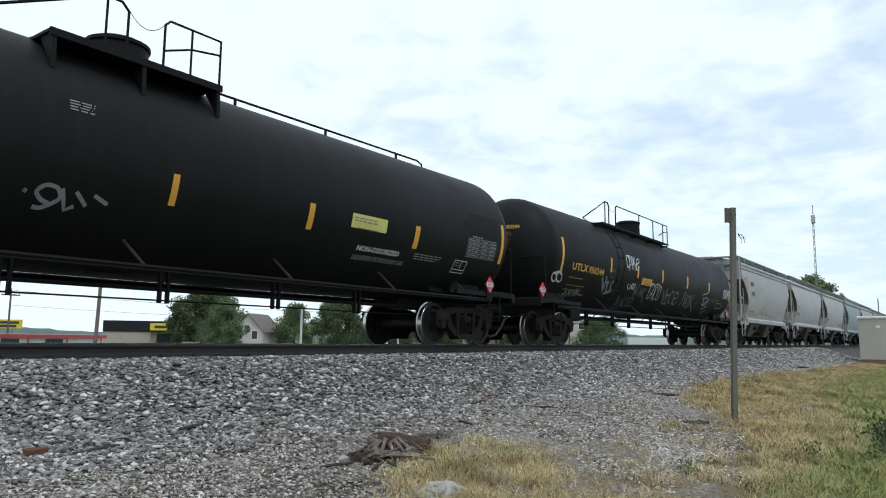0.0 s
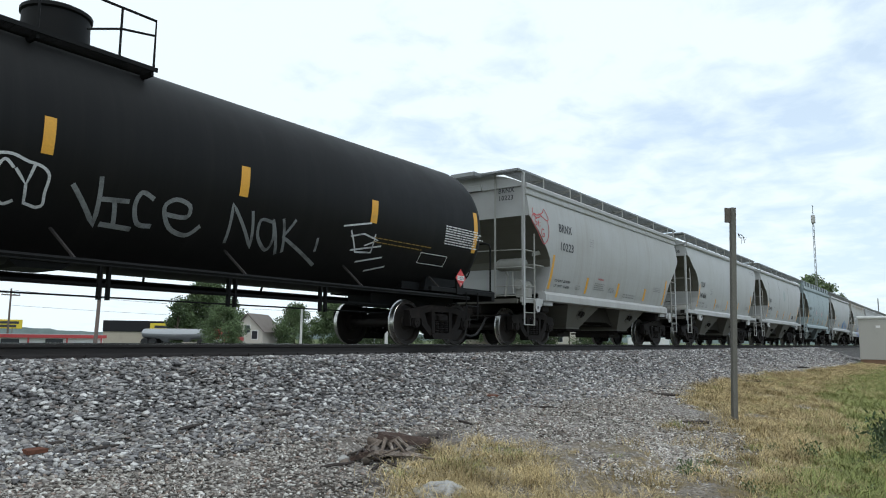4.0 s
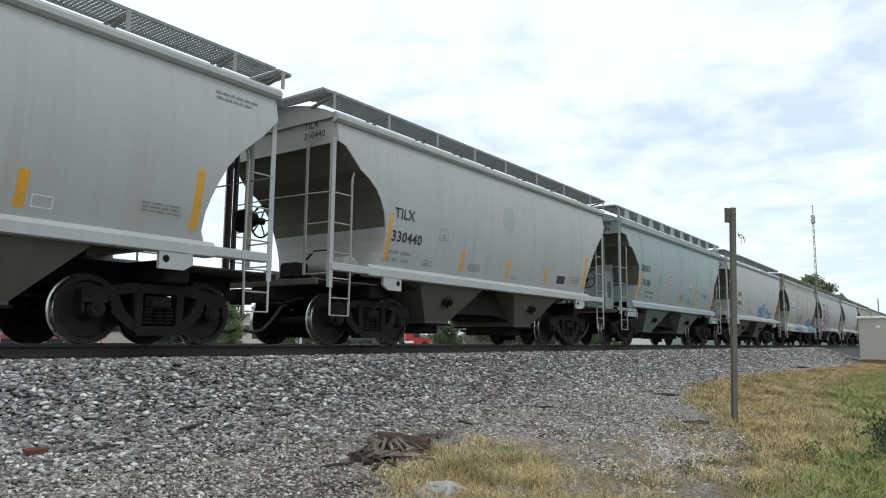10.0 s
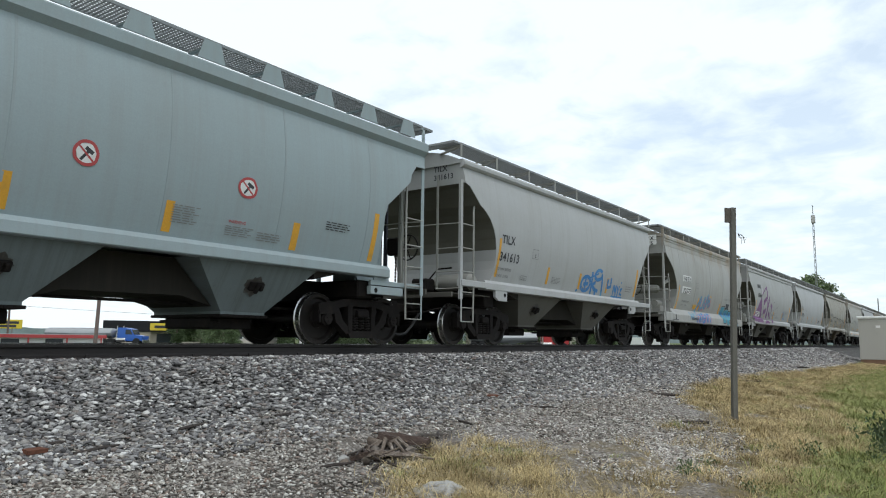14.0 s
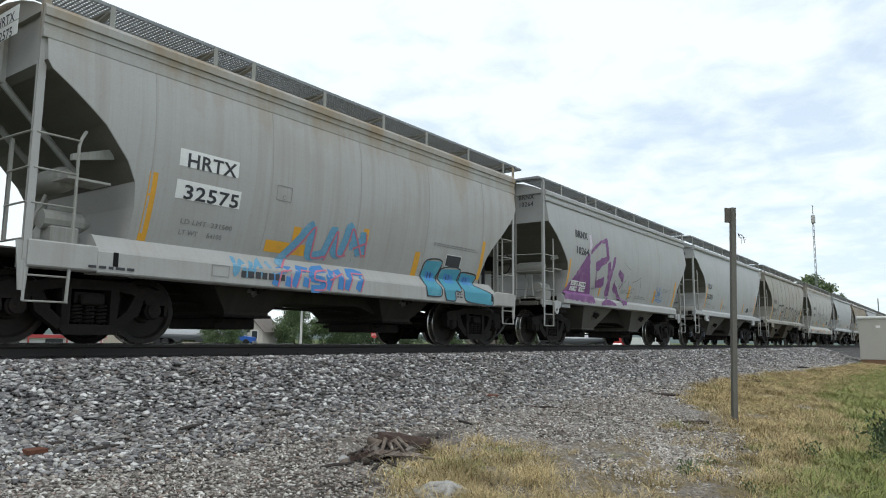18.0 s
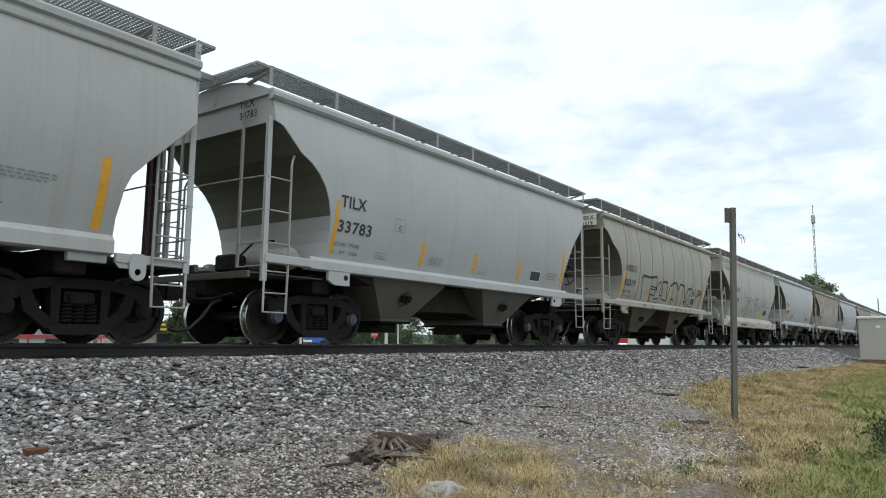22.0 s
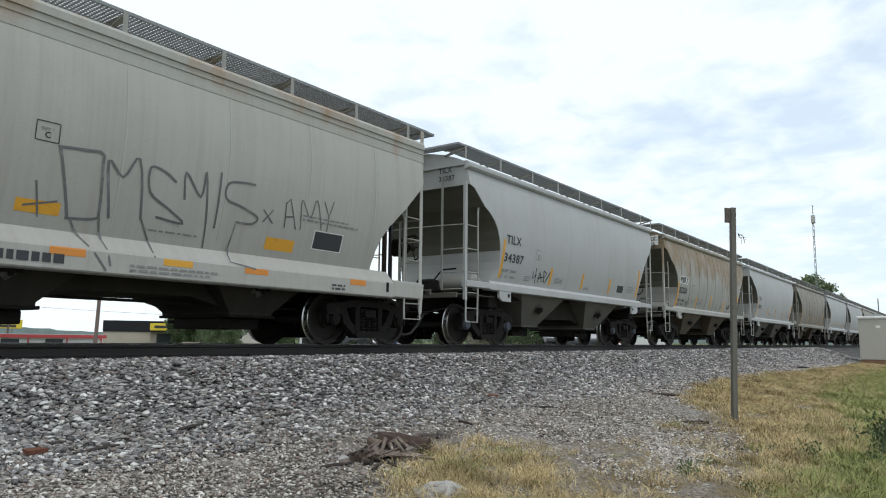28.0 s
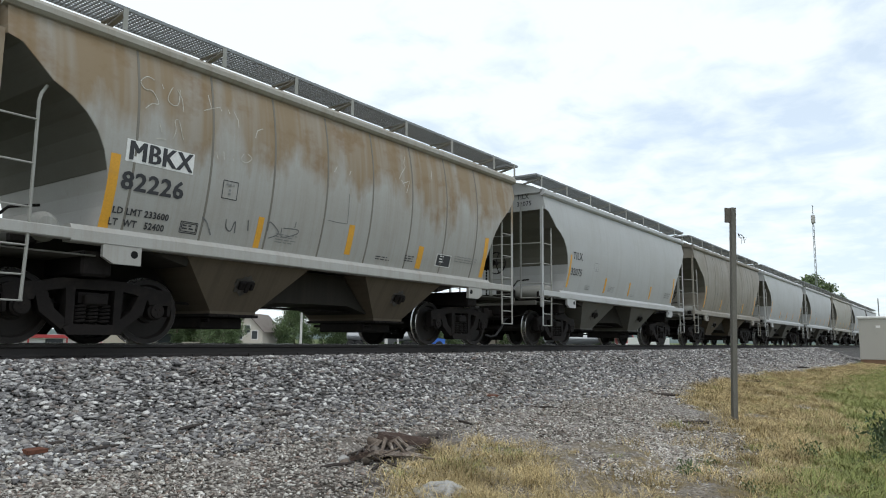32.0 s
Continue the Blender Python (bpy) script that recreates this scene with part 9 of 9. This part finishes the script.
def make_train():
    x = FIRST_HOPPER - PITCH_HOPPER / 2 - PITCH_TANK * 1.5
    a = place(tank_car("tank_car", "long black pressure tank car with yellow marks and red placards", 8.75, 9.06, 1.56, 2.51, -1.40, 1.14, 3.88, -0.40, False, 4.58), x)
    marks_tank_a(a)
    for ob in [q for q in a.children if q.name.split(".")[0] in MARK_NAMES]:
        ob.matrix_basis = pose(-0.08, 0, 0)
    placard(a, 8.46, 1.37)
    b = place(tank_car("tank_car", "long black tank car covered in white spray-paint tags", 8.83, 8.85, 1.545, 2.56, -5.25, 0.98, 3.80, -4.66, True, 4.72), x + PITCH_TANK)
    marks_tank_b(b)
    for ob in [q for q in b.children if q.name.split(".")[0] in MARK_NAMES]:
        ob.matrix_basis = pose(-0.10, 0, 0)
    placard(b, -9.55, 1.42)
    placard(b, 8.2, 1.43)
    s = side_of_tank
    tape(b, s, 8.62, 8.76, 2.03, 2.93, YELLOW)
    text = letters_geo("UTLX 956244", -0.02, 3.12, 0.10, lambda z: 0.0, 0.0, 0.72)
    part("lettering", on_head(text, 8.83), INK_YELLOW, b)
    print_rows = bars_geo(0.0, 3.0, 0.55, 6, 0.065, 0.016, lambda z: 0.0, 17, 0.0)
    part("small_print", on_head(print_rows, 8.83), INK_OCHRE, b)
    order = [   # cut, paint, label, marks, mark and number on the end, seams, shift
        ("straight", GREY, "pale grey covered hopper car with red looped graffiti", [marks_brnx_a], ("BRNX", "10223"), 0, 0.0),
        ("curved", WHITE, "clean off-white covered hopper car with curved sides", [marks_tilx_341606], ("TILX", "341606"), 0, 0.05),
        ("curved", WHITE, "off-white covered hopper car with a faint round patch", [common_marks, marks_tilx_330440], ("TILX", "330440"), 4, 0.0),
        ("faceted", BLUISH, "pale blue-green covered hopper car with round warning signs", [marks_brnx_10106], ("BRNX", "10106"), 5, 0.0),
        ("curved", WHITE, "off-white covered hopper car with blue sprayed tags", [common_marks, marks_tilx_341613], ("TILX", "341613"), 0, 0.0),
        ("deep", STREAKED, "grey covered hopper car with blue and teal graffiti", [marks_hrtx, marks_sill_teal], ("HRTX", "32575"), 5, 0.0),
        ("straight", GREY, "pale grey covered hopper car with large purple graffiti", [marks_brnx_10264], ("BRNX", "10264"), 0, 0.0),
        ("curved", WHITE, "clean off-white covered hopper car with blue bearing caps", [common_marks, marks_tilx_33783], ("TILX", "33783"), 0, 0.0),
        ("curved", CREAM, "dusty cream covered hopper car with black outline graffiti", [marks_mbkx_82319], ("MBKX", "82319"), 8, 0.07),
        ("deep", RUSTY_TOP, "off-white covered hopper car with a rusty roof edge", [marks_wssx, marks_sill_orange], ("WSSX", "2050"), 6, 0.25),
        ("curved", WHITE, "off-white covered hopper car with a small black tag", [common_marks, marks_tilx_34387], ("TILX", "34387"), 0, 0.27),
        ("curved", RUSTY, "rust-streaked covered hopper car with dark lettering", [marks_mbkx_82226], ("MBKX", "82226"), 8, 0.28),
        ("curved", WHITE, "clean off-white covered hopper car behind a rusty one", [common_marks, marks_tilx_32075], ("TILX", "32075"), 0, 0.45),
        ("curved", GRIMED, "grimy brown-grey covered hopper car far down the train", [common_marks], None, 8, 0.45),
        ("curved", WHITE, "off-white covered hopper car far down the train", [common_marks], None, 0, 0.45),
        ("curved", WHITE, "off-white covered hopper car far down the train", [common_marks], None, 0, 0.45),
        ("curved", CREAM, "dusty beige covered hopper car far down the train", [common_marks], None, 0, 0.45),
        ("curved", WHITE, "off-white covered hopper car far down the train", [common_marks], None, 0, 0.45),
        ("curved", WHITE, "off-white covered hopper car far down the train", [common_marks], None, 0, 0.45),
    ]
    for k, (cut, paint, label, marks, mark, seams, shift) in enumerate(order):
        car = hopper_car("hopper_car", label, cut, paint, deep=cut == "deep", ribs=seams, gear=cut in ("straight", "deep"), caps=CAP_BLUE if k in (7, 10) else IRON)
        for m in marks:
            before = set(car.children)
            m(car)
            if m is not common_marks and k in SLIPPED:      # painted a little further forward than on its sisters
                for ob in set(car.children) - before:
                    ob.matrix_basis = pose(-SLIPPED[k], 0, 0)
        if mark:
            end_marks(car, *mark, plate=mark[0] in ("MBKX", "HRTX"))
        place(car, FIRST_HOPPER + k * PITCH_HOPPER + shift)


make_train()


# ---- grass and litter on the verge ----
def blades(name, x, y, height, mat, rng, label, category, width=0.0035):
    n = len(x)
    z = bank_z(x, y) - 0.01
    a = rng.uniform(0, 2 * math.pi, n)
    lean = rng.uniform(0.3, 2.2, n) * height
    dx, dy = np.cos(a), np.sin(a)
    w = width * rng.uniform(0.6, 1.4, n) * (1 + 0.04 * x)
    base = np.stack([x, y, z], -1)
    side = np.stack([-dy, dx, 0 * dx], -1) * w[:, None]
    mid = base + np.stack([dx * lean * 0.35, dy * lean * 0.35, height * 0.6], -1)
    tip = base + np.stack([dx * lean, dy * lean, height * rng.uniform(0.75, 1.0, n)], -1)
    V = np.stack([base - side, base + side, mid + side * 0.8, mid - side * 0.8, tip + side * 0.1, tip - side * 0.1], 1).reshape(-1, 3)
    i = np.arange(n)[:, None] * 6
    F = np.concatenate([i + np.array([[0, 1, 2, 3]]), i + np.array([[3, 2, 4, 5]])])
    tagged(new(name, soup(name, V, F, mat)), label, category, kind="stuff")


def field(x, y, scale, seed):
    """Smooth patchiness between about -1 and 1."""
    s = seed * 1.7
    return (np.sin(x * scale + s) * np.cos(y * scale * 1.3 - s) + 0.6 * np.sin(x * scale * 2.3 - y * scale * 1.9 + s * 2) + 0.4 * np.cos(x * scale * 4.1 + y * scale * 3.7 + s)) / 1.6


def make_grass():
    rng = np.random.default_rng(21)
    straw = material("dry_straw_grass", (0.54, 0.43, 0.235), 0.85, vary=0.3, grain=7, patch=1.6, bump=0.0, other=(0.23, 0.175, 0.09), other_at=(0.45, 0.65), spec=0.1, island=0.45)
    green = material("green_grass", (0.25, 0.275, 0.095), 0.75, vary=0.35, grain=5, patch=0.8, bump=0.0, other=(0.33, 0.29, 0.13), spec=0.15, island=0.45)
    # tufts first, then the blades that spring from each
    m = 17000
    tx = 3.0 + 50 * rng.uniform(0, 1, m) ** 2.0
    ty = rng.uniform(0, 1, m) * (5.9 - 0.03 * tx) - 9.75 + 0.035 * tx
    edge = np.interp(tx, [3, 4.6, 5.3, 6.2, 7.8, 8.2, 9, 11.5, 13, 15, 17.5, 21, 26, 32, 50], [-6.9, -6.3, -5.75, -5.35, -5.40, -5.9, -6.4, -6.4, -6.3, -5.4, -4.7, -4.3, -4.15, -4.6, -5.0])
    chance = np.clip((edge - ty) / 0.5 + 0.5 * field(tx, ty, 2.3, 2) + 0.25, 0, 1)
    bare = 0.95 * np.exp(-((tx - 9.9) / 2.0) ** 2 - ((ty + 7.1) / 0.75) ** 2) + 0.8 * np.exp(-((tx - 18.5) / 2.5) ** 2 - ((ty + 7.2) / 0.25) ** 2)
    keep = rng.uniform(0, 1, m) < chance * (1 - 0.93 * np.clip(bare + np.where(tx < 8.2, 0.30 + 0.75 * field(tx, ty, 6.1, 4), np.where(tx < 12.5, 0.25 + 0.6 * field(tx, ty, 3.1, 4), -0.2 + 0.35 * field(tx, ty, 2.3, 4))), 0, 1))
    # trodden gravel between the near clump and the post stays thinly grown
    path = np.clip((tx - 8.1 - (ty + 5.7) / 0.607) / 0.5, 0, 1) * np.clip((ty + 10.62 - 0.251 * tx) / 0.5, 0, 1) * (tx < 15)
    keep &= rng.uniform(0, 1, m) > path * (0.80 + 0.30 * field(tx, ty, 3.7, 9))
    tx, ty = tx[keep], ty[keep]
    per = 85
    size = rng.uniform(0.4, 1.55, len(tx)) * (1 + 0.4 * field(tx, ty, 2.1, 7))
    isgreen = (ty + 0.3 * field(tx, ty, 0.9, 5) + 0.25 * field(tx, ty, 2.7, 3)) < np.interp(tx, [5, 8, 10.8, 13, 17, 22, 30], [-8.75, -8.65, -8.6, -8.65, -8.3, -6.9, -6.4])
    isgreen = np.where(isgreen, rng.uniform(0, 1, len(tx)) > 0.28, rng.uniform(0, 1, len(tx)) < 0.05)
    x = np.repeat(tx, per) + rng.normal(0, 1, len(tx) * per) * np.repeat(0.085 * size, per) * (1 + 0.02 * np.repeat(tx, per))
    y = np.repeat(ty, per) + rng.normal(0, 1, len(tx) * per) * np.repeat(0.075 * size, per)
    g = np.repeat(isgreen, per)
    h = rng.uniform(0.035, 0.14, len(x)) * np.repeat(size, per)
    blades("dry_grass", x[~g], y[~g], h[~g], straw, rng, "dry straw-coloured grass on the verge", "grass", 0.0020)
    blades("green_grass", x[g], y[g], h[g], green, rng, "short green grass at the foot of the verge", "grass", 0.0026)


def weed(x, y, size, seed, mat, label):
    rng = np.random.default_rng(seed)
    n = int(160 * size / 0.2)
    P = rng.normal(0, 1, (n, 3)) * np.array([0.35, 0.35, 0.32]) * size + np.array([0, 0, size * 0.5])
    P[:, 2] = np.abs(P[:, 2])
    u = rng.normal(0, 1, (n, 3))
    u[:, 2] = np.abs(u[:, 2]) + 0.5
    u /= np.linalg.norm(u, axis=1)[:, None]
    w = np.cross(u, rng.normal(0, 1, (n, 3)))
    w /= np.linalg.norm(w, axis=1)[:, None]
    s = size * rng.uniform(0.07, 0.16, (n, 1))
    V = np.stack([P - u * s, P + w * s * 0.35, P + u * s, P - w * s * 0.35], 1).reshape(-1, 3)
    t = thing("weed", label, "weed", pose(x, y, float(bank_z(x, y)) - 0.02), group="weeds on the verge")
    part("leaves", soup("leaves", V, np.arange(n * 4).reshape(-1, 4), mat), mat, t)
    part("stem", Geo().tube([(0, 0, -0.03), (0.01, 0, size * 0.5), (0.0, 0.02, size * 0.9)], [0.008, 0.006, 0.002], 5), mat, t)


make_grass()
for k, (wx, wy, size) in enumerate(((10.9, -8.39, 0.24), (8.2, -7.58, 0.22), (8.9, -7.61, 0.15), (11.0, -7.9, 0.13), (7.9, -8.31, 0.17), (9.2, -9.2, 0.14), (9.4, -8.5, 0.10), (14.2, -8.5, 0.2))):
    weed(wx, wy, size, k, LEAF_GREENS[2], "small leafy green weed")
for k, (wx, wy, size) in enumerate(((13.4, -9.12, 0.44), (12.4, -9.22, 0.34), (13.9, -9.25, 0.44), (11.5, -9.10, 0.22), (10.9, -8.92, 0.16))):
    weed(wx, wy, size, 30 + k, LEAF_GREENS[0], "dark green bushy weed at the foot of the bank")


def stick(g, x, y, length, thick, turn, tilt, up, rng):
    c, s = math.cos(radians(turn)), math.sin(radians(turn))
    pts = []
    for k in range(5):
        u = (k / 4 - 0.5) * length
        pts.append((x + c * u + rng.uniform(-0.012, 0.012), y + s * u + rng.uniform(-0.012, 0.012), up + u * math.sin(radians(tilt)) + rng.uniform(-0.006, 0.006)))
    g.tube(pts, [thick * f for f in (0.7, 1.0, 0.95, 0.8, 0.45)], 6)


def make_litter():
    rng = random.Random(5)
    rot = material("rotten_grey_wood", (0.16, 0.125, 0.10), 0.9, vary=0.5, grain=25, patch=5, bump=0.6, other=(0.34, 0.30, 0.255), stretch=(2, 2, 2))
    dark = material("dark_damp_wood", (0.045, 0.035, 0.03), 0.9, vary=0.3, grain=25, patch=5, bump=0.5)
    px, py = 6.02, -5.06
    base = float(bank_z(px, py))
    for k in range(26):
        g = Geo()
        stick(g, px + rng.gauss(-0.05, 0.34), py + rng.gauss(-0.05, 0.28), rng.uniform(0.10, 0.40), rng.uniform(0.007, 0.014), rng.uniform(0, 180), rng.uniform(-30, 30), base + rng.uniform(0.03, 0.12), rng)
        solid("broken_branch", g, rot if k % 3 else dark, "broken grey branch in a heap of rotten wood", "branch", "heap of rotten wood")
    for k, (dx, dy, l, turn) in enumerate(((0.15, 0.18, 0.55, 12), (-0.15, 0.0, 0.42, -30), (0.35, -0.05, 0.30, 60))):
        g = Geo().box(-l / 2, l / 2, -0.05, 0.05, 0.0, 0.055, 0.012)
        solid("rotten_plank", g, dark, "splintered dark piece of railway tie", "plank", "heap of rotten wood", at=pose(px + dx, py + dy, base + 0.03, 4, 5, turn))
    # splintered slabs, ragged bark and crumbled lumps of an old tie
    bark = material("grey_bark", (0.15, 0.125, 0.105), 0.95, vary=0.45, grain=30, patch=8, bump=0.8, other=(0.07, 0.055, 0.045))
    red = material("red_brown_rotten_wood", (0.065, 0.042, 0.033), 0.95, vary=0.35, grain=30, patch=8, bump=0.8, other=(0.05, 0.035, 0.028))
    for k, (dx, dy, l, w, h, turn, tilt, mat) in enumerate(((0.10, 0.14, 0.50, 0.09, 0.05, 2, 7, rot), (-0.36, 0.04, 0.34, 0.09, 0.06, -12, -10, red), (0.16, 0.02, 0.36, 0.12, 0.07, 4, 0, dark), (-0.12, -0.16, 0.40, 0.09, 0.05, -38, 10, rot),
                                                     (0.30, -0.13, 0.60, 0.08, 0.05, 18, 6, bark), (-0.42, -0.12, 0.34, 0.08, 0.05, 62, 22, rot), (0.55, 0.06, 0.26, 0.14, 0.10, -20, 9, dark), (-0.05, -0.26, 0.46, 0.08, 0.04, -24, 3, rot), (0.95, -0.18, 0.30, 0.08, 0.05, 6, 2, bark), (-0.2, 0.15, 0.5, 0.06, 0.05, 30, 14, dark))):
        n = 7
        rings = []
        for j in range(n):
            u = (j / (n - 1) - 0.5) * l
            f = (0.45, 0.9, 1.0, 0.85, 1.05, 0.8, 0.3)[j]
            a, b = w / 2 * f * rng.uniform(0.8, 1.2), h * f * rng.uniform(0.8, 1.2)
            y0 = rng.uniform(-0.012, 0.012)
            rings.append([(u, y0 - a, rng.uniform(0, 0.01)), (u, y0 + a, rng.uniform(0, 0.01)), (u, y0 + a * rng.uniform(0.5, 1.0), b), (u, y0 - a * rng.uniform(0.5, 1.0), b * rng.uniform(0.7, 1.1))])
        solid("rotten_slab", Geo().loft(rings), mat, "splintered slab of rotten wood in a heap", "slab", "heap of rotten wood", at=pose(px + dx, py + dy, base + 0.035, rng.uniform(-15, 15), tilt, turn))
    trunk = Geo()
    rings = []
    for j in range(9):
        u = (j / 8 - 0.5) * 0.62
        rings.append([(u, (0.10 + 0.012 * math.sin(k * 2.1 + j * 1.7)) * math.cos(k * math.pi / 7) * (0.75 if j == 8 else 1), 0.085 + (0.085 + 0.014 * math.sin(k * 3.7 + j)) * math.sin(k * math.pi / 7)) for k in range(14)])
    trunk.loft(rings)
    solid("rotten_log", trunk, red, "short thick red-brown rotten log in a heap", "log", "heap of rotten wood", at=pose(px + 0.46, py + 0.16, base + 0.0, 8, 4, -76))
    stump, stump_faces = rock_shapes(2, np.random.default_rng(31), 0.9)
    for k, (dx, dy, s) in enumerate(((0.30, 0.42, 0.11), (0.02, 0.20, 0.09))):
        tagged(new("root_stump", soup("root_stump", stump[k] * s, stump_faces, rot)), "gnarled pale root stump in a heap of rotten wood", "stump", "heap of rotten wood").matrix_basis = pose(px + dx, py + dy, base + s * 0.5, 0, 15, 70 * k)
    root = Geo()
    for k in range(7):
        a = radians(150 + 28 * k)
        root.tube([(0.0, 0.0, 0.10), (0.12 * math.cos(a), 0.12 * math.sin(a), 0.12 + 0.03 * (k % 3)), (0.26 * math.cos(a), 0.26 * math.sin(a), 0.06), (0.40 * math.cos(a), 0.40 * math.sin(a), 0.02)], [0.03, 0.024, 0.016, 0.006], 6)
    solid("root_tangle", root, rot, "weathered grey tangle of roots", "roots", "heap of rotten wood", at=pose(px + 0.10, py + 0.10, base, 0, 0, 0))
    lumps, lump_faces = rock_shapes(6, np.random.default_rng(13), 0.75)
    for k, (dx, dy, s, mat) in enumerate(((-0.17, 0.02, 0.10, bark), (-0.52, -0.14, 0.07, bark), (0.50, 0.02, 0.06, bark), (-0.28, -0.05, 0.06, red), (0.05, -0.10, 0.05, dark), (-0.7, -0.02, 0.05, rot))):
        me = soup("rotten_lump", lumps[k] * s, lump_faces, mat)
        tagged(new("rotten_lump", me), "crumbling lump of grey rotten wood in a heap", "lump", "heap of rotten wood").matrix_basis = pose(px + dx, py + dy, base + s * 0.4, 0, 20, 40 * k)
    stone = material("pale_concrete_lump", (0.36, 0.35, 0.33), 0.95, vary=0.35, grain=28, patch=9, bump=0.9, other=(0.16, 0.145, 0.125), other_at=(0.5, 0.62))
    bm = bmesh.new()
    bmesh.ops.create_icosphere(bm, subdivisions=4, radius=1.0)
    for v in bm.verts:
        c = v.co.copy()
        f = 1 + 0.16 * math.sin(c.x * 3.1 + 1) * math.cos(c.y * 2.7) + 0.07 * math.sin(c.x * 9 + c.z * 7) * math.sin(c.y * 8 + 2) + 0.03 * math.sin(c.x * 23 + c.y * 19) * math.sin(c.z * 21)
        v.co = Vector((c.x * 0.36 * f, c.y * 0.30 * f, c.z * 0.15 * f))
    me = bpy.data.meshes.new("stone")
    bm.to_mesh(me)
    bm.free()
    me.materials.append(stone)
    me.shade_smooth()
    tagged(new("stone", me), "pale rounded lump of old concrete in dry grass", "stone", "stones").matrix_basis = pose(5.32, -6.28, float(bank_z(5.32, -6.28)) - 0.05, 0, 4, -20)
    shapes, faces = rock_shapes(4, np.random.default_rng(3), 0.6)
    for k, (x, y, s) in enumerate(((6.85, -4.98, 0.085), (6.98, -5.16, 0.075), (5.45, -4.95, 0.07), (5.2, -5.0, 0.05))):
        me = soup("stone", shapes[k] * s, faces, stone)
        tagged(new("stone", me), "pale lump of old concrete in the gravel", "stone", "stones").matrix_basis = pose(x, y, float(bank_z(x, y)) + s * 0.12)
    rust = material("rust_orange_metal", (0.13, 0.048, 0.026), 0.85, vary=0.3)
    solid("rusty_plate", Geo().prism([(-0.09, -0.04), (0.10, -0.05), (0.08, 0.04), (-0.07, 0.05)], "z", 0.0, 0.035), rust, "rust-orange scrap of iron on the ballast", "scrap", at=pose(2.97, -3.68, float(bank_z(2.97, -3.68)) + 0.03, 6, 0, 15))
    solid("rusty_plate", Geo().prism([(-0.12, -0.03), (0.10, -0.05), (0.12, 0.03), (-0.05, 0.05)], "z", 0.0, 0.03), rust, "rust-brown scrap of iron on the ballast", "scrap", at=pose(10.5, -3.56, float(bank_z(10.5, -3.56)) + 0.03, 4, 0, -25))
    for k, (x, y, l, turn) in enumerate(((3.5, -3.75, 0.5, 10), (3.2, -3.55, 0.35, -8), (4.7, -3.5, 0.6, 20), (10.84, -4.25, 0.75, -85), (6.0, -3.45, 0.4, 5), (7.4, -4.7, 0.5, 35), (22.6, -4.0, 1.0, 12), (23.4, -4.6, 1.0, -70), (23.9, -4.9, 1.1, -40), (23.2, -4.9, 0.9, 50), (16.1, -4.65, 0.6, -60), (35.5, -4.0, 1.2, -60), (23.6, -4.8, 0.8, 10), (12.6, -6.35, 0.5, -50), (8.4, -4.4, 0.5, 60), (5.6, -5.3, 0.5, 25), (5.2, -5.1, 0.4, -15), (9.9, -3.7, 0.5, 10), (10.9, -3.5, 0.4, -30))):
        g = Geo()
        stick(g, 0, 0, l, 0.018 if x < 12 else 0.05, turn, 2, 0.03, rng)
        solid("dead_stick", g, dark, "dark dead stick on the gravel", "stick", "sticks on the gravel", at=pose(x, y, float(bank_z(x, y))))
    vine = Geo()
    vr = random.Random(9)
    for k in range(5):
        x, y, z = 0.0, 0.0, 0.0
        pts = [(x, y, z)]
        for j in range(5):
            x, y, z = x + vr.uniform(0.0, 0.03), y + vr.uniform(-0.03, 0.03), z + vr.uniform(-0.07, 0.03)
            pts.append((x, y, z))
        vine.tube(pts, 0.004, 4)
    solid("dry_vine", vine, dark, "wisp of dry vine caught on the timber post", "vine", at=pose(13.74, -6.91, 2.12, 0, 0, -50))


make_litter()


# ---- what moves ----
def motions():
    for ob, x16 in TRAIN:
        walk(ob, [(t, pose(x16 - gone(t), 0, 0)) for t in range(0, 33)])
    for ob, stops in RIG_ROADS:
        walk(ob, [(t, rig_pose(a)) for t, a in stops])
    times = [k * 0.1 for k in range(321)]
    for ob, a in WHEELSETS:
        walk(ob, [(t, pose(a, 0, WHEEL_R, 0, -math.degrees(gone(t) / WHEEL_R), 0)) for t in times])


motions()
